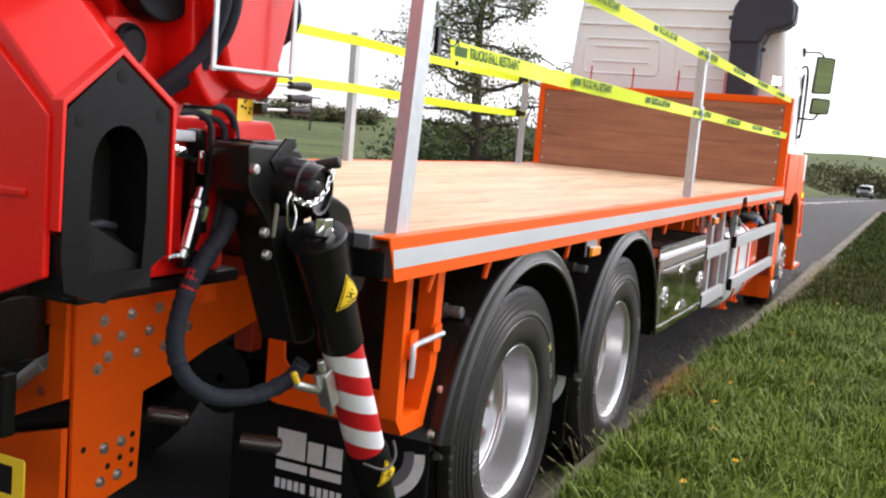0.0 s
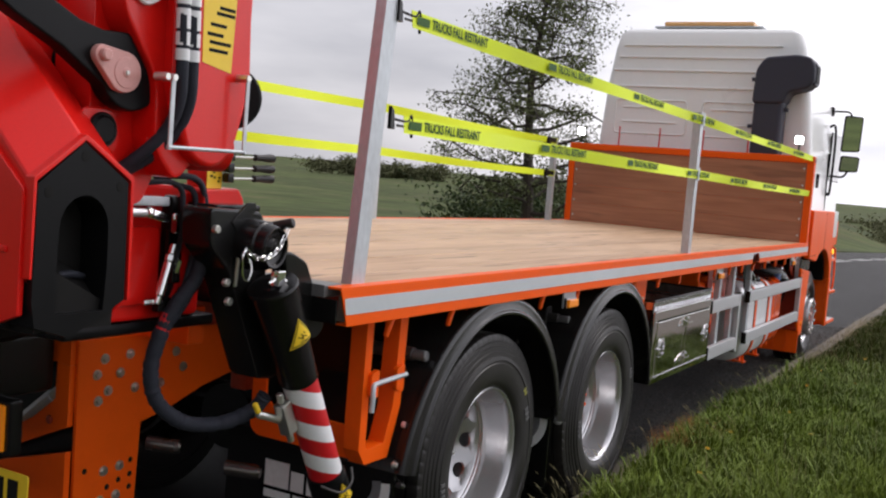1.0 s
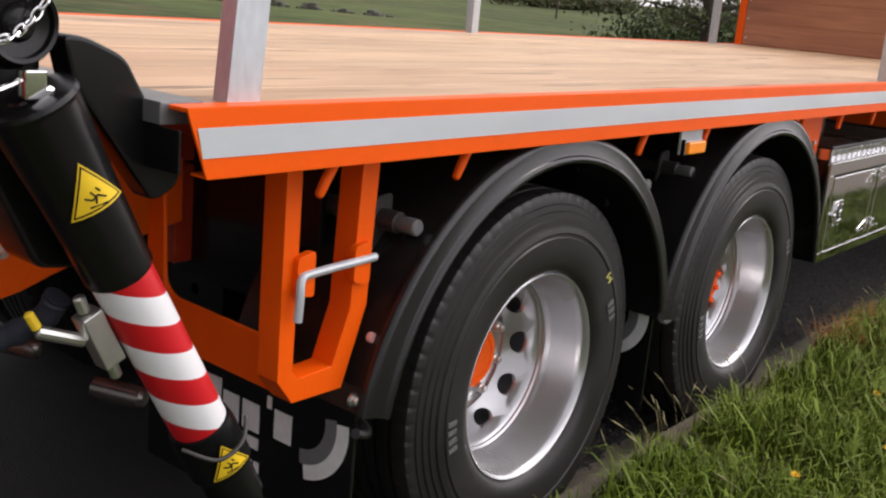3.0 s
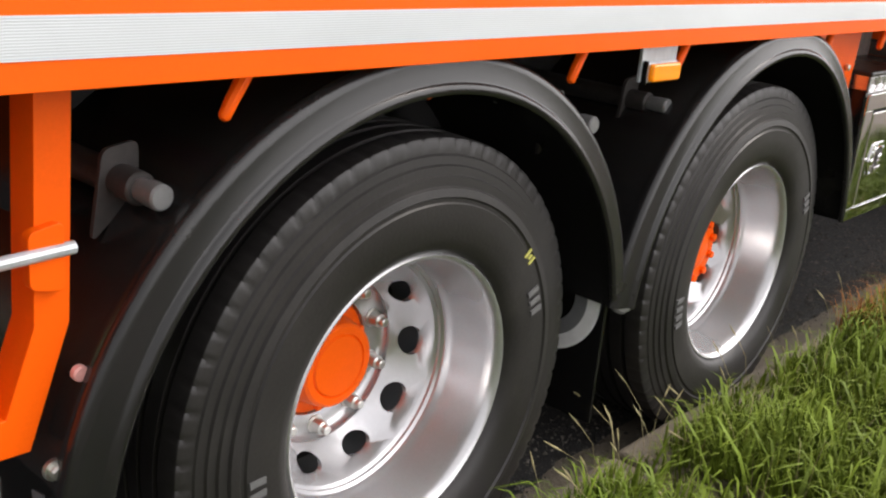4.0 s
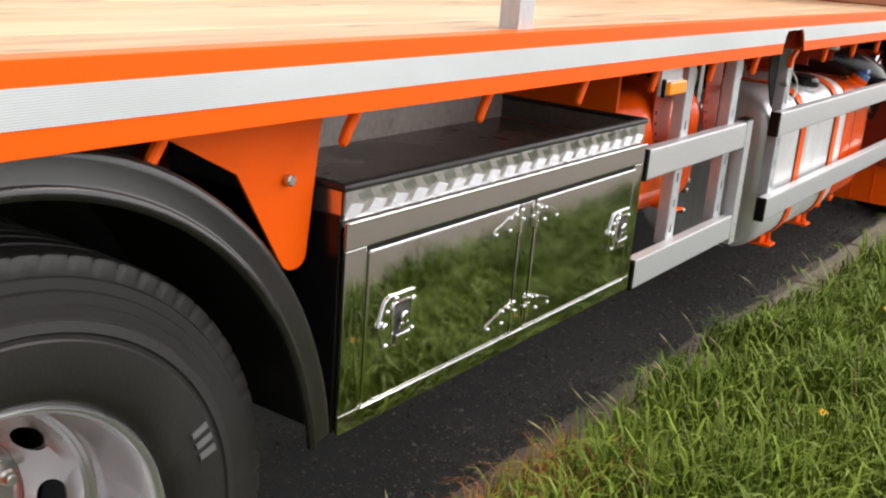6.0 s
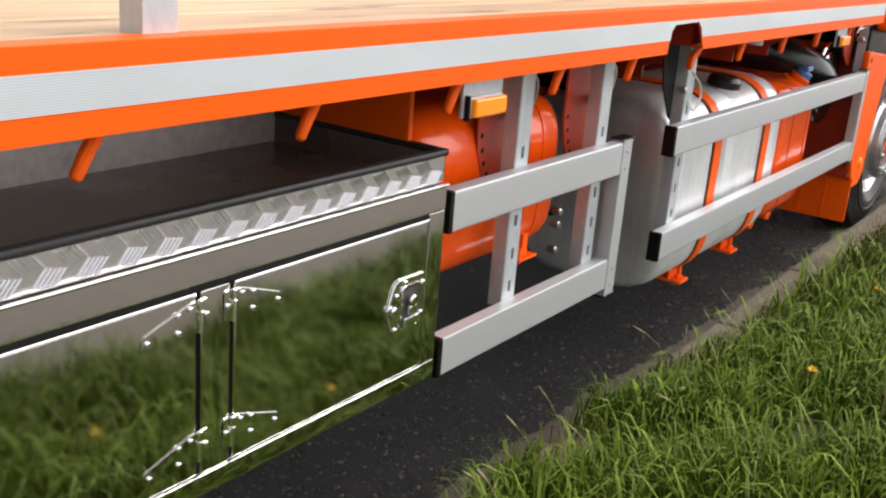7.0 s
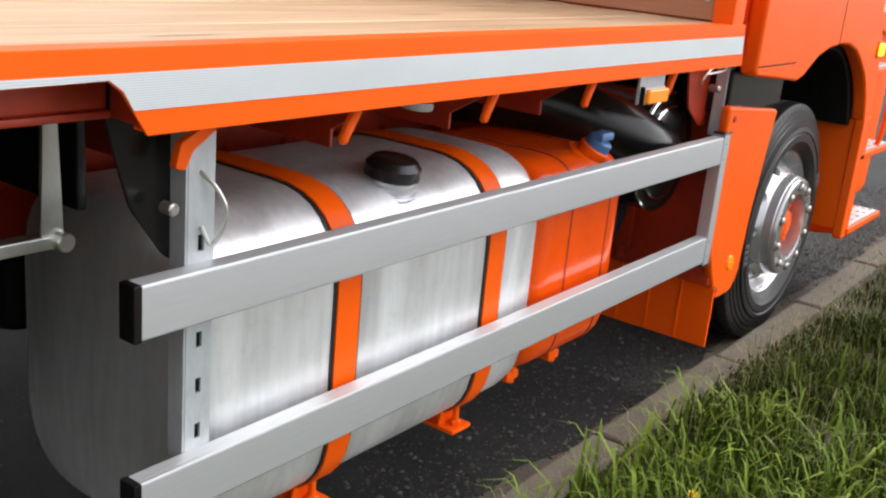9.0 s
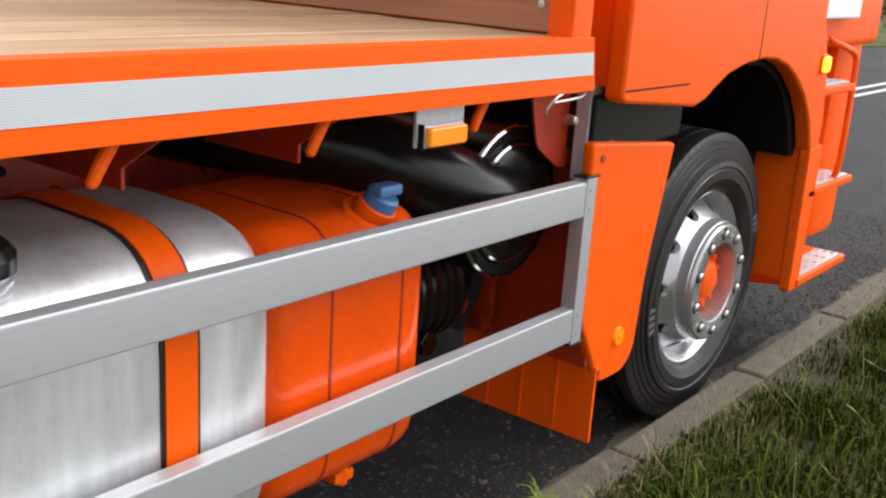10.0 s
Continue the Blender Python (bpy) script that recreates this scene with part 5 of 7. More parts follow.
part("cab_corner", Shape().prism(rounded([(-0.062, 8.24), (-0.062, 8.5), (-0.6, 8.5), (-0.6, 8.24)], 0.02), "z", 1.2, 1.66, 0.004), ORANGE, cab_low)
part("side_seam", Shape().box(-0.004, -0.0008, 8.23, 8.585, 1.196, 1.2005, 0), INK_AND_SHADE, cab_low)
part("side_seam", Shape().box(-0.004, -0.0008, 9.045, 9.048, 1.245, 1.66, 0), INK_AND_SHADE, cab_low)
part("arch_liner", Shape().prism([(9.585, 0.6)] + [(9.15 + 0.5 * math.cos(radians(a)) * 0.95, 0.72 + 0.5 * math.sin(radians(a))) for a in range(10, 171, 10)] + [(8.62, 0.8)]
     + [(8.6, 1.2), (9.0, 1.3), (9.65, 1.3), (9.65, 0.6)], "x", -0.75, -0.2, 0), INK_AND_SHADE, cab_low, "black wheel arch liner")
part("arch_liner", Shape().prism([(9.652, 0.875), (9.602, 0.875)] + [(9.15 + 0.478 * math.cos(radians(a)), 0.72 + 0.5 * math.sin(radians(a))) for a in range(22, 101, 8)] + [(9.07, 1.3), (9.652, 1.3)], "x", -0.2, -0.064, 0), INK_AND_SHADE, cab_low)
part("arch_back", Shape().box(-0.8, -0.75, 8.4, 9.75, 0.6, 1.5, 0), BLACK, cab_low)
part("front_wing", Shape().prism(rounded([(8.2, 1.065), (8.665, 1.02), (8.58, 0.66), (8.555, 0.41), (8.50, 0.36), (8.37, 0.36), (8.335, 0.40), (8.21, 0.62)], [0.02, 0.02, 0.05, 0.04, 0.03, 0.02, 0.02, 0.0]), "x", -0.09, -0.058, 0.01, 3)
, ORANGE, truck, "orange wing panel behind the front wheel")
part("wing_inner", Shape().box(-0.62, -0.07, 8.30, 8.33, 0.42, 1.06, 0.01), DARK_RED, truck, "dirty red inner wing panel")
part("wing_gap", Shape().box(-0.5, -0.075, 8.22, 8.72, 1.03, 1.18, 0.01), BLACK, truck, "black gap panel")
part("wing_reflector", Shape().lathe([(0, 0.0), (0.0, 0.026), (-0.006, 0.028), (-0.01, 0.028)], (-0.05, 8.445, 0.484), (1, 0, 0), 24).cyl((-0.052, 8.445, 0.484), (-0.047, 8.445, 0.484), 0.006, 8), AMBER, truck, "round amber reflector")
bolts("wing_bolt", [(-0.06, 8.35, 0.40), (-0.06, 8.25, 1.02)], 0.011, 0.007, DARK_RED, truck, 10)
front_flap = part("front_mud_flap", Shape().box(-0.52, -0.055, 8.335, 8.347, 0.185, 0.42, 0.003), ORANGE, truck, "orange ribbed mud flap")
for x in (-0.42, -0.3, -0.18):
    part("flap_rib", Shape().box(x, x + 0.008, 8.329, 8.336, 0.19, 0.41, 0.002), ORANGE, front_flap)

# cab shell
def cab_shell():
    rings = []
    for z, inset, yr, yf in ((1.55, 0.03, CAB_Y0, 10.5), (2.3, 0.05, CAB_Y0, 10.5), (2.9, 0.12, CAB_Y0 + 0.01, 10.42), (3.3, 0.20, CAB_Y0 + 0.04, 10.25), (3.46, 0.25, CAB_Y0 + 0.08, 10.05), (3.52, 0.33, CAB_Y0 + 0.16, 9.9), (3.54, 0.45, CAB_Y0 + 0.3, 9.8)):
        sec = rounded([(-0.09 - inset, yr), (-2.48 + inset * 0.6, yr), (-2.48 + inset * 0.6, yf), (-0.09 - inset, yf)], 0.1, 5)
        rings.append([(p[0], p[1], z) for p in sec])
    n, v, f = len(rings[0]), [q for r in rings for q in r], []
    for i in range(len(rings) - 1):
        f += [(i * n + k, i * n + (k + 1) % n, (i + 1) * n + (k + 1) % n, (i + 1) * n + k) for k in range(n)]
    f.append(tuple((len(rings) - 1) * n + k for k in range(n)))
    return Shape().raw(v, f)


cab = part("cab", cab_shell(), WHITE, truck, "white sleeper cab with pressed ribs on its back wall", 50)
for z, x0, x1 in ((2.865, -2.36, -0.66), (3.045, -2.34, -0.68), (3.19, -2.28, -0.5), (3.32, -2.24, -0.52), (2.635, -2.18, -1.57), (2.475, -2.18, -1.57), (2.635, -1.2, -0.74), (2.475, -1.2, -0.74)):
    yy = CAB_Y0 - 0.012 + (0.012 if z < 2.9 else 0.012 + (z - 2.9) * 0.075)
    part("pressed_rib", Shape().box(x0, x1, yy - 0.010, yy + 0.02, z - 0.008, z + 0.014, 0.008, 2), WHITE, cab)
for x0, x1 in ((-2.27, -1.46), (-1.29, -0.62)):
    part("pressed_panel", Shape().tube([(x, CAB_Y0 - 0.001, z) for x, z in rounded([(x0, 2.35), (x0, 2.72), (x1, 2.72), (x1, 2.35)], 0.05)], 0.009, 8, True), WHITE, cab)
part("roof_hatch", Shape().box(-1.95, -0.85, 8.75, 9.5, 3.53, 3.56, 0.01).box(-2.0, -0.8, 8.7, 9.6, 3.555, 3.575, 0.008), GALV, cab, "grey roof hatch")
part("beacon_bar", Shape().box(-1.9, -0.9, 8.72, 8.95, 3.574, 3.63, 0.02), BEACON, cab, "pale amber beacon bar on the roof")
part("cab_sill", Shape().box(-2.5, -0.08, 8.36, 10.5, 1.25, 1.56, 0.03), ORANGE, cab)
part("cab_front", Shape().box(-2.5, -0.16, 10.3, 10.62, 0.4, 1.6, 0.06), ORANGE, cab)
part("door_window", Shape().box(-0.15, -0.128, 9.7, 10.4, 2.0, 2.55, 0.01), GLASS_DARK, cab)
part("door_seam", Shape().box(-0.15, -0.118, 9.56, 9.566, 1.66, 2.3, 0), INK_AND_SHADE, cab)
part("side_vent", Shape().box(-0.14, -0.116, 8.9, 9.0, 1.9, 2.05, 0.006), INK_AND_SHADE, cab)
part("grab_handle", Shape().tube(smooth_path([(-0.16, 9.6, 2.6), (-0.09, 9.6, 2.56), (-0.09, 9.6, 1.9), (-0.13, 9.6, 1.86)], 5), 0.014, 8), BLACK, cab)
part("lower_white_panel", Shape().box(-0.08, -0.03, 9.6, 10.05, 1.36, 1.66, 0.012), WHITE, cab)

# snorkel on the cab's rear corner
sn = Shape()
sn.prism(rounded([(-0.70, 8.14), (-0.40, 8.14), (-0.40, 8.38), (-0.70, 8.38)], 0.06), "z", 2.05, 3.05, 0)
sn.prism(rounded([(-0.715, 2.7), (-0.70, 3.05), (-0.62, 3.17), (-0.3, 3.20), (-0.16, 3.17), (-0.12, 3.08), (-0.12, 2.93), (-0.18, 2.86), (-0.36, 2.82), (-0.40, 2.7)], 0.05), "y", 8.12, 8.42, 0.035, 3)
sn.box(-0.2, -0.115, 8.16, 8.39, 2.9, 3.12, 0.02)
snork = part("air_snorkel", sn, SNORKEL, truck, "dark grey plastic air intake stack", 45)
part("snorkel_mouth", Shape().box(-0.116, -0.108, 8.185, 8.36, 2.925, 3.09, 0.01), INK_AND_SHADE, snork)
for x, z in ((-0.75, 2.93), (-0.75, 2.45), (-0.41, 2.63)):
    part("snorkel_clip", Shape().box(x, x + 0.05, 8.2, 8.24, z, z + 0.04, 0.006), SNORKEL, snork)

# mirrors
arm = part("mirror_arm", Shape().tube(smooth_path([(-0.2, 9.9, 2.80), (-0.1, 9.85, 2.80), (0.0, 9.8, 2.79), (0.04, 9.8, 2.74)], 5), 0.012, 8).tube(smooth_path([(-0.2, 9.9, 2.07), (-0.1, 9.85, 2.06), (0.0, 9.8, 2.06), (0.045, 9.8, 2.12)], 5), 0.012, 8)
           .tube(smooth_path([(-0.42, 9.92, 3.0), (-0.3, 9.9, 2.96), (-0.235, 9.9, 2.88), (-0.235, 9.9, 2.7), (-0.235, 9.9, 2.06)], 5), 0.021, 8).box(-0.30, -0.17, 9.86, 9.94, 2.75, 2.85, 0.015).box(-0.30, -0.17, 9.86, 9.94, 2.03, 2.13, 0.015), BLACK, truck, "black mirror arm")
for z0, z1, nm in ((2.34, 2.755, "main_mirror"), (2.11, 2.30, "wide_mirror")):
    swing = Matrix.Translation((0.05, 9.8, 0)) @ Matrix.Rotation(radians(11), 4, "Z") @ Matrix.Translation((0, 0, z1)) @ Matrix.Rotation(radians(5 if z1 > 2.5 else 2), 4, "X") @ Matrix.Translation((0, 0, -z1)) @ Matrix.Translation((-0.05, -9.8, 0))
    mm = part(nm, Shape().prism(rounded([(-0.05, z0), (-0.04, z1), (0.16, z1 - 0.01), (0.15, z0 + 0.01)], 0.03), "y", 9.72, 9.86, 0.02, 3).turned(swing), BLACK, arm, "black mirror housing")
    part("mirror_glass", Shape().prism(rounded([(-0.035, z0 + 0.02), (-0.025, z1 - 0.02), (0.145, z1 - 0.025), (0.135, z0 + 0.025)], 0.02), "y", 9.715, 9.721, 0).turned(swing), MIRROR_GLASS, arm)

# steps ahead of the front wheel
st = Shape()
st.box(-0.24, -0.2, 9.66, 10.25, 0.4, 1.4, 0.008)
st.box(-0.45, -0.03, 9.66, 9.685, 0.4, 1.0, 0.006)
st.prism(rounded([(9.655, 0.36), (9.645, 0.905), (9.765, 0.915), (9.778, 0.88), (9.755, 0.53), (9.75, 0.36)], 0.015), "x", -0.04, 0.0, 0.006)
steps = part("cab_steps", st, ORANGE, truck, "orange cab steps with bright treads")
for y0, y1, z, x1 in ((9.72, 10.06, 1.12, -0.01), (9.70, 10.2, 0.745, 0.0), (9.72, 10.26, 0.40, 0.01)):
    part("step_tray", Shape().prism([(x1, z), (x1, z - 0.03), (-0.2, z - 0.06), (-0.2, z)], "y", y0, y1, 0.006), ORANGE, steps)
    tr = Shape().box(x1 - 0.11, x1 - 0.012, y0 + 0.03, y1 - 0.04, z + 0.001, z + 0.009, 0.002)
    for k in range(5):
        for j in range(3):
            yy, xx = y0 + 0.06 + k * (y1 - y0 - 0.13) / 4, x1 - 0.095 + j * 0.03
            tr.lathe([(0.009, 0.012), (0.013, 0.009), (0.009, 0.005)], (xx, yy, z), (0, 0, 1), 8)
    part("step_tread", tr, ALU, steps, "punched aluminium tread")
part("step_rail", Shape().tube(smooth_path([(-0.12, 9.85, 1.36), (-0.08, 9.90, 1.285), (-0.055, 9.96, 1.262), (-0.04, 10.05, 1.238), (-0.03, 10.085, 1.20), (-0.02, 10.065, 1.05), (-0.01, 10.035, 0.92), (-0.01, 10.022, 0.80), (-0.03, 10.02, 0.72)], 6), 0.012, 8), ORANGE, steps)
ind = part("side_indicator", Shape().prism(rounded([(9.60, 1.175), (9.60, 1.245), (9.675, 1.245), (9.675, 1.175)], 0.02), "x", -0.006, 0.004, 0.003), ORANGE, truck)
part("lens", Shape().prism(rounded([(9.607, 1.182), (9.607, 1.238), (9.668, 1.238), (9.668, 1.182)], 0.02), "x", 0.003, 0.016, 0.006, 3), AMBER_LIT, ind, "lit amber indicator lens")
for x, z in ((-2.525, 2.32), (-0.2, 2.345)):
    lamp = part("work_lamp", Shape().box(x - 0.046, x + 0.046, 8.1, 8.15, z - 0.046, z + 0.046, 0.012).cyl((x, 8.125, z - 0.2), (x, 8.125, z - 0.04), 0.01, 8).box(x - 0.01, x + 0.01, 8.03, 8.135, z - 0.21, z - 0.185, 0.003), BLACK, truck, "small lit work lamp")
    part("lens", Shape().box(x - 0.038, x + 0.038, 8.095, 8.101, z - 0.038, z + 0.038, 0.002), LAMP_LIT, lamp, "bright white lens")


# ---- posts and webbing ----
def stanchion(at, w, d, tall, lean=0.0, group="posts along the deck edge"):
    p = thing("deck_post", at, "galvanised steel post standing in the deck's edge", "post", group)
    x, y, z = at
    sh = Shape().prism([(x - d, y + w), (x - d, y), (x, y), (x, y + w), (x - 0.005, y + w), (x - 0.005, y + 0.005), (x - d + 0.005, y + 0.005), (x - d + 0.005, y + w)], "z", z - 0.12, z + tall, 0.0012)
    if lean:
        m = Matrix.Translation((x, y, z)) @ Matrix.Rotation(radians(lean), 4, "X") @ Matrix.Translation((-x, -y, -z))
        sh.v = [tuple(m @ Vector(q)) for q in sh.v]
    part("post_tube", sh, GALV, p)
    return p


stanchion((-0.045, 0.118, DECK_Z), 0.074, 0.04, 1.02, -5.0)
stanchion((-0.04, 3.905, DECK_Z), 0.062, 0.05, 0.9)
stanchion((-2.46, 0.2, DECK_Z), 0.07, 0.06, 0.9)
stanchion((-2.47, 3.92, DECK_Z), 0.062, 0.05, 0.9)
stanchion((-2.47, 7.28, DECK_Z), 0.062, 0.05, 0.87)


def text_mesh(words, size, mat):
    c = bpy.data.curves.new("words", "FONT")
    c.body, c.size, c.align_x, c.align_y = words, size, "LEFT", "CENTER"
    c.extrude, c.offset = 0.0004, 0.0012
    tmp = bpy.data.objects.new("words", c)
    me = bpy.data.meshes.new_from_object(tmp)
    bpy.data.objects.remove(tmp)
    bpy.data.curves.remove(c)
    me.materials.clear()
    me.materials.append(mat)
    return me


WORDS = text_mesh("TRUCKS FALL RESTRAINT", 0.045, GREEN_INK)
WORDS_LONG = max(v.co.x for v in WORDS.vertices)
for v in WORDS.vertices:       # narrow letters
    v.co.x *= 0.415 / WORDS_LONG


def webbing(points, tall, sag, printed, label):
    """A flat strap standing on edge from point to point; printed: distances along it at which the words begin."""
    s = thing("webbing_strap", points[0], label, "webbing strap", "fall restraint straps")
    verts, faces, total = [], [], 0
    pts = []
    for a, b in zip(points, points[1:]):
        a, b = Vector(a), Vector(b)
        for i in range(16):
            t = i / 16
            q = a.lerp(b, t)
            q.z -= sag * 4 * t * (1 - t)
            q.x += 0.004 * math.sin(q.y * 3.1)
            pts.append(q)
    pts.append(Vector(points[-1]))
    tw = lambda q: 0.006 * math.sin(q.y * 2.3 + q.z * 5)
    for q in pts:
        verts += [(q.x + dx + sg * tw(q), q.y, q.z + sg * tall / 2) for dx, sg in ((0, -1), (0, 1), (0.002, 1), (0.002, -1))]
    for i in range(len(pts) - 1):
        faces += [(i * 4 + k, i * 4 + (k + 1) % 4, i * 4 + 4 + (k + 1) % 4, i * 4 + 4 + k) for k in range(4)]
    part("strap_band", Shape().raw(verts, faces), WEBBING, s)
    for y in printed:
        for a, b in zip(points, points[1:]):
            if a[1] <= y < b[1]:
                t = (y - a[1]) / (b[1] - a[1])
                z = a[2] + (b[2] - a[2]) * t
                slope = math.atan2(b[2] - a[2], b[1] - a[1])
                bar = Shape()
                bar.box(a[0] + 0.0092, a[0] + 0.0100, y - 0.1, y - 0.018, z - 0.014, z + 0.014, 0)
                part("print_bar", bar, GREEN_INK, s)
                w = shared("strap_lettering", WORDS, s, (a[0] + 0.0096, y, z), "dark green printed words")
                w.rotation_euler = (radians(90) + slope, 0, radians(90))
    return s


NEAR_Z = ((2.20, 2.185, 2.165), (1.855, 1.84, 1.82))
for (za, zb, zc), label in zip(NEAR_Z, ("bright yellow printed webbing strap hooked along the top of the posts", "bright yellow printed webbing strap hooked half way up the posts")):
    webbing([(-0.036, 0.335, za), (-0.036, 3.93, zb), (-0.03, 7.98, zc)], 0.057, 0.004, [0.46, 1.55, 2.66, 3.775, 4.875, 5.96, 7.05], label)
    hk = thing("strap_hook", (-0.05, 0.3, za), "black wire claw hook joining strap to post", "hook", "strap hooks")
    part("hook_wire", Shape().tube(smooth_path([(-0.05, 0.265, za + 0.02), (-0.035, 0.3, za + 0.012), (-0.035, 0.36, za + 0.012), (-0.034, 0.385, za + 0.03), (-0.034, 0.392, za - 0.04), (-0.034, 0.375, za - 0.01), (-0.036, 0.3, za - 0.006)], 5), 0.0045, 8), BLACK, hk)
    part("hook_plate", Shape().prism([(0.262, za + 0.055), (0.262, za - 0.02), (0.29, za - 0.02), (0.28, za + 0.04)], "x", -0.05, -0.036, 0.002), BLACK, hk)
    bk = thing("strap_buckle", (-0.03, 3.93, zb), "dark grey keeper loop holding the strap to the post", "buckle", "strap keepers")
    part("keeper", Shape().box(-0.04, -0.03, 3.9, 3.97, zb - 0.012, zb + 0.012, 0.003).box(-0.03, -0.026, 3.915, 3.95, zb - 0.04, zb + 0.045, 0.002), GALV, bk)
for za, zb, zc in ((2.18, 2.175, 2.155), (1.86, 1.845, 1.82)):
    webbing([(-2.46, 0.25, za), (-2.46, 3.95, zb), (-2.46, 7.29, zc)], 0.062, 0.01, [], "bright yellow webbing strap along the far posts")
    ck = thing("strap_buckle", (-2.45, 7.1, zc), "black ratchet buckle on the far strap", "buckle", "strap keepers")
    part("ratchet", Shape().box(-2.46, -2.44, 7.02, 7.1, zc - 0.035, zc + 0.035, 0.006).box(-2.455, -2.445, 7.1, 7.25, zc - 0.02, zc + 0.025, 0.004), CAST, ck)


# ---- loader crane behind the deck ----
crane = thing("loader_crane", (-1.28, -0.45, 0.6), "red folding loader crane with black stabiliser leg mounted behind the deck", "crane")
AX = Vector((-0.728, 0.0, 0.686)).normalized()


def slanted(pts, x0, length, bevel=0.012):
    """A section drawn in the upright plane at x0, drawn out along the folded boom."""
    bm = bmesh.new()
    lo = [bm.verts.new((x0, p[0], p[1])) for p in pts]
    hi = [bm.verts.new(Vector((x0, p[0], p[1])) + AX * length) for p in pts]
    n = len(pts)
    bm.faces.new(hi)
    for i in range(n):
        bm.faces.new((lo[i], lo[(i + 1) % n], hi[(i + 1) % n], hi[i]))
    bmesh.ops.recalc_face_normals(bm, faces=bm.faces[:])
    return Shape().take(bm, bevel, 3)


HEX = [(-0.975, 1.722), (-0.832, 1.632), (-0.826, 1.345), (-0.86, 1.315), (-1.03, 1.40), (-1.10, 1.40), (-1.105, 1.622)]
boom = part("boom", slanted(HEX, -0.045, 2.5, 0.006), RED, crane, "red six-sided crane boom")
gus = Shape().prism([(-0.05, 1.60), (-0.05, 1.33), (-0.165, 1.285), (-0.32, 1.42), (-0.5, 1.62), (-0.4, 1.9)], "y", -1.115, -1.098, 0.004)
part("boom_gusset", gus, RED, boom)
part("boom_crease", Shape().prism([(-0.09, 1.475), (-0.09, 1.462), (-0.42, 1.45), (-0.42, 1.475)], "y", -1.121, -1.112, 0.003), RED, boom)
capout = [(-0.975, 1.706), (-0.845, 1.622), (-0.838, 1.35), (-0.99, 1.275), (-1.085, 1.305), (-1.095, 1.36), (-1.093, 1.612)]
slot = [(-1.03, 1.33), (-0.90, 1.33), (-0.895, 1.43)] + [(-0.965 + 0.068 * math.cos(radians(a)), 1.515 + 0.075 * math.sin(radians(a))) for a in range(0, 181, 15)] + [(-1.035, 1.43)]
# the cap is a plate with an arched opening
bm = bmesh.new()
outer_v = [bm.verts.new((-0.03, *p)) for p in capout]
inner_v = [bm.verts.new((-0.03, *p)) for p in slot]
edges = [bm.edges.new((a[i], a[(i + 1) % len(a)])) for a in (outer_v, inner_v) for i in range(len(a))]
bmesh.ops.triangle_fill(bm, use_beauty=True, edges=edges)
ret = bmesh.ops.extrude_face_region(bm, geom=bm.faces[:])
for v in ret["geom"]:
    if isinstance(v, bmesh.types.BMVert):
        v.co.x -= 0.09
bmesh.ops.recalc_face_normals(bm, faces=bm.faces[:])
# black sheet lining the boom, standing for the shade inside it
part("boom_liner", slanted([(-0.96 + (p[0] + 0.96) * 0.965, 1.5 + (p[1] - 1.5) * 0.965) for p in HEX], -0.0455, 0.3, 0), INK_AND_SHADE, boom)
boom_cap = part("boom_end_cap", Shape().take(bm), CAST, crane, "black cast end cap with an arched opening")
# black back and floor put the opening's deep shade into colour
part("cap_recess", Shape().box(-0.13, -0.118, -1.088, -0.845, 1.29, 1.66, 0.004), INK_AND_SHADE, boom_cap)
part("cap_floor", Shape().prism([(-1.075, 1.29), (-0.86, 1.29), (-0.86, 1.335), (-1.035, 1.425), (-1.075, 1.425)], "x", -0.12, -0.043, 0), INK_AND_SHADE, boom_cap)
bolts("cap_bolt", [(-0.0305, -1.065, 1.595), (-0.0305, -0.972, 1.675), (-0.0305, -0.868, 1.612)], 0.0125, 0.0015, INK_AND_SHADE, boom_cap, 12)
for z in (1.40, 1.37):
    part("inner_hose", Shape().tube(smooth_path([(-0.1, -1.03, z), (-0.08, -0.96, z + 0.01), (-0.1, -0.9, z)], 5), 0.008, 8), HOSE, boom_cap)
part("boom_edge", Shape().prism([(-0.975, 1.724), (-0.83, 1.634), (-0.824, 1.35), (-0.832, 1.348), (-0.84, 1.625), (-0.975, 1.71), (-1.098, 1.618), (-1.1, 1.41), (-1.107, 1.41), (-1.107, 1.626)], "x", -0.055, -0.026, 0.002), RED, boom)

# link plates, pins and knuckle
part("lower_link", Shape().prism(rounded([(-0.82, 2.3), (-0.7, 2.2), (-0.64, 2.0), (-0.61, 1.86), (-0.59, 1.66), (-0.64, 1.56), (-0.82, 1.56)], 0.03), "x", -0.33, -0.20, 0.012), RED, crane, "red crane link plate")
part("link_lug", Shape().prism(rounded([(-0.86, 1.79), (-0.75, 1.80), (-0.73, 1.70), (-0.81, 1.66)], 0.03), "x", -0.2, -0.185, 0.006), RED, crane)
part("link_pin", Shape().lathe([(0, 0), (0, 0.03), (-0.006, 0.036), (-0.03, 0.036)], (-0.172, -0.793, 1.74), (1, 0, 0), 20), CAST, crane, "black link pin")
part("link_ring", Shape().lathe([(-0.02, 0.034), (0.003, 0.036), (0.004, 0.041), (0.0, 0.043), (-0.02, 0.044)], (-0.18, -0.793, 1.74), (1, 0, 0), 24), CAST, crane)
part("lug_hole", Shape().lathe([(-0.05, 0.036), (0.0, 0.036), (0.002, 0.034), (0.002, 0.0)], (-0.352, -0.77, 1.908), (1, 0, 0), 24), CAST, crane, "black pin end in the red link")
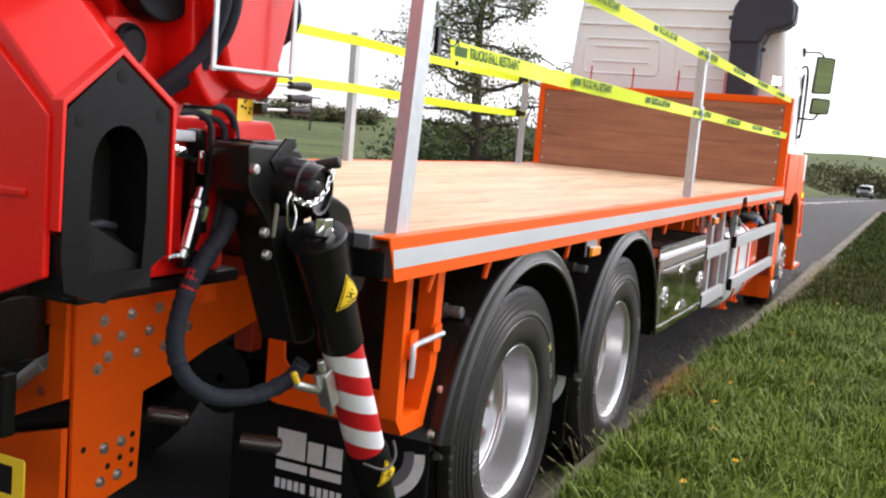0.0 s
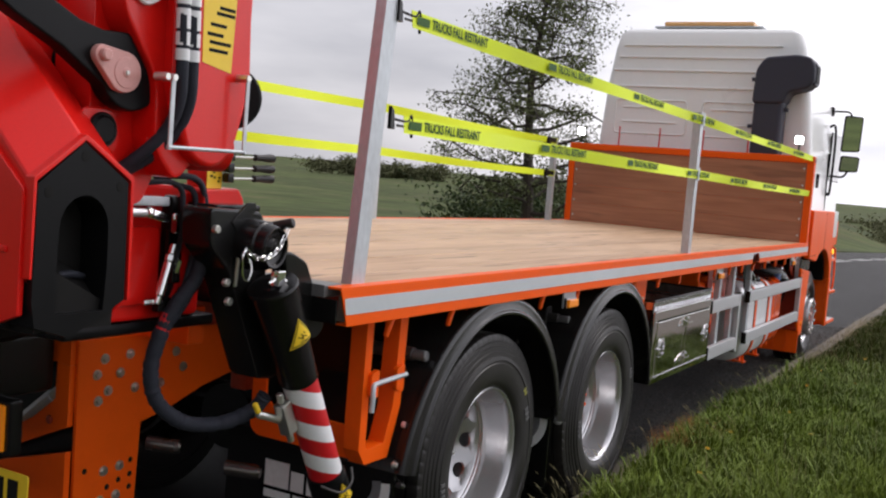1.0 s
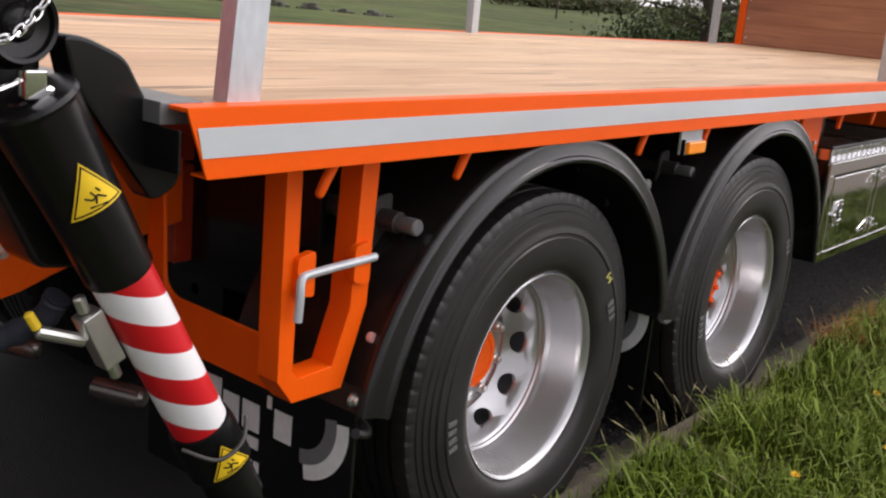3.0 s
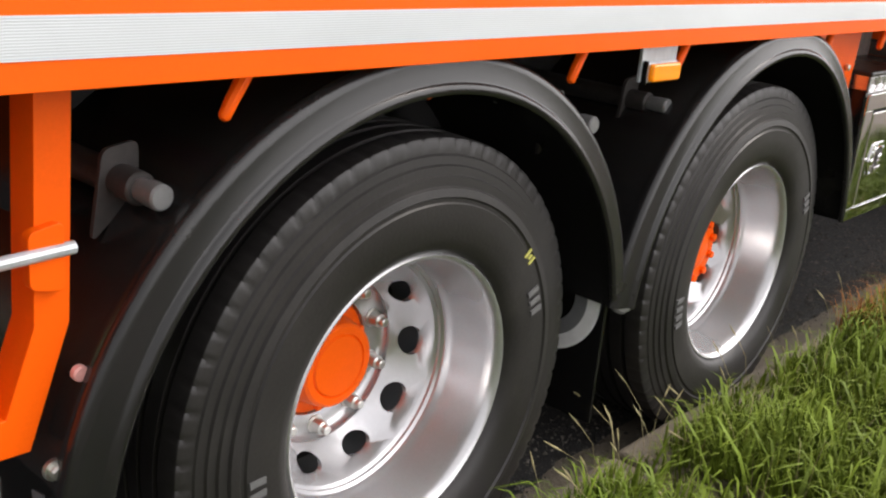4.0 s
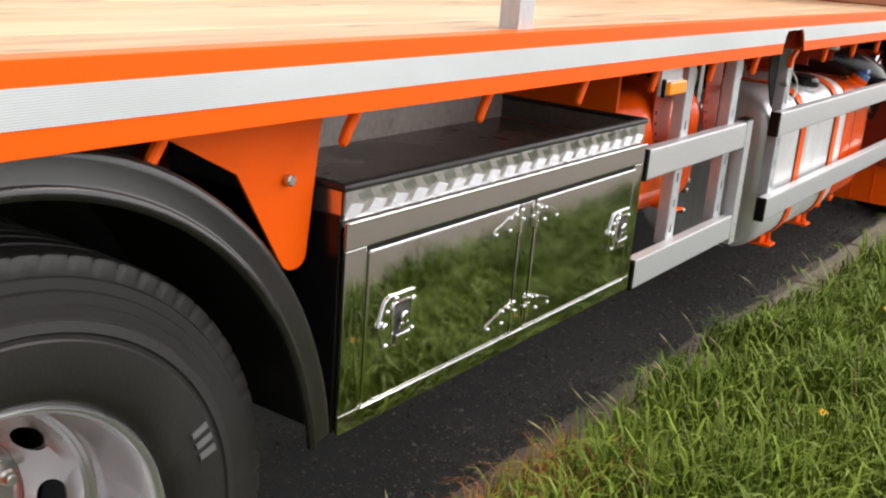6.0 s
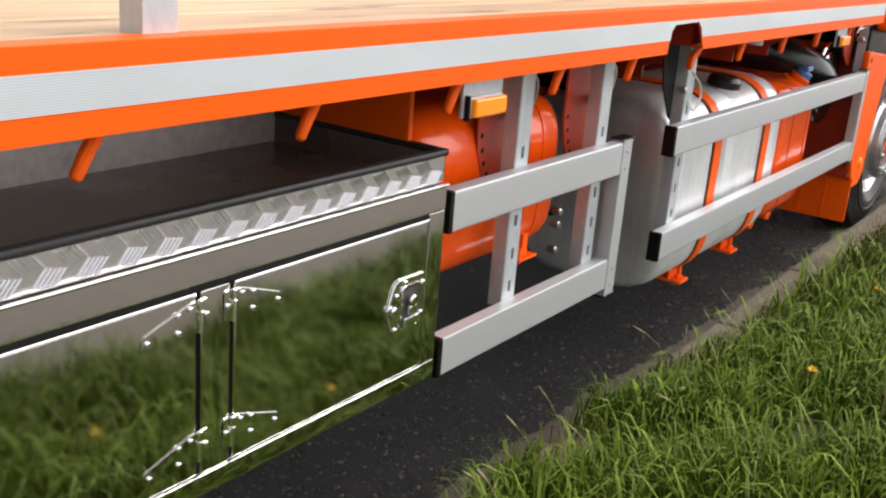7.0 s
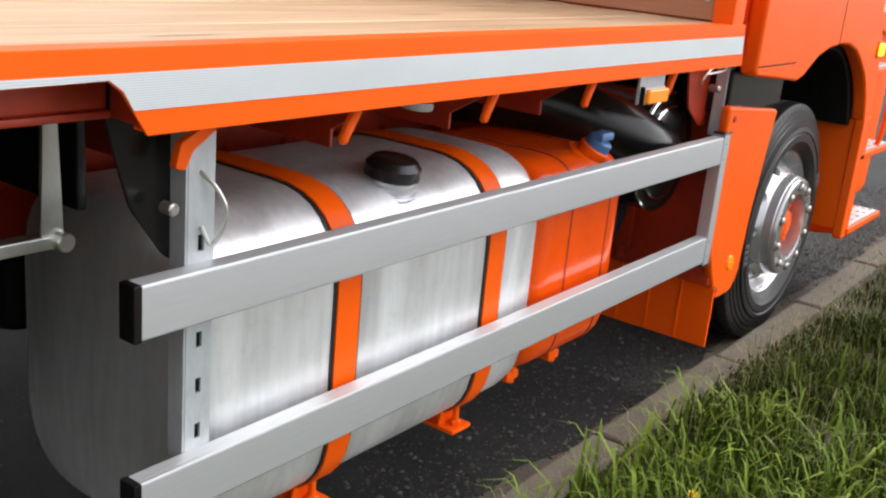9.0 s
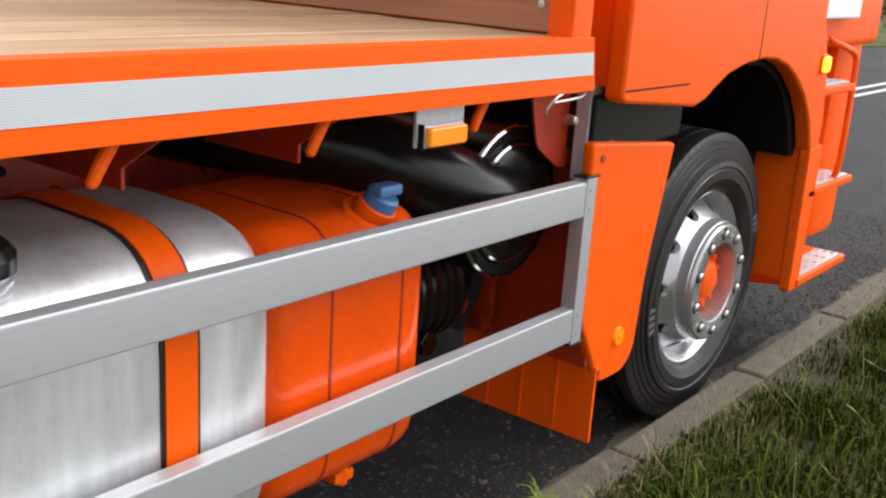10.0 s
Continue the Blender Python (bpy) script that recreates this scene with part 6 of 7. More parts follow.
part("upper_lug", Shape().lathe([(-0.04, 0.07), (0.0, 0.07), (0.008, 0.062), (0.008, 0.0)], (-0.37, -0.77, 1.908), (1, 0, 0), 32), RED, crane)
part("swing_arm", Shape().prism([(-1.2, 2.03), (-1.08, 1.965), (-0.96, 1.915), (-0.89, 1.875)] + [(-0.747 + 0.098 * math.cos(radians(a)), 1.884 + 0.094 * math.sin(radians(a))) for a in range(205, 461, 12)] + [(-0.84, 1.972), (-0.91, 1.985), (-1.02, 2.03), (-1.2, 2.13)], "x", -0.19, -0.14, 0.008), CAST, crane, "black cast swing arm")
keep = part("pin_keeper", Shape().prism([(-0.790 + 0.052 * math.cos(radians(a)), 1.880 + 0.049 * math.sin(radians(a))) for a in range(-125, 76, 10)] + [(-0.858 + 0.024 * math.cos(radians(a)), 1.912 + 0.024 * math.sin(radians(a))) for a in range(80, 231, 15)], "x", -0.14, -0.120, 0.004), KEEPER, crane, "salmon grey painted pin keeper plate")
part("keeper_bolt", Shape().lathe([(0, 0.015), (0.014, 0.015), (0.018, 0.011), (0.018, 0)], (-0.121, -0.858, 1.912), (1, 0, 0), 12), KEEPER, keep)
part("keeper_disc", Shape().lathe([(0, 0.038), (0.003, 0.036), (0.003, 0.012), (0.0045, 0.01), (0.0045, 0)], (-0.121, -0.787, 1.879), (1, 0, 0), 28), KEEPER, keep)
part("grease_point", Shape().lathe([(0, 0.006), (0.004, 0.005), (0.004, 0)], (-0.1165, -0.787, 1.879), (1, 0, 0), 10), ZINC, keep)
back = part("knuckle_back", Shape().prism(rounded([(-0.9, 2.6), (-0.55, 2.6), (-0.5, 1.95), (-0.52, 1.7), (-0.6, 1.62), (-0.68, 1.7), (-0.69, 1.88), (-0.80, 2.02)], 0.04), "x", -0.30, -0.12, 0.012), RED, crane, "red crane knuckle")
part("white_outline", Shape().tube(smooth_path([(-0.112, -0.80, 2.2), (-0.112, -0.79, 2.1), (-0.112, -0.76, 2.055), (-0.112, -0.72, 2.06), (-0.112, -0.68, 2.1), (-0.112, -0.66, 2.2)], 6), 0.006, 6), STRIPE_WHITE, back)
kn = Shape().prism(rounded([(-0.66, 2.6), (-0.385, 2.6), (-0.385, 2.06), (-0.375, 1.90), (-0.40, 1.80), (-0.43, 1.71), (-0.50, 1.66), (-0.60, 1.69), (-0.665, 1.86), (-0.67, 2.1)], [0, 0, 0.01, 0.03, 0.05, 0.05, 0.06, 0.08, 0.03, 0]), "x", -0.24, -0.085, 0.014, 3)
kn.lathe([(-0.13, 0.05), (-0.1, 0.062), (0.13, 0.062), (0.14, 0.05), (0.14, 0)], (-0.17, -0.545, 1.72), (0.2, 1, 0.0), 24)
knuckle = part("knuckle", kn, RED, crane, "red knuckle housing")
part("yellow_label", Shape().prism([(-0.60, 2.6), (-0.44, 2.6), (-0.462, 1.918), (-0.572, 1.935)], "x", -0.0845, -0.0835, 0), YELLOW, knuckle, "yellow instruction label")
for z, y0, y1 in ((2.03, -0.55, -0.49), (2.005, -0.56, -0.5), (1.985, -0.55, -0.47), (1.965, -0.55, -0.48), (2.06, -0.53, -0.46), (2.075, -0.52, -0.46), (2.15, -0.57, -0.46), (2.2, -0.57, -0.45)):
    part("print_bar", Shape().box(-0.0834, -0.083, y0, y1, z, z + 0.009, 0), INK_AND_SHADE, knuckle)
for k, dy in enumerate((0, 0.035)):
    h = part("hydraulic_hose", Shape().tube(smooth_path([(-0.06, -0.69 + dy, 2.6), (-0.055, -0.68 + dy, 2.1), (-0.06, -0.665 + dy, 1.9), (-0.075, -0.655 + dy, 1.82), (-0.11, -0.66 + dy, 1.75), (-0.16, -0.70 + dy, 1.68), (-0.25, -0.75, 1.6)], 6), 0.0155, 12), HOSE, crane, "black hydraulic hose")
    for za, zb in ((2.14, 2.06), (2.05, 2.002), (1.994, 1.962), (1.954, 1.926)):
        part("hose_sleeve", Shape().tube([(-0.055 - (2.1 - zz) * 0.025, -0.68 + (2.1 - zz) * 0.07 + dy, zz) for zz in (za, (za + zb) / 2, zb)], 0.0175, 12), STRIPE_WHITE, h, "white printed hose sleeve")
part("rear_disc", Shape().lathe([(-0.015, 0), (-0.015, 0.085), (-0.01, 0.092), (0.01, 0.092), (0.015, 0.085), (0.015, 0)], (-0.24, -0.285, 1.87), (0.75, -0.65, 0.0), 32), CAST, crane, "black guide disc")
guard = part("hose_guard", Shape().box(-0.052, -0.047, -0.709, -0.696, 1.706, 1.875, 0.001).box(-0.052, -0.047, -0.438, -0.425, 1.715, 1.905, 0.001).tube([(-0.05, -0.709, 1.712), (-0.05, -0.43, 1.716)], 0.005, 8)
             .tube([(-0.05, -0.432, 1.716), (-0.05, -0.428, 1.71)], 0.006, 8), GALV, crane, "bent grey steel hose guard")
bolts("guard_bolt", [(-0.085, -0.70, 1.88), (-0.085, -0.725, 1.88), (-0.085, -0.432, 1.91)], 0.0105, 0.04, ZINC, guard, 10)

# control levers
bank = part("control_bank", Shape().box(-0.36, -0.28, -0.31, -0.255, 1.60, 1.86, 0.006), RED, crane)
part("lever_plate", Shape().box(-0.279, -0.276, -0.315, -0.252, 1.605, 1.86, 0.001), YELLOW, bank, "yellow lever plate")
pr = Shape()
rng = random.Random(4)
for k in range(26):
    y, z = -0.312 + 0.05 * rng.random(), 1.615 + 0.23 * rng.random()
    pr.box(-0.2758, -0.2754, y, y + 0.008, z, z + 0.006, 0)
tagged(part("plate_print", pr, INK_AND_SHADE, bank), kind="stuff")
for z in (1.705, 1.672, 1.642):
    lv = part("control_lever", Shape().tube([(-0.26, -0.25, z - 0.004), (-0.235, -0.16, z)], 0.0035, 8), ZINC, bank, "thin steel control lever")
    part("lever_socket", Shape().box(-0.272, -0.246, -0.258, -0.232, z - 0.016, z + 0.012, 0.004), BLACK, lv)
    part("lever_grip", Shape().lathe([(0, 0.006), (0.004, 0.0105), (0.03, 0.0095), (0.07, 0.013), (0.085, 0.012), (0.088, 0)], (-0.235, -0.165, z), (0.05, 1, 0.02), 14), RUBBER, lv, "black rubber grip")

part("lever_knob", Shape().lathe([(0, 0.006), (0.006, 0.011), (0.03, 0.011), (0.036, 0.006), (0.037, 0)], (-0.27, -0.275, 1.775), (0.1, 1, 0.02), 14), RUBBER, bank, "short black knob")

# base below the knuckle
part("crane_column", Shape().lathe([(0, 0.34), (0.1, 0.34), (0.12, 0.30), (1.6, 0.26), (1.62, 0.2)], (-1.28, -0.5, 1.1), (0, 0, 1), 32), RED, crane)
# added dark mass that keeps sky light off the rear frame
part("crane_base", Shape().box(-2.1, -0.95, -0.74, -0.3, 1.1, 1.78, 0.04).box(-1.8, -0.9, -0.7, -0.28, 0.9, 1.1, 0.02), BLACK, crane, "dark block added at the crane's base to keep light out")
part("link_backing", Shape().prism([(-0.92, 2.5), (-0.72, 2.5), (-0.70, 1.6), (-0.86, 1.5), (-0.90, 1.8)], "x", -0.62, -0.36, 0.02), RED, crane, "red inner boom")
part("base_casing", Shape().box(-0.75, -0.36, -0.62, -0.22, 1.22, 1.56, 0.02), RED, crane, "red base casing")
part("base_flange", Shape().box(-0.9, -0.36, -0.72, -0.15, 1.185, 1.22, 0.01), CAST, crane)
part("casing_top", Shape().prism(rounded([(-0.34, 1.5), (-0.34, 1.605), (-0.19, 1.61), (-0.165, 1.575), (-0.165, 1.5)], 0.012), "x", -0.5, -0.26, 0.008), RED, crane)
part("valve_bank", Shape().box(-0.36, -0.32, -0.405, -0.35, 1.24, 1.58, 0.01).box(-0.34, -0.305, -0.40, -0.365, 1.33, 1.42, 0.006).box(-0.34, -0.31, -0.44, -0.385, 1.25, 1.29, 0.006), BLACK, crane, "black hydraulic valve bank")
part("casing_rib", Shape().prism(rounded([(-0.58, 1.27), (-0.58, 1.49), (-0.42, 1.49), (-0.41, 1.27)], [0, 0, 0.02, 0]), "x", -0.36, -0.345, 0.004), RED, crane)
part("casing_fin", Shape().prism(rounded([(-0.375, 1.59), (-0.335, 1.59), (-0.32, 1.45), (-0.345, 1.30), (-0.40, 1.235), (-0.42, 1.235), (-0.375, 1.32), (-0.355, 1.45)], 0.02), "x", -0.33, -0.31, 0.004), RED, crane)
part("casing_shelf", Shape().box(-0.36, -0.31, -0.6, -0.42, 1.55, 1.575, 0.004), GALV, crane, "dull grey steel strip")
for pts, r in (([(-0.33, -0.60, 1.612), (-0.31, -0.50, 1.615), (-0.30, -0.435, 1.618), (-0.29, -0.40, 1.597), (-0.288, -0.393, 1.55), (-0.29, -0.39, 1.47), (-0.31, -0.385, 1.40)], 0.008),
               ([(-0.33, -0.47, 1.63), (-0.29, -0.42, 1.637), (-0.275, -0.365, 1.632), (-0.268, -0.335, 1.60), (-0.266, -0.322, 1.53), (-0.268, -0.325, 1.42), (-0.28, -0.35, 1.30), (-0.31, -0.38, 1.22)], 0.0095),
               ([(-0.32, -0.40, 1.61), (-0.29, -0.36, 1.60), (-0.285, -0.345, 1.55), (-0.285, -0.345, 1.42), (-0.295, -0.37, 1.30), (-0.32, -0.39, 1.24)], 0.0085)):
    part("hydraulic_pipe", Shape().tube(smooth_path(pts, 6), r, 10), HOSE, crane, "black hydraulic pipe")
part("silver_pipe", Shape().cyl((-0.33, -0.72, 1.535), (-0.315, -0.49, 1.53), 0.0125, 14), TANK, crane, "pale grey pipe")
for a, b, r, n in (((-0.315, -0.505, 1.531), (-0.312, -0.49, 1.53), 0.017, 16), ((-0.312, -0.49, 1.53), (-0.308, -0.425, 1.516), 0.0145, 6), ((-0.30, -0.402, 1.53), (-0.30, -0.402, 1.475), 0.0125, 8),
                   ((-0.30, -0.404, 1.445), (-0.30, -0.414, 1.415), 0.010, 10), ((-0.30, -0.414, 1.415), (-0.30, -0.422, 1.395), 0.0135, 6), ((-0.30, -0.422, 1.395), (-0.30, -0.452, 1.30), 0.0125, 14),
                   ((-0.30, -0.452, 1.30), (-0.30, -0.46, 1.277), 0.009, 10), ((-0.31, -0.50, 1.283), (-0.31, -0.43, 1.283), 0.009, 6), ((-0.31, -0.385, 1.36), (-0.305, -0.378, 1.40), 0.011, 8)):
    part("pipe_fitting", Shape().cyl(a, b, r, n), CHROME, crane, "chromed pipe fitting")
part("slew_ring", Shape().lathe([(0, 0.2), (0, 0.38), (0.02, 0.40), (0.06, 0.40), (0.08, 0.38), (0.08, 0.2)], (-1.28, -0.5, 1.08), (0, 0, 1), 40), CAST, crane)

# stabiliser
blk = Shape().prism(rounded([(-0.42, 1.56), (-0.20, 1.55), (-0.16, 1.48), (-0.16, 1.30), (-0.03, 1.07), (-0.10, 1.04), (-0.17, 1.05), (-0.33, 1.38), (-0.41, 1.45)], 0.02), "x", -0.27, -0.16, 0.01)
blk.box(-0.32, -0.2, -0.35, -0.16, 1.545, 1.565, 0.005).prism([(-0.335, 1.52), (-0.27, 1.575), (-0.235, 1.575), (-0.235, 1.55), (-0.27, 1.53), (-0.31, 1.49)], "x", -0.165, -0.155, 0.002)
stab = part("stabiliser_bracket", blk, BLACK, crane, "black stabiliser bracket")
bolts("bracket_bolt", [(-0.16, -0.33, 1.295), (-0.16, -0.345, 1.35), (-0.16, -0.40, 1.50)], 0.012, 0.015, ZINC, stab, 10)
part("grease_rod", Shape().cyl((-0.16, -0.30, 1.335), (-0.15, -0.305, 1.42), 0.006, 8), ZINC, stab)
pivot = part("pivot_drum", Shape().lathe([(0, 0.084), (0.09, 0.084), (0.095, 0.079), (0.12, 0.076), (0.23, 0.072), (0.235, 0.066), (0.262, 0.062), (0.268, 0.058), (0.266, 0.052), (0.256, 0.05), (0.252, 0.03), (0.262, 0.022), (0.264, 0.0)], (-0.335, -0.26, 1.462), (1, 0.08, -0.03), 40), BLACK, stab, "black cast pivot drum")
part("pivot_knob", Shape().cyl((-0.14, -0.205, 1.505), (-0.06, -0.178, 1.527), 0.015, 14), RUBBER, pivot)
links = Shape()
a, b, n = Vector((-0.075, -0.362, 1.45)), Vector((-0.07, -0.188, 1.512)), 13
for k in range(n):
    t = (k + 0.5) / n
    c = a.lerp(b, t)
    c.z -= 0.05 * 4 * t * (1 - t)
    c.x += 0.012 * math.sin(math.pi * t)
    t2 = min(1, t + 0.02)
    d = a.lerp(b, t2)
    d.z -= 0.05 * 4 * t2 * (1 - t2)
    d.x += 0.012 * math.sin(math.pi * t2)
    ax = (d - c).normalized()
    side = Vector((0, 0, 1)).cross(ax).normalized() if k % 2 else ax.cross(Vector((1, 0, 0))).normalized()
    ring = [c + ax * (0.0125 * math.cos(q)) + side * (0.0062 * math.sin(q)) for q in [2 * math.pi * j / 12 for j in range(12)]]
    links.tube(ring, 0.002, 6, True)
links.tube(smooth_path([(-0.075, -0.362, 1.45), (-0.072, -0.378, 1.435), (-0.072, -0.372, 1.38), (-0.072, -0.35, 1.365), (-0.075, -0.335, 1.40), (-0.08, -0.352, 1.44)], 5), 0.0022, 6)
part("safety_chain", links, CHROME, pivot, "bright steel safety chain")
LEG = Vector((0, 0.475, -0.88)).normalized()
top = Vector((-0.085, -0.255, 1.40))
side_v = Vector((0, 0.88, 0.475)).normalized()
sleeve = part("leg_sleeve", Shape().lathe([(0.056, 0), (0.056, 0.03), (0.06, 0.034), (0.058, 0.058), (0.062, 0.074), (0.07, 0.077), (0.08, 0.073), (0.2, 0.066), (0.37, 0.060), (0.395, 0.060), (0.4, 0.057), (0.4, 0.04)], top, LEG, 40), BLACK, stab, "black stabiliser leg sleeve")
part("sleeve_bar", Shape().prism(rounded([(-0.16, 1.44), (-0.115, 1.435), (-0.045, 1.405), (0.07, 1.205), (0.055, 1.175), (0.01, 1.155), (-0.14, 1.36)], 0.02), "x", -0.16, -0.1, 0.01), BLACK, stab)
part("sleeve_valve", Shape().box(-0.075, -0.045, -0.25, -0.215, 1.345, 1.39, 0.004).cyl((-0.06, -0.215, 1.36), (-0.055, -0.185, 1.345), 0.011, 10).tube(smooth_path([(-0.05, -0.255, 1.375), (-0.035, -0.28, 1.37), (-0.03, -0.31, 1.36)], 4), 0.004, 6), CHROME, sleeve)
leg = part("stabiliser_leg", Shape().lathe([(0.3, 0.0535), (0.98, 0.0535), (0.985, 0.0)], top, LEG, 40), BLACK, stab)
# red and white bands wind aslant round the leg
for k in range(-1, 6):
    n, v = 40, []
    for j in range(n):
        q = 2 * math.pi * j / n
        rad = Vector((math.cos(q), 0, 0)) + side_v * math.sin(q)
        first = 0.428 + 0.042 * math.sin(q + 0.3)
        lo, hi = (min(0.766, max(0.402, first + 0.0645 * m)) for m in (k, k + 1))
        v += [top + LEG * (0.402 if k < 0 else lo) + rad * 0.0545, top + LEG * (0.766 if k == 5 else hi) + rad * 0.0545]
    f = [(2 * j, 2 * ((j + 1) % n), 2 * ((j + 1) % n) + 1, 2 * j + 1) for j in range(n)]
    part("warning_band", Shape().raw(v, f), STRIPE_RED if k % 2 else STRIPE_WHITE, leg, "red reflective band" if k % 2 else "white reflective band")
part("leg_collar", Shape().lathe([(0.765, 0.05), (0.767, 0.06), (0.79, 0.064), (0.88, 0.064), (0.89, 0.05)], top, LEG, 36), CAST, leg)
foot_at = top + LEG * 0.98
part("leg_foot", Shape().lathe([(0.0, 0.05), (-0.06, 0.06), (-0.07, 0.13), (-0.085, 0.135), (-0.09, 0)], foot_at, (0, 0, 1), 36), CAST, leg)
part("foot_wire", Shape().tube(smooth_path([top + LEG * 0.80 + Vector((0.03, -0.075, 0)), top + LEG * 0.815 + Vector((0.07, -0.03, -0.01)), top + LEG * 0.80 + Vector((0.074, 0.03, 0.0)), top + LEG * 0.77 + Vector((0.05, 0.072, 0.01))], 6), 0.0042, 8), DUSTY_STEEL, leg)


def warning_sign(along, size, tilt):
    c = top + LEG * along
    q = radians(tilt)
    r = 0.0665
    tri = Shape()
    for grow, lift in ((1.06, 0.0), (1.0, 0.0006), (0.9, 0.0012), (0.8, 0.0018)):
        rows, v, f, m = 10, [], [], 6
        for i in range(rows + 1):
            t = i / rows
            half = size * 0.56 * grow * t
            for j in range(m + 1):
                s = (j / m * 2 - 1) * half / r + q
                rad = Vector((math.cos(s), 0, 0)) + side_v * math.sin(s)
                v.append(c + LEG * (size * grow * (t - 0.6)) + rad * (r + 0.002 + lift))
        f = [(i * (m + 1) + j, i * (m + 1) + j + 1, (i + 1) * (m + 1) + j + 1, (i + 1) * (m + 1) + j) for i in range(rows) for j in range(m)]
        tri = Shape().raw(v, f)
        p = part("warning_sign", tri, INK_AND_SHADE if grow in (1.06, 0.9) else YELLOW, sleeve if along < 0.42 else leg, "yellow and black warning triangle")
    sym = Shape()
    for stroke in (((-0.016, 0.010), (-0.006, 0.002), (0.004, 0.006), (0.015, -0.004)), ((-0.004, 0.016), (0.001, 0.004), (-0.003, -0.006)), ((0.006, 0.018), (0.010, 0.010)), ((-0.014, -0.008), (0.014, -0.014))):
        line = []
        for dy, dz in stroke:
            q1 = q + dy * size / 0.088 / r
            line.append(c + LEG * (0.014 - dz) * (size / 0.088) + (Vector((math.cos(q1), 0, 0)) + side_v * math.sin(q1)) * (r + 0.0042))
        sym.tube(line, 0.0017, 6)
    part("warning_mark", sym, INK_AND_SHADE, sleeve if along < 0.42 else leg)


warning_sign(0.215, 0.088, -6)
warning_sign(0.835, 0.075, -10)
part("leg_valve", Shape().box(-0.125, -0.085, -0.112, -0.07, 0.875, 0.985, 0.004, turn=Matrix.Translation((-0.09, -0.09, 0.93)) @ Matrix.Rotation(radians(26), 4, "X") @ Matrix.Translation((0.09, 0.09, -0.93)))
     .cyl((-0.105, -0.118, 0.98), (-0.105, -0.13, 1.01), 0.011, 10).cyl((-0.105, -0.068, 0.88), (-0.105, -0.055, 0.85), 0.011, 10), ZINC, stab, "bright steel valve block")
part("yellow_fitting", Shape().cyl((-0.14, -0.20, 0.985), (-0.135, -0.185, 0.955), 0.009, 10), YELLOW, stab)
part("steel_fitting", Shape().cyl((-0.14, -0.185, 0.95), (-0.115, -0.11, 0.925), 0.012, 10), ZINC, stab)
wr = random.Random(12)
WRINKLED = [0.0222 + 0.0012 * math.sin(k * 1.9) + wr.uniform(-0.0014, 0.0014) for k in range(400)]
part("leg_hose", Shape().tube(smooth_path([(-0.27, -0.33, 1.52), (-0.265, -0.328, 1.44), (-0.268, -0.345, 1.35), (-0.29, -0.395, 1.27), (-0.31, -0.43, 1.18), (-0.32, -0.445, 1.08), (-0.31, -0.42, 0.99), (-0.28, -0.34, 0.925), (-0.23, -0.24, 0.915), (-0.18, -0.16, 0.95), (-0.15, -0.14, 1.0)], 12), WRINKLED, 14), HOSE, crane, "thick black sleeved hydraulic hose")
part("hose_tie", Shape().tube(smooth_path([(-0.297, -0.41, 1.245), (-0.303, -0.42, 1.215), (-0.309, -0.428, 1.188)], 4), 0.0208, 10), STRIPE_RED, crane, "red hose showing through the sleeve")

# orange rear frame under the crane
rear = part("rear_frame", Shape().prism([(-0.25, 1.07), (0.62, 1.07), (0.62, 0.90), (0.34, 0.84), (0.16, 0.78), (0.04, 0.755), (0.03, 0.48), (-0.24, 0.43)], "x", -0.845, -0.83, 0.004), ORANGE, truck, "orange bolted rear frame plate")
bolts("frame_bolt", [(-0.832, y, z) for y, z in ((-0.14, 1.0), (-0.03, 1.005), (0.09, 1.01), (-0.17, 0.95), (-0.07, 0.945), (0.05, 0.945), (0.19, 0.99), (-0.12, 0.89), (0.0, 0.885), (0.12, 0.885), (0.23, 0.93), (-0.16, 0.86),
      (-0.12, 0.615), (-0.05, 0.62), (-0.13, 0.515), (-0.06, 0.52))], 0.0125, 0.015, ZINC, rear, 6, True)
bolts("frame_hole", [(-0.830, y, z) for y, z in ((0.0, 0.63), (0.0, 0.58), (-0.05, 0.57), (-0.1, 0.555), (0.0, 0.535), (-0.2, 0.63))], 0.010, 0.001, INK_AND_SHADE, rear, 12)
rf = Shape()
# rear plate with a slanted opening
rf.prism([(-1.72, 1.08), (-0.845, 1.08), (-0.845, 0.99), (-0.915, 0.994), (-1.17, 0.94), (-1.4, 0.89), (-1.72, 0.89)], "y", -0.27, -0.245, 0.002)
rf.prism([(-0.845, 0.989), (-0.845, 0.788), (-1.014, 0.715), (-1.2, 0.635), (-1.4, 0.55), (-1.4, 0.60), (-1.2, 0.69), (-1.119, 0.737), (-1.013, 0.79), (-0.907, 0.872), (-0.907, 0.993)], "y", -0.27, -0.245, 0.002)
rf.prism([(-0.845, 0.705), (-0.845, 0.43), (-1.4, 0.43), (-1.4, 0.53), (-1.15, 0.62)], "y", -0.27, -0.245, 0.003)
part("rear_plate", rf, ORANGE, rear)
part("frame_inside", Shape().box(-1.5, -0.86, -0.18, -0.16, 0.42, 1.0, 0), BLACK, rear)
part("strut", Shape().cyl((-1.2, -0.236, 0.675), (-0.905, -0.236, 0.905), 0.021, 14).cyl((-1.2, -0.236, 0.675), (-0.95, -0.236, 0.87), 0.026, 6), PALE_GREY, rear, "dull grey steel strut")
part("frame_bolt", Shape().cyl((-0.925, -0.278, 0.80), (-0.925, -0.268, 0.80), 0.014, 12), DARK_RED, rear)
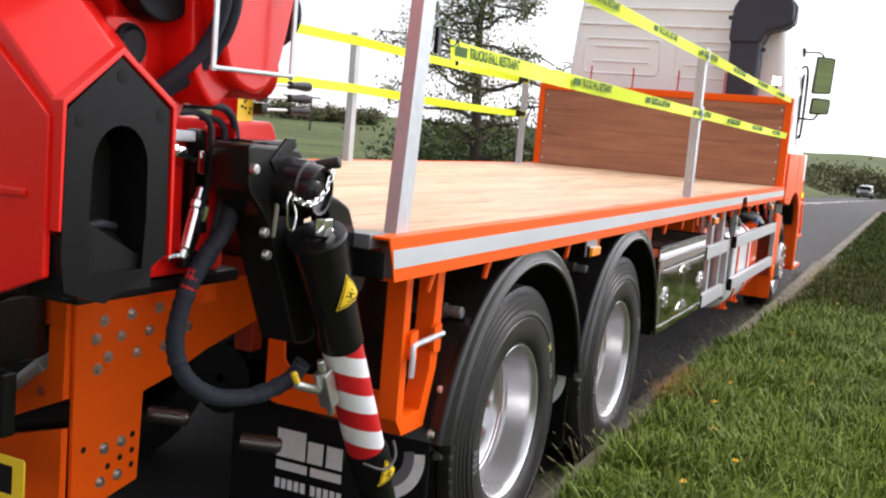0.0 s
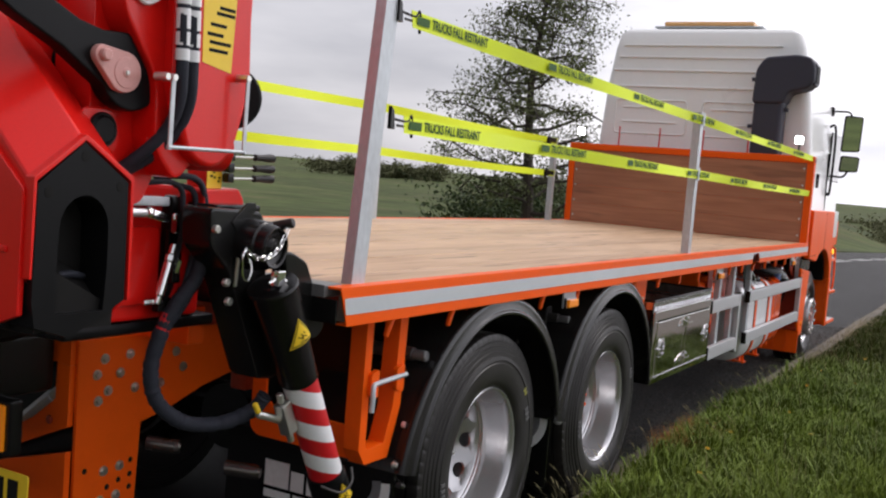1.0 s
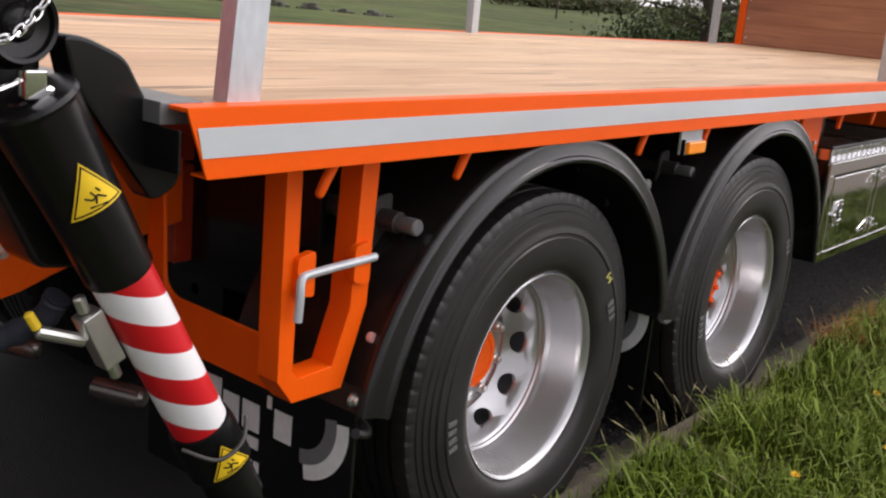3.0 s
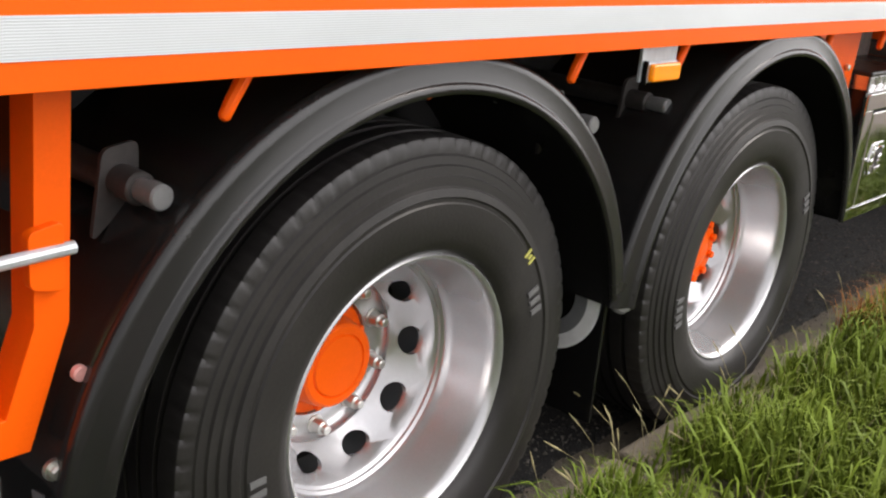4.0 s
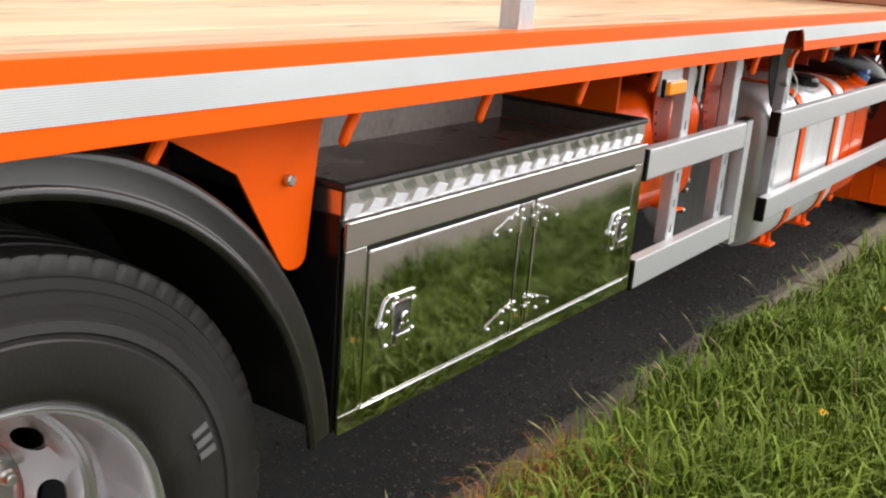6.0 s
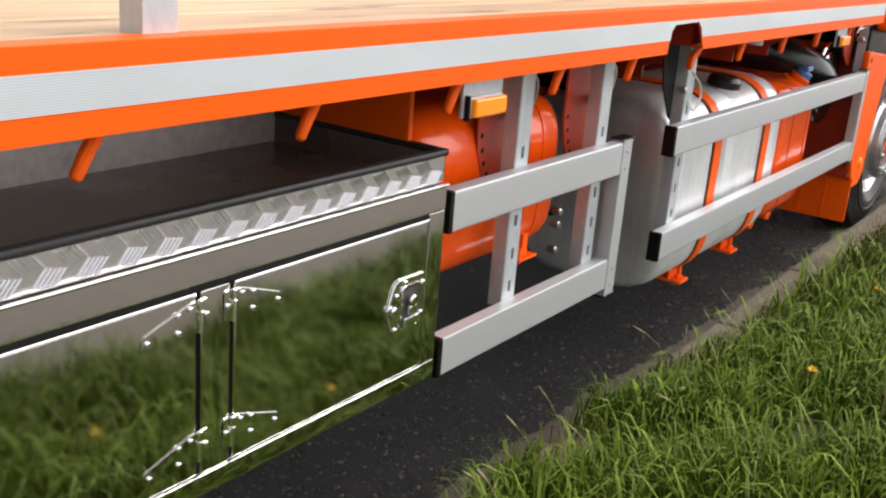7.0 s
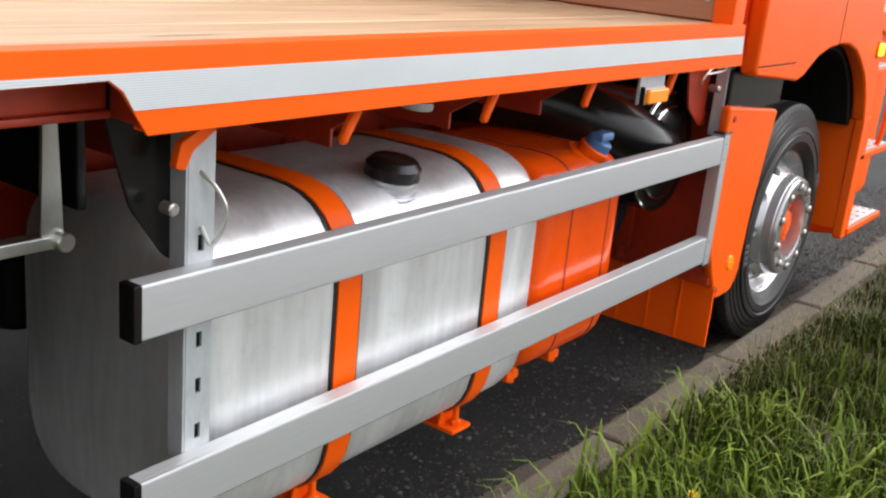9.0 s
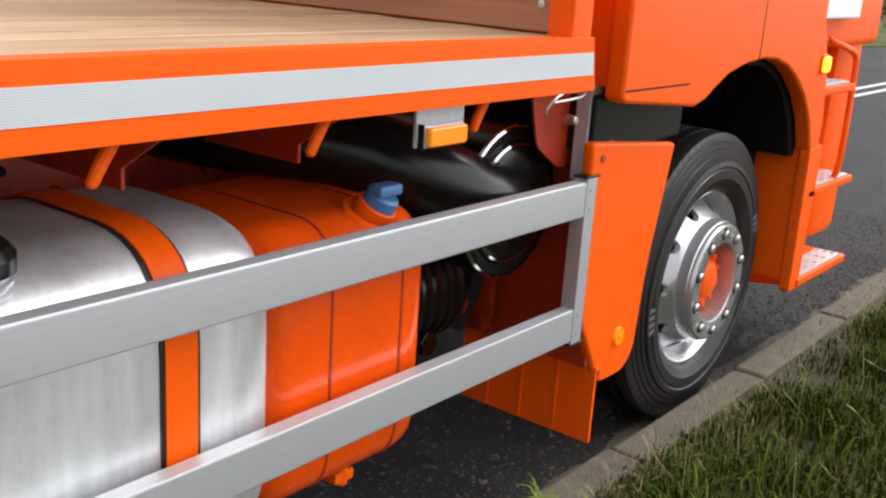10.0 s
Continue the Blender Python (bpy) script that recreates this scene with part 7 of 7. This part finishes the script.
part("rear_beam", Shape().box(-2.4, -0.9, -0.15, -0.03, 0.42, 0.56, 0.01), BLACK, truck)
tl = part("rear_lamp", Shape().box(-1.3, -0.772, -0.54, -0.495, 0.757, 0.928, 0.01), BLACK, truck, "rear lamp cluster")
part("lens", Shape().box(-1.28, -0.796, -0.55, -0.539, 0.77, 0.912, 0.005), AMBER, tl, "amber rear lens")
pl = part("number_plate", Shape().prism(rounded([(-1.25, 0.584), (-1.25, 0.702), (-0.730, 0.702), (-0.730, 0.584)], 0.012), "y", -0.506, -0.5, 0.001), YELLOW, truck, "yellow rear number plate with plain black bars")
for k in range(7):
    part("plate_bar", Shape().box(-1.205 + k * 0.065, -1.16 + k * 0.065, -0.5085, -0.5065, 0.604, 0.679, 0), INK_AND_SHADE, pl)
for x, y, z in ((-0.5, 0.2, 0.615), (-0.8, 0.12, 0.66)):
    part("chrome_end", Shape().lathe([(-0.1, 0.026), (0.0, 0.027), (0.018, 0.024), (0.026, 0.016), (0.028, 0)], (x + 0.02, y + 0.04, z - 0.005), (0.9, 0.42, -0.05), 20), DARK_STEEL, truck, "rounded dark steel spindle end")


# ---- distance ----
def leaf_cloud(centres, per, spread, size, rng, flat=0.6):
    """Many small leaf-shaped faces scattered round each centre."""
    n = len(centres) * per
    c = np.repeat(np.asarray(centres, float), per, axis=0)
    p = c + rng.normal(0, 1, (n, 3)) * spread * np.array([1, 1, flat])
    d = rng.normal(0, 1, (n, 3))
    d /= np.linalg.norm(d, axis=1)[:, None]
    e = np.cross(d, rng.normal(0, 1, (n, 3)))
    e /= np.linalg.norm(e, axis=1)[:, None]
    s = size * rng.uniform(0.6, 1.5, (n, 1))
    v = np.stack([p - d * s, p + e * s * 0.5, p + d * s, p - e * s * 0.5], 1).reshape(-1, 3)
    return v


def quads(name, v, mat):
    n = len(v) // 4
    me = bpy.data.meshes.new(name)
    me.vertices.add(len(v))
    me.vertices.foreach_set("co", v.astype(np.float32).ravel())
    me.loops.add(n * 4)
    me.loops.foreach_set("vertex_index", np.arange(n * 4, dtype=np.int32))
    me.polygons.add(n)
    me.polygons.foreach_set("loop_start", np.arange(0, n * 4, 4, dtype=np.int32))
    me.update(calc_edges=True)
    me.validate()
    me.materials.append(mat)
    return me


def tree(at, tall, wide, seed, label, per=42, leaf=0.038):
    rng = random.Random(seed)
    t = thing("tree", at, label, "tree")
    base = Vector(at)
    sh, tips = Shape(), []
    trunk = [base + Vector((0.12 * math.sin(k * 0.9), 0.1 * math.cos(k * 1.3), tall * k / 10)) for k in range(11)]
    sh.tube(trunk, [0.16 * (1 - k / 11.5) + 0.01 for k in range(11)], 10)
    for k in range(46):
        f = 0.14 + 0.84 * k / 46
        i = min(9, int(f * 10))
        p = trunk[i].lerp(trunk[i + 1], f * 10 - i)
        a = k * 2.4 + rng.uniform(-0.5, 0.5)
        reach = wide * (1.05 - 0.75 * abs(f - 0.35) ** 0.9 - 0.15 * f) * rng.uniform(0.55, 1.1)
        rise = rng.uniform(0.0, 0.35)
        path = [p]
        for j in range(1, 6):
            q = p + Vector((math.cos(a), math.sin(a), rise)) * reach * j / 5 + Vector((rng.uniform(-1, 1), rng.uniform(-1, 1), rng.uniform(-0.7, 0.9))) * 0.09 * j
            path.append(q)
            for m in range(3):
                s = q + Vector((rng.gauss(0, 1), rng.gauss(0, 1), rng.gauss(0.1, 0.6))) * 0.26
                if j > 1:
                    tips.append(s)
                    sh.tube([q, s], [0.012, 0.004], 4)
        sh.tube(path, [0.05 * (1 - j / 6) * (1.1 - f * 0.6) + 0.006 for j in range(6)], 6)
    part("trunk", sh, BARK, t)
    crown = new("crown", quads("crown", leaf_cloud(tips, per, 0.17, leaf, np.random.default_rng(seed), 0.7), LEAF))
    PLACED[crown.name] = Vector((0, 0, 0))
    crown.parent = t
    crown.matrix_parent_inverse = Matrix.Translation(-base)
    return t


tree((-8.75, 20.3, 0.0), 6.9, 2.7, 3, "tall dark-leaved roadside tree with an open ragged crown")


def hedge(name, spots, size, leaf, per, seed, label, mat=None, low=0.0):
    rng = np.random.default_rng(seed)
    c = []
    for x, y, w, h in spots:
        for k in range(int(60 * w * h)):
            u = rng.normal(0, 0.42, 3)
            c.append((x + u[0] * w, y + u[1] * w, low + max(0.05, h * (0.5 + 0.42 * u[2] * 1.2))))
    ob = tagged(new(name, quads(name, leaf_cloud(c, per, size, leaf, rng), mat or HEDGE_LEAF)), label, "hedge", "", "stuff")
    return ob


rng0 = random.Random(8)
spots = [(-10.6 + 0.03 * (y - 20) - 0.5 * rng0.random(), y, 1.2 + 0.6 * rng0.random(), 1.6 + 0.5 * rng0.random()) for y in [22.0 + 1.2 * k for k in range(18)]]
hedge("hedge", spots, 0.22, 0.06, 14, 5, "dense dark green bushes below the roadside tree")
far_spots = [(-10 - 5 * rng0.random(), 115 + 11.0 * k, 4.0, 1.6 + 0.9 * rng0.random()) for k in range(8)]
far_spots += [(-16 + 3.2 * k, 137 + 3 * rng0.random(), 3.6, 2.9 + 0.7 * rng0.random()) for k in range(22)]
hedge("far_hedge", far_spots, 0.5, 0.2, 4, 6, "distant hazy olive hedgerow at the foot of the hill", HAZE_LEAF, dip(130))
wood_spots = [(-math.sin(radians(a)) * 230, math.cos(radians(a)) * 230, 5 + 3 * rng0.random(), 2.2 + 2.4 * rng0.random()) for a in (36.0, 34.6, 33.9, 33.0, 32.4, 31.6, 30.6, 29.7)]
c = []
rr = np.random.default_rng(9)
for x, y, w, h in wood_spots:
    z0 = terrain_height(x, y)
    for k in range(120):
        u = rr.normal(0, 0.4, 3)
        c.append((x + u[0] * w * 0.6, y + u[1] * w * 0.6, z0 + max(0.3, h * (0.5 + 0.45 * u[2]))))
tagged(new("far_wood", quads("far_wood", leaf_cloud(c, 12, 0.7, 0.32, rr), HAZE_LEAF)), "distant clump of trees on the skyline, paled for haze", "wood", "", "stuff")
walls = Shape()
for x0, y0, x1, y1 in ((-75, 52, -56, 62),):
    m = 130
    for k in range(m):
        t = k / m
        x, y = x0 + (x1 - x0) * t + rng0.uniform(-0.4, 0.4), y0 + (y1 - y0) * t + rng0.uniform(-0.4, 0.4)
        s = rng0.uniform(0.06, 0.19) * (1.3 + math.sin(k * 0.37))
        z = terrain_height(x, y)
        walls.box(x - s, x + s, y - s * 0.5, y + s * 0.5, z - 0.2, z + s * rng0.uniform(0.6, 1.5), s * 0.35, 2)
solo("field_wall", walls, STONE, "tumbled dark dry stone field wall", "wall", "stuff")
pole = thing("utility_pole", (-78, 120, 0), "wooden telegraph pole with a cross arm standing in the field", "pole")
zp = terrain_height(-78, 120)
part("pole_shaft", Shape().cyl((-78, 120, zp), (-78, 120, 4.2), 0.14, 8, 0.11), BARK, pole)
part("cross_arm", Shape().box(-79.4, -76.6, 119.9, 120.1, 3.9, 4.08, 0.02), BARK, pole)


def far_car(at):
    x, y, z = at
    c = thing("car", at, "silver hatchback approaching far along the road", "car")
    body = [(-0.85, 0.35), (-0.87, 0.8), (-0.75, 0.95), (-0.6, 1.42), (0.6, 1.42), (0.75, 0.95), (0.87, 0.8), (0.85, 0.35)]
    part("body", Shape().prism([(x + p[0], z + p[1]) for p in body], "y", y, y + 3.9, 0.12, 3), WHEEL, c)
    part("windscreen", Shape().prism([(x - 0.68, z + 0.97), (x - 0.57, z + 1.34), (x + 0.57, z + 1.34), (x + 0.68, z + 0.97)], "y", y - 0.02, y + 0.02, 0.005), GLASS_DARK, c)
    part("grille", Shape().box(x - 0.4, x + 0.4, y - 0.02, y + 0.02, z + 0.5, z + 0.65, 0.01), BLACK, c)
    for s in (-0.62, 0.62):
        part("headlight", Shape().box(x + s - 0.14, x + s + 0.14, y - 0.03, y + 0.03, z + 0.66, z + 0.8, 0.02), STRIPE_WHITE, c)
    for s in (-0.72, 0.72):
        for d in (0.7, 3.2):
            part("tyre", Shape().cyl((x + s - 0.1, y + d, z + 0.31), (x + s + 0.1, y + d, z + 0.31), 0.31, 16), RUBBER, c)


far_car((-4.9, 120, dip(120)))


# ---- kerb stones and grass ----
kerb = tagged(new("kerb"), "low worn concrete kerb between road and verge", "kerb", "", "structure")
PLACED[kerb.name] = Vector((0, 0, 0))
for k in range(40):
    y = -5.2 + 0.915 * k
    rk = random.Random(k)
    sh = Shape().box(-0.088 + rk.uniform(-0.004, 0.004), 0.042, y + 0.005, y + 0.908, -0.2, 0.098 + rk.uniform(-0.005, 0.004), 0.018, 3)
    part("kerb_stone", sh, KERB, kerb)


def gutter_dust():
    """A thin ragged drift of brown dust lying against the kerb."""
    ys = [-6 + 0.03 * k for k in range(700)]
    sh, v, f = Shape(), [], []
    for y in ys:
        w = float(np.interp(y, [0, 2.5, 5.5, 7.0], [0.13, 0.17, 0.16, 0.11])) + 0.05 * noise.noise((1.0, y * 0.8, 0)) + 0.035 * noise.noise((2.0, y * 4.0, 0)) + 0.02 * noise.noise((3.0, y * 13.0, 0))
        v += [(-0.084 - w, y, 0.0012), (-0.084 - w * 0.6, y, 0.006), (-0.084 - w * 0.25, y, 0.014), (-0.0845, y, 0.026)]
    for i in range(len(ys) - 1):
        f += [(i * 4 + k, i * 4 + k + 1, i * 4 + 5 + k, i * 4 + 4 + k) for k in range(3)]
    solo("gutter_dust", sh.raw(v, f), GUTTER, "brown dust and grit drifted along the foot of the kerb", "dust", "stuff", angle=180)


gutter_dust()


def verge_height(x):
    return float(np.interp(x, [0.04, 0.3, 1.2, 4.0], [0.09, 0.11, 0.12, 0.135]))


def blades(name, pos, tall, width, rng, mat, label, lean=0.5):
    n = len(pos)
    a = rng.uniform(0, 2 * np.pi, n)
    d = np.stack([np.cos(a), np.sin(a), np.zeros(n)], 1)
    s = np.stack([-np.sin(a), np.cos(a), np.zeros(n)], 1)
    bend = rng.uniform(0.1, 1.0, (n, 1)) * lean
    h, w = tall[:, None], width[:, None]
    up = np.array([0, 0, 1.0])
    p1 = pos + up * h * 0.5 + d * h * bend * 0.22
    p2 = pos + up * h * 0.85 + d * h * bend * 0.62
    p3 = pos + up * h * (1.0 - 0.25 * bend) + d * h * bend * 1.1
    v = np.stack([pos - s * w, pos + s * w, p1 - s * w * 0.8, p1 + s * w * 0.8, p2 - s * w * 0.5, p2 + s * w * 0.5, p3], 1).reshape(-1, 3)
    k = np.arange(n) * 7
    tris = np.concatenate([np.stack([k + q for q in t], 1) for t in ((0, 1, 3), (0, 3, 2), (2, 3, 5), (2, 5, 4), (4, 5, 6))], 1).reshape(-1, 3)
    me = bpy.data.meshes.new(name)
    me.vertices.add(len(v))
    me.vertices.foreach_set("co", v.astype(np.float32).ravel())
    me.loops.add(len(tris) * 3)
    me.loops.foreach_set("vertex_index", tris.astype(np.int32).ravel())
    me.polygons.add(len(tris))
    me.polygons.foreach_set("loop_start", np.arange(0, len(tris) * 3, 3, dtype=np.int32))
    me.polygons.foreach_set("use_smooth", np.ones(len(tris), dtype=bool))
    me.update(calc_edges=True)
    me.materials.append(mat)
    return tagged(new(name, me), label, "grass", "", "stuff")


def scatter(n, x0, x1, y0, y1, rng, edge=True):
    x, y = rng.uniform(x0, x1, n), rng.uniform(y0, y1, n)
    # clumps, and a ragged border towards the kerb
    cl = np.array([noise.noise((a * 3.1, b * 3.1, 0.0)) for a, b in zip(x, y)])
    border = np.array([np.interp(b, [-1, 2.2, 3.6, 4.6, 5.4, 6.0, 6.8, 8.0, 11.0], [-0.03, -0.02, -0.02, -0.08, -0.085, -0.05, 0.035, 0.05, 0.08]) + 0.05 * noise.noise((0.3, b * 1.7, 5.0)) + 0.03 * noise.noise((0.9, b * 6.0, 2.0)) for b in y])
    keep = (rng.uniform(-0.75, 0.5, n) < cl)
    if edge:
        keep &= x > border
    x, y, cl = x[keep], y[keep], cl[keep]
    z = np.interp(x, [0.04, 0.3, 1.2, 4.0], [0.085, 0.105, 0.115, 0.13])
    z = z - 0.027 * np.clip(y - 32.0, 0, 98)
    return np.stack([x, y, z], 1), cl


gr = np.random.default_rng(21)
for nm, n, box, tall, wide in (("grass", 150000, (-0.09, 1.22, -4.0, 12.0), 0.13, 0.0031), ("grass", 14000, (1.2, 1.46, -4.0, 4.3), 0.13, 0.0034), ("grass", 24000, (-0.05, 1.22, -14.0, -4.0), 0.13, 0.008), ("grass", 30000, (3.7, 6.5, -3.0, 16.0), 0.16, 0.006), ("grass", 40000, (0.0, 1.22, 12.0, 32.0), 0.12, 0.006),
                               ("grass", 30000, (0.08, 9.0, 32.0, 95.0), 0.22, 0.02)):
    p, cl = scatter(n, *box, gr)
    t = tall * gr.uniform(0.45, 1.25, len(p)) * (1 + 0.5 * cl)
    w = wide * gr.uniform(0.7, 1.5, len(p))
    edge = np.clip((p[:, 0] - np.interp(p[:, 1], [5.0, 6.5], [-0.05, 0.04])) / 0.28, 0, 1)      # trampled low beside the kerb
    low = np.interp(p[:, 1], [2.0, 4.0, 5.6, 6.6], [0.7, 0.9, 0.85, 0.28])
    t = t * (low + (1 - low) * edge)
    along = p[:, 1] + 2.2 * cl + gr.normal(0, 0.5, len(p))
    # by distance along the verge: darker shorter blades ahead, paler ones before
    worn, paler = along > 7.8, (along < 5.0) & (p[:, 1] > 1.8)
    for sel, mat, short, label in ((~worn & ~paler, GRASS, 1.0, "thick green grass on the roadside verge"), (paler, PALER_GRASS, 1.0, "paler yellowish green grass on the roadside verge"), (worn, DULL_GRASS, 0.7, "short dull olive grass farther along the verge")):
        if sel.any():
            blades(nm, p[sel], t[sel] * short, w[sel], gr, mat, label, 0.9)
p, cl = scatter(12000, 0.05, 1.15, -3.0, 8.0, gr)
blades("broad_leaves", p, gr.uniform(0.09, 0.2, len(p)), np.full(len(p), 0.006) * gr.uniform(0.6, 1.3, len(p)), gr, BROAD, "broader bright grass blades among the verge", 1.3)
p, cl = scatter(900, 0.1, 1.2, -1, 12, gr)
blades("dry_stalks", p, gr.uniform(0.16, 0.30, len(p)), np.full(len(p), 0.0011), gr, STRAW, "pale dry grass stalks among the verge", 0.5)
p, cl = scatter(7000, -0.03, 0.18, -1, 14, gr, False)
blades("kerb_thatch", p, gr.uniform(0.02, 0.07, len(p)), np.full(len(p), 0.0014), gr, STRAW, "short dry grass and thatch along the kerb", 1.6)
p, cl = scatter(2600, -0.06, 0.2, 3.55, 4.35, gr, False)
blades("dead_stalks", p, gr.uniform(0.05, 0.16, len(p)), np.full(len(p), 0.0016), gr, RUSTY, "rusty brown dead stalks in a patch beside the kerb", 1.2)
heads = Shape()
rh = random.Random(31)
for k in range(120):
    x, y = rh.uniform(-0.04, 0.12) if k % 2 else rh.uniform(0.0, 0.6), rh.uniform(1.5, 7.0) if k % 2 else rh.uniform(-0.5, 11)
    z, h = verge_height(max(x, 0.13)), rh.uniform(0.08, 0.19)
    lx, ly = rh.uniform(-0.09, 0.03), rh.uniform(-0.09, 0.05)
    heads.tube([(x, y, z), (x + lx * 0.4, y + ly * 0.4, z + h * 0.7), (x + lx, y + ly, z + h)], 0.0007, 4)
    heads.tube([(x + lx, y + ly, z + h), (x + lx * 1.2, y + ly * 1.2, z + h + 0.012), (x + lx * 1.5, y + ly * 1.5, z + h + 0.03)], [0.0012, 0.0028, 0.0008], 5)
solo("seed_heads", heads, STRAW, "feathery pale grass seed heads leaning over the kerb", "grass", "stuff")


def flower(at, r, seed):
    rf = random.Random(seed)
    f = thing("dandelion", at, "small yellow dandelion flower in the grass", "flower", "verge flowers")
    x, y, z = at
    part("stem", Shape().tube([(x, y, z - 0.14), (x + 0.004, y, z - 0.06), (x, y, z)], 0.0018, 5), GRASS, f)
    pet = Shape()
    for k in range(18):
        a, e = k * 2.399, 0.25 + 0.75 * (k / 18)
        d, s = Vector((math.cos(a) * e, math.sin(a) * e, 0.6 - 0.5 * e)).normalized(), Vector((-math.sin(a), math.cos(a), 0))
        c = Vector(at)
        pet.raw([c - s * r * 0.08, c + s * r * 0.08, c + d * r + s * r * 0.14, c + d * r - s * r * 0.14], [(0, 1, 2, 3)])
    part("petals", pet, PETAL, f)


for k, (x, y) in enumerate(((0.42, 2.9), (0.62, 2.35), (0.30, 4.1), (0.5, 5.0), (0.42, 6.15), (0.36, 7.3), (0.75, 4.4), (0.33, 3.4), (0.9, 5.7), (0.6, 8.4), (0.48, 1.9), (0.7, 6.9))):
    flower((x, y, 0.215 + 0.02 * math.sin(k * 2.1)), 0.018, k)


def pebbles(n, x0, x1, y0, y1, size, seed, mat, label):
    """Loose grit lying on the road, thickest towards the kerb."""
    rg = np.random.default_rng(seed)
    x = x1 - (x1 - x0) * rg.uniform(0, 1, n) ** 2.2
    y = rg.uniform(y0, y1, n)
    s = size * rg.uniform(0.4, 1.4, (n, 1)) * rg.choice([0.6, 1.0, 1.8], (n, 1), p=[0.6, 0.32, 0.08])
    octa = np.array([(1, 0, 0), (0, 1, 0), (-1, 0, 0), (0, -1, 0), (0, 0, 0.7), (0, 0, -0.5)], float)
    v = np.stack([x, y, np.full(n, 0.002)], 1)[:, None, :] + octa[None] * s[:, None, :] * rg.uniform(0.6, 1.3, (n, 6, 1))
    k = np.arange(n) * 6
    tris = np.concatenate([np.stack([k + q for q in t], 1) for t in ((0, 1, 4), (1, 2, 4), (2, 3, 4), (3, 0, 4), (1, 0, 5), (2, 1, 5), (3, 2, 5), (0, 3, 5))], 1).reshape(-1, 3)
    me = bpy.data.meshes.new("grit")
    me.from_pydata(v.reshape(-1, 3).tolist(), [], tris.tolist())
    me.materials.append(mat)
    tagged(new("grit", me), label, "gravel", "", "stuff")


pebbles(30000, -0.95, -0.12, 1.5, 13.0, 0.0052, 3, GRIT, "loose grey grit in the gutter beside the kerb")
pebbles(12000, -1.9, -0.3, 1.5, 12.0, 0.0045, 4, GRIT, "scattered grit on the asphalt")
